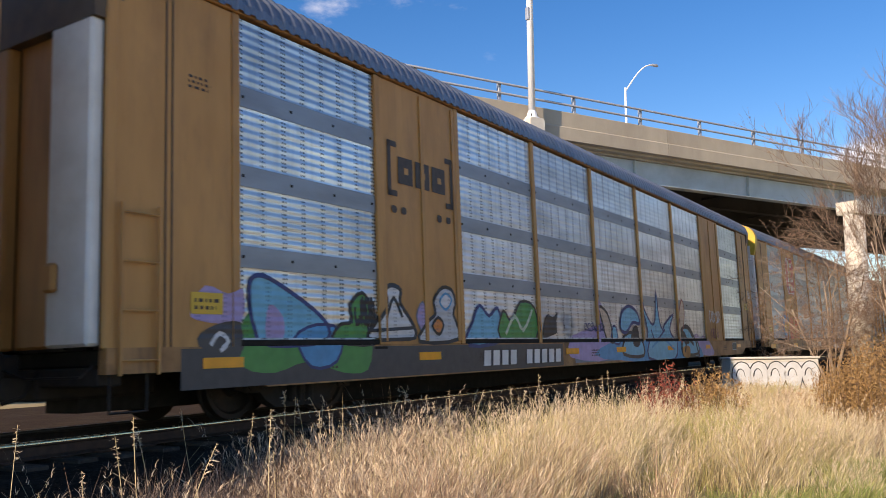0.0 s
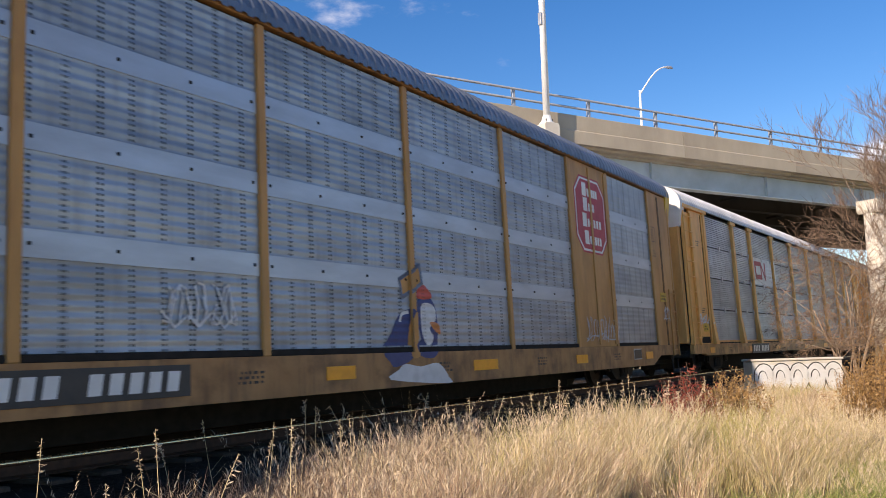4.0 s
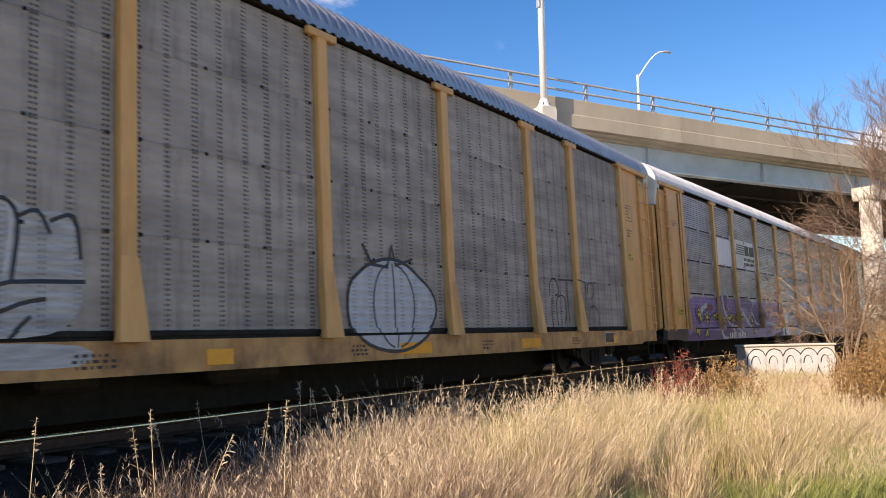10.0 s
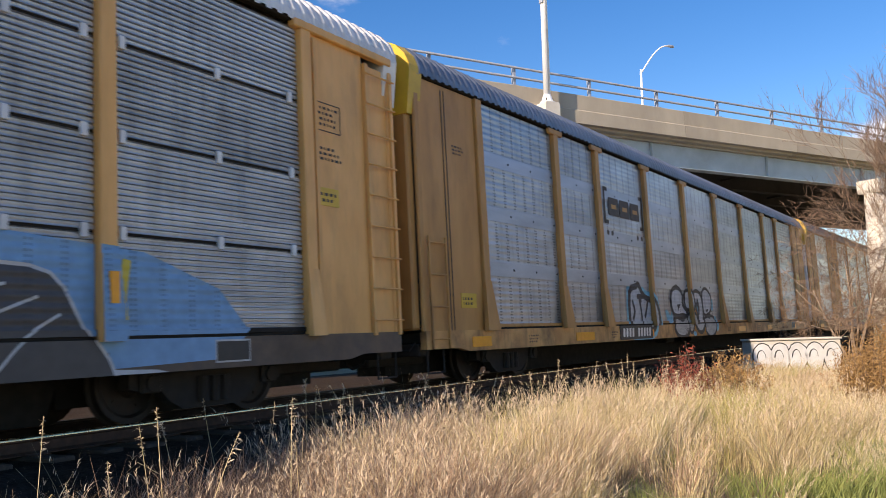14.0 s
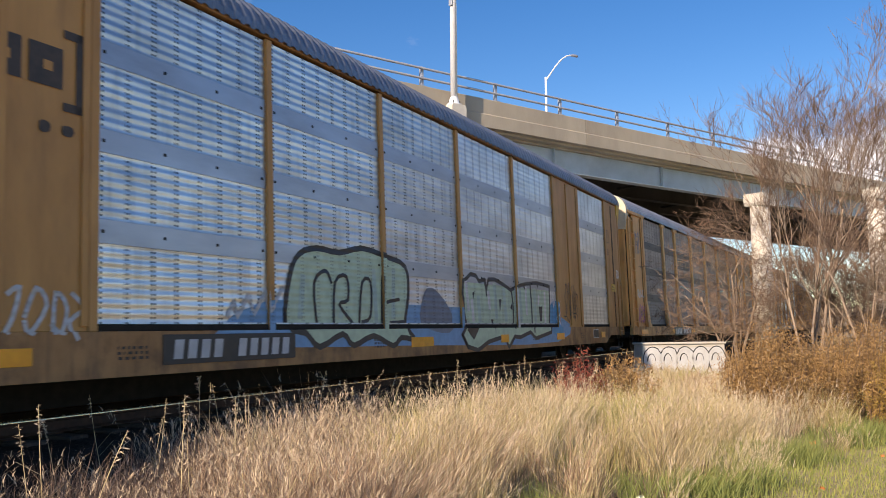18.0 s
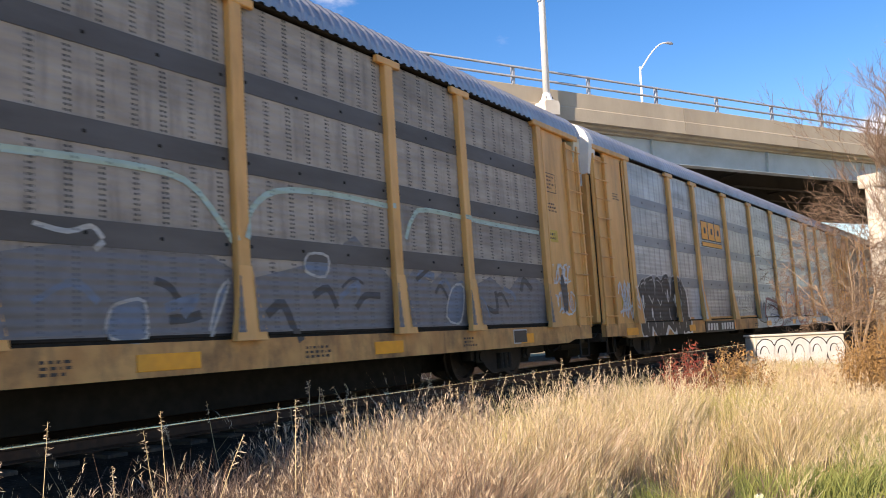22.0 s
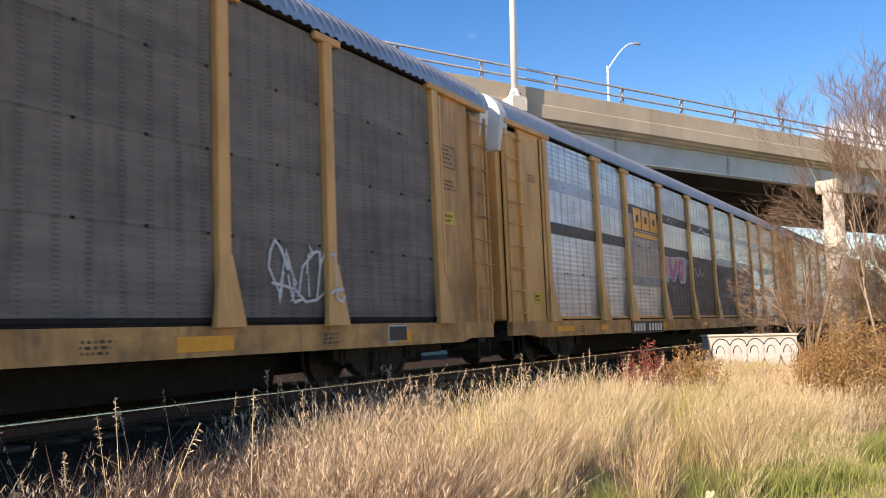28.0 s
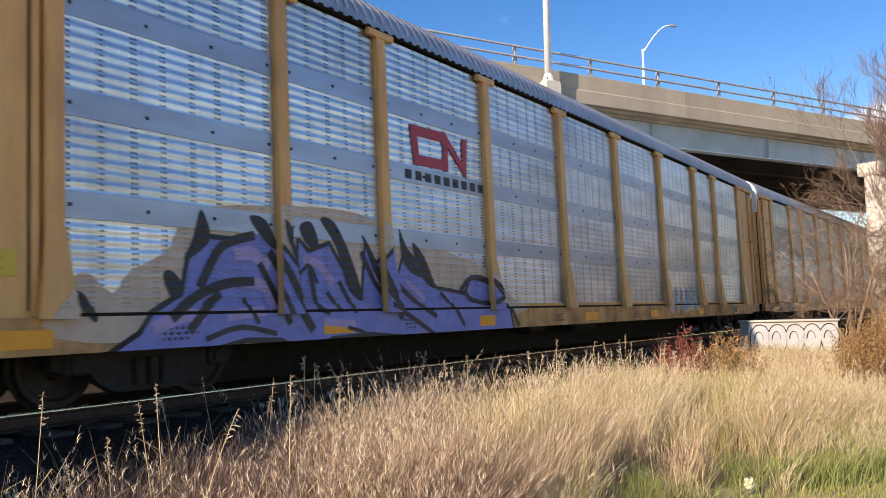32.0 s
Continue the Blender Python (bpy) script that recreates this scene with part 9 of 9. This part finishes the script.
    number_bars(car, 6.8, 0.57, 2.4, 0.2, -1.580, "white", 11, "black")
    # 12
    car, sp = build_car(12, "B", "ochre", "sill_o", ["galv"], "roof_grey", "white", "ochre", rib=0.105, band="band_blue", foot=0.19, label="ochre covered car carrier with silver-blue sheets and violet mural")
    p = Paint(sp)
    p.shape([(1.85, 0.69), (1.96, 1.1), (2.19, 1.31), (2.49, 1.1), (2.68, 1.32), (3.16, 1.57), (3.47, 2.01), (4.84, 2.18), (6.12, 2.22), (7.12, 2.06), (8.13, 1.83), (9.46, 1.61), (10.38, 1.14), (10.44, 0.74), (3.9, 0.61)], "g_peach", None, 0, -1.4)
    p.shape([(2.3, 0.47), (2.74, 0.71), (2.88, 0.9), (3.3, 1.1), (3.38, 1.46), (3.58, 1.74), (4.1, 1.72), (4.47, 1.87), (4.82, 1.59), (5.05, 1.32), (5.08, 1.81), (5.27, 1.65), (5.67, 1.77), (5.92, 1.45), (6.3, 1.12), (6.41, 1.86), (6.59, 1.51), (6.97, 1.77), (7.11, 1.37), (7.33, 1.79), (7.68, 1.55), (8.11, 1.22), (8.55, 1.18), (8.92, 1.13), (9.12, 1.41), (9.66, 1.33), (10.01, 1.04), (10.3, 0.89), (10.43, 0.45), (9.35, 0.39), (7.87, 0.45), (6.39, 0.57), (5.61, 0.54), (5.08, 0.39), (4.69, 0.56), (4.15, 0.58), (3.36, 0.44), (2.8, 0.41)], "g_violet", "g_black", 0.06, 0, False)
    p.shape([(3.34, 1.46), (3.47, 1.71), (3.58, 2.03), (3.71, 1.73), (3.55, 1.56)], "g_black", None, 0, 1.5)
    p.shape([(4.28, 2), (4.55, 1.98), (4.74, 1.65), (4.54, 1.71)], "g_black", None, 0, 1.5)
    p.shape([(4.78, 2), (5.02, 1.74), (5.12, 1.22), (4.91, 1.52)], "g_black", None, 0, 1.5)
    p.shape([(5.11, 1.94), (5.33, 2.02), (5.46, 1.75), (5.28, 1.7)], "g_black", None, 0, 1.5)
    p.shape([(5.5, 2.07), (5.79, 2.04), (6.11, 1.57), (6.32, 1.03), (6.01, 1.19), (5.81, 1.71)], "g_black", None, 0, 1.5)
    p.shape([(6.34, 1.89), (6.52, 1.74), (6.93, 1.12), (6.74, 1.12)], "g_black", None, 0, 1.5)
    p.shape([(7.19, 2.07), (7.38, 1.79), (7.72, 1.38), (7.3, 1.54)], "g_black", None, 0, 1.5)
    p.shape([(7.5, 1.88), (7.81, 1.68), (8.08, 1.21), (7.72, 1.38)], "g_black", None, 0, 1.5)
    p.shape([(3.07, 1.28), (3.16, 1.35), (3.3, 1.22), (3.19, 1.04)], "g_black", None, 0, 1.5)
    p.shape([(2.07, 1.12), (2.18, 1.09), (2.28, 0.91), (2.25, 0.82), (2.13, 0.95)], "g_black", None, 0, 1.5)
    p.brush([(3.56, 1.2), (3.77, 1.54), (3.95, 1.68), (4.32, 1.78)], 0.11, "g_black", 2.6)
    p.brush([(3.15, 0.86), (3.52, 1.09), (3.92, 1.22), (4.3, 1.25)], 0.11, "g_black", 2.6)
    p.brush([(4.61, 1.58), (4.81, 1.32), (5.01, 0.97), (5.23, 0.69)], 0.12, "g_black", 2.6)
    p.brush([(4.44, 1.44), (4.66, 1.11), (4.84, 0.77)], 0.09, "g_black", 2.6)
    p.brush([(5.29, 1.4), (5.39, 0.97), (5.55, 0.88)], 0.08, "g_black", 2.6)
    p.brush([(6.33, 1.66), (6.58, 1.28), (6.95, 0.96), (7.11, 0.78)], 0.09, "g_black", 2.6)
    p.brush([(7.08, 1.28), (7.61, 0.96), (7.97, 0.79)], 0.08, "g_black", 2.6)
    p.brush([(3.37, 0.73), (3.6, 0.95), (3.8, 1.09)], 0.1, "g_black", 2.6)
    p.brush([(5, 1.25), (5.26, 1.47), (5.41, 1.26)], 0.05, "g_black", 2.6)
    p.brush([(5.84, 1.26), (6.06, 0.97), (6.08, 0.88)], 0.07, "g_black", 2.6)
    p.brush([(5.61, 1.12), (5.82, 0.9)], 0.06, "g_black", 2.6)
    p.brush([(6.79, 0.96), (7.32, 0.8), (7.88, 0.53)], 0.07, "g_black", 2.6)
    p.brush([(4.17, 1.04), (4.33, 0.78)], 0.06, "g_black", 2.6)
    p.brush([(8.23, 1.13), (8.53, 0.91), (8.76, 0.64)], 0.07, "g_black", 2.6)
    p.brush([(3.59, 0.62), (4.07, 0.73), (4.6, 0.64)], 0.06, "g_black", 2.6)
    p.brush([(5.93, 0.67), (6.27, 0.59), (6.15, 0.52)], 0.05, "g_black", 2.6)
    p.brush([(4.1, 1.56), (4.31, 1.57), (4.53, 1.44)], 0.16, "g_lilac", 2)
    p.brush([(4.26, 1.24), (4.52, 1.18), (4.61, 0.98)], 0.14, "g_lilac", 2)
    p.brush([(5.21, 1.54), (5.47, 1.47), (5.68, 1.26)], 0.12, "g_lilac", 2)
    p.brush([(2.94, 0.76), (3.29, 0.87), (3.52, 0.86)], 0.14, "g_lilac", 2)
    p.brush([(6.56, 1.35), (6.8, 1.04)], 0.1, "g_lilac", 2)
    p.brush([(7.35, 1.29), (7.77, 1.04)], 0.09, "g_lilac", 2)
    p.brush([(3.91, 0.86), (4.42, 0.91)], 0.12, "g_lilac", 2)
    p.brush([(5.49, 0.76), (6.04, 0.71)], 0.1, "g_lilac", 2)
    p.brush([(8.81, 1.2), (9.12, 1.39), (9.62, 1.37), (9.98, 1.14), (9.62, 0.98), (9.09, 1.04), (8.92, 1.18)], 0.08, "g_black", 4)
    p.brush([(10.01, 1.04), (10.35, 0.86), (10.57, 0.59)], 0.08, "g_black", 4)
    p.piece(19.0, 21.6, 0.8, 1.35, "NUK", ["g_cyan", "g_skyblue"], "g_peach", 123, 0.3, 0.05)
    rail_logo(p, 7.55, 9.2, 3.10, 3.66)
    for k in range(9):
        p.rect(7.4 + k * 0.26, 7.4 + k * 0.26 + 0.17, 2.84, 2.98, "g_black", 2)
    p.finish("emblem_and_graffiti", car, "red looped emblem and violet wild-style graffiti")
    # 13, 14
    for index, ob in CARS:
        if index in (1, 7):
            text_part(ob, "BI", 27.55, 2.45, 0.40, SIDE - 0.034, "white")
        if index in (2, 9):
            sign = bar("height_sign", -0.190, -0.165, -1.35, -0.55, 3.98, 4.62, M["white"], ob, 0.004, "white sign about the car's height")
            for k, words in enumerate(("EXCESS", "HEIGHT", "CAR")):
                t = text_part(ob, words, -0.196, 4.44 - 0.19 * k, 0.19, -0.60, "ink")
                t.matrix_basis = pose(-0.196, -0.60, 4.44 - 0.19 * k, 90, 0, -90)
    build_car(13, "B", "ochre", "sill_o", ["sheet_rust", "galv_dull"], "roof_grey", "white", "ochre", rib=0.10, label="ochre covered car carrier with weathered brown-grey sheets")
    build_car(14, "B", "ochre", "sill_o", ["sheet_dark", "galv_dull"], "roof_grey", "white", "ochre", rib=0.10, label="ochre covered car carrier with dark sooty sheets")


def text_part(car, words, x, z, size, y, mat, squash=1.0):
    cu = bpy.data.curves.new("lettering", "FONT")
    cu.body, cu.size, cu.extrude = words, size, 0.002
    tmp = bpy.data.objects.new("lettering", cu)
    me = bpy.data.meshes.new_from_object(tmp)
    bpy.data.objects.remove(tmp)
    me.materials.clear()
    me.materials.append(None)
    return part("lettering", me, M[mat], car, at=pose(x, y, z, 90, 0, 0))


def bracket_logo(car, sp, x0, x1, z0, z1):
    """Dark railway emblem between square brackets, its letters as plain blocks."""
    p = Paint(sp)
    p.group(("emblem", x0))
    m = "ink"
    zc = (z0 + z1) / 2
    for x, s in ((x0, 1), (x1, -1)):
        a, b = sorted((x, x + s * 0.09))
        p.rect(a, b, z0 + 0.25, z1 - 0.15, m, 2)
        a, b = sorted((x, x + s * 0.24))
        p.rect(a, b, z0 + 0.25, z0 + 0.34, m, 2)
        p.rect(a, b, z1 - 0.24, z1 - 0.15, m, 2)
    w = (x1 - x0 - 0.5) / 3
    for i in range(3):
        a = x0 + 0.27 + i * (w + 0.02)
        p.rect(a, a + w - 0.06, zc - 0.16, zc + 0.26, m, 2)
        p.rect(a + 0.16, a + w - 0.18, zc + 0.0, zc + 0.10, "brown", 3)
    rr = random.Random(4)
    for x in (x0 + 0.15, x0 + 0.40, x1 - 0.45, x1 - 0.18):
        p.fan(p.blob(x, z0 + 0.05, 0.07, 0.06, rr, 0.05, 10), m, 2)
    p.group()
    p.finish("emblem", car, "dark bracketed railway emblem")


def rail_logo(p, x0, x1, z0, z1):
    """A continuous red looped stroke."""
    p.group(("emblem", x0))
    w, h = x1 - x0, z1 - z0
    t = 0.16
    p.strip([(x0 + 0.50 * w, z0 + 0.12 * h), (x0 + 0.10 * w, z0 + 0.10 * h), (x0 + 0.06 * w, z0 + 0.90 * h), (x0 + 0.54 * w, z0 + 0.92 * h), (x0 + 0.60 * w, z0 + 0.75 * h)], t, "red", 3)
    p.strip([(x0 + 0.58 * w, z0 + 0.05 * h), (x0 + 0.60 * w, z0 + 0.90 * h), (x0 + 0.92 * w, z0 + 0.08 * h), (x0 + 0.94 * w, z0 + 0.95 * h)], t, "red", 3)
    p.group()


def stripes_logo(p, x0, x1, z0, z1, mat):
    """Slanted speed stripes with two blocks and two lines of small bars."""
    p.group(("emblem", x0))
    w, h = x1 - x0, z1 - z0
    for i in range(5):
        z = z0 + h * (0.48 + 0.10 * i)
        p.rect(x0 + 0.02 * w + 0.05 * i, x0 + 0.50 * w, z, z + 0.05 * h, mat, 2)
    p.rect(x0 + 0.50 * w, x0 + 0.70 * w, z0 + 0.48 * h, z0 + 0.94 * h, mat, 2)
    p.rect(x0 + 0.73 * w, x0 + 0.98 * w, z0 + 0.48 * h, z0 + 0.94 * h, mat, 2)
    for r in range(2):
        for k in range(8):
            a = x0 + w * (0.42 + 0.07 * k)
            p.rect(a, a + 0.05 * w, z0 + h * (0.22 - 0.22 * r), z0 + h * (0.36 - 0.22 * r), mat, 2)
    p.group()


def block_logo(p, x0, x1, z0, z1):
    """Three yellow blocks over a yellow bar, edged in black."""
    p.group(("emblem", x0))
    w, h = x1 - x0, z1 - z0
    for i in range(3):
        a = x0 + i * w / 3
        p.rect(a - 0.03, a + w / 3 - 0.05, z0 + 0.28 * h - 0.03, z1 + 0.03, "g_black", 1)
        p.rect(a, a + w / 3 - 0.08, z0 + 0.28 * h, z1, "reflector", 2)
        p.rect(a + w / 9, a + w / 5, z0 + 0.52 * h, z0 + 0.76 * h, "g_black", 3)
    p.rect(x0 - 0.05, x1 - 0.02, z0 - 0.02, z0 + 0.16 * h + 0.02, "g_black", 1)
    p.rect(x0 - 0.02, x1 - 0.05, z0, z0 + 0.16 * h, "reflector", 2)
    p.group()


def shield(p, x0, x1, z0, z1):
    p.group(("emblem", x0))
    cx, w, h = (x0 + x1) / 2, x1 - x0, z1 - z0
    ring = [(cx, z0), (cx + 0.30 * w, z0 + 0.08 * h), (cx + 0.47 * w, z0 + 0.30 * h), (cx + 0.44 * w, z0 + 0.60 * h), (cx + 0.50 * w, z0 + 0.82 * h), (cx + 0.38 * w, z0 + 0.90 * h), (cx + 0.14 * w, z0 + 0.93 * h), (cx, z1)]
    ring = ring + [(2 * cx - x, z) for x, z in reversed(ring[1:-1])]
    p.fan(ring, "white", 1)
    top = [q for q in ring if q[1] > z0 + 0.5 * h]
    p.fan([(cx + (x - cx) * 0.96, z0 + 0.5 * h + (z - z0 - 0.5 * h) * 0.97) for x, z in ([(cx + 0.45 * w, z0 + 0.5 * h)] + top + [(cx - 0.45 * w, z0 + 0.5 * h)])], "blue", 2)
    for i in range(6):
        a = cx - 0.40 * w + i * 0.148 * w
        low = z0 + h * (0.02 + 0.28 * (abs(a + 0.03 * w - cx) / (0.45 * w)) ** 2 + 0.03)
        p.rect(a, a + 0.075 * w, low, z0 + 0.49 * h, "red", 2)
    for r in range(2):
        for i in range(6):
            a = cx - 0.36 * w + i * 0.122 * w
            p.rect(a, a + 0.09 * w, z0 + h * (0.56 + 0.15 * r), z0 + h * (0.66 + 0.15 * r), "white", 3)
    p.group()


def faded(p, items):
    """Large worn capitals in broad broken strokes."""
    strokes = {"F": [((0, 0), (0, 1)), ((0, 1), (1, 1)), ((0, 0.55), (0.75, 0.55))], "I": [((0.4, 0), (0.4, 1))], "H": [((0, 0), (0, 1)), ((1, 0), (1, 1)), ((0, 0.5), (1, 0.5))],
               "B": [((0, 0), (0, 1)), ((0, 1), (0.8, 0.9)), ((0.8, 0.9), (0.1, 0.52)), ((0.1, 0.52), (0.95, 0.3)), ((0.95, 0.3), (0, 0))], "E": [((0, 0), (0, 1)), ((0, 1), (0.9, 1)), ((0, 0.5), (0.7, 0.5)), ((0, 0), (0.9, 0))],
               "S": [((0.9, 0.9), (0.1, 0.95)), ((0.1, 0.95), (0.1, 0.55)), ((0.1, 0.55), (0.9, 0.5)), ((0.9, 0.5), (0.9, 0.05)), ((0.9, 0.05), (0.05, 0.05))],
               "O": [((0.1, 0), (0.1, 1)), ((0.1, 1), (0.9, 1)), ((0.9, 1), (0.9, 0)), ((0.9, 0), (0.1, 0))], "T": [((0.5, 0), (0.5, 1)), ((0, 1), (1, 1))]}
    rr = random.Random(10)
    for x0, x1, z0, z1, ch in items:
        p.group(("letter", x0, z0))
        for (ax, az), (bx, bz) in strokes[ch]:
            n = 5
            pts = [(x0 + (ax + (bx - ax) * i / n) * (x1 - x0) + rr.uniform(-0.02, 0.02), z0 + (az + (bz - az) * i / n) * (z1 - z0) + rr.uniform(-0.02, 0.02)) for i in range(n + 1)]
            p.strip(pts, 0.23, "g_worn", 1)
    p.group()


# ---- what moves ----
def car_pose(s):
    """Pose of a car whose lead corner stands at arc length s: its two truck centres lie on the track's line."""
    a, b = on_line(s + 3.2), on_line(s + BODY - 3.2)
    turn = math.atan2(b[1] - a[1], b[0] - a[0])
    base = Matrix.Translation((a[0], a[1], 0)) @ Matrix.Rotation(turn, 4, "Z") @ Matrix.Rotation(-BANK, 4, "X")
    return base @ Matrix.Translation((-3.2, 0, 0))


SLACK = {4: -0.10, 5: 0.10, 6: 0.07, 8: -0.13, 11: 0.12, 12: -0.04}   # play in the couplers


def motions():
    times = [i * 0.5 for i in range(65)]
    for index, car in CARS:
        walk(car, [(t, car_pose(lead_at(t) + (index - 4) * PITCH + SLACK.get(index, 0.0))) for t in times])
    # wheels turn while their car is near
    for wh, dx, index in WHEELS:
        rows, ang, prev = [(0.0, pose(dx, 0, 0.425))], 0.0, None
        for f in range(0, 961):
            t = f / 30
            s = lead_at(t) + (index - 4) * PITCH
            if not -32 < s < 40:
                prev = None if not rows or s > 40 else prev
                continue
            if prev is not None:
                ang += (prev - s) / 0.425
            prev = s
            if f:
                rows.append((t, Matrix.Translation((dx, 0, 0.425)) @ Matrix.Rotation(-ang, 4, "Y")))
        if rows[-1][0] < 32.0:
            rows.append((32.0, rows[-1][1].copy()))
        walk(wh, rows)


# ---- build ----
build_ground()
build_track()
build_bridge()
build_plants()
build_train()
motions()
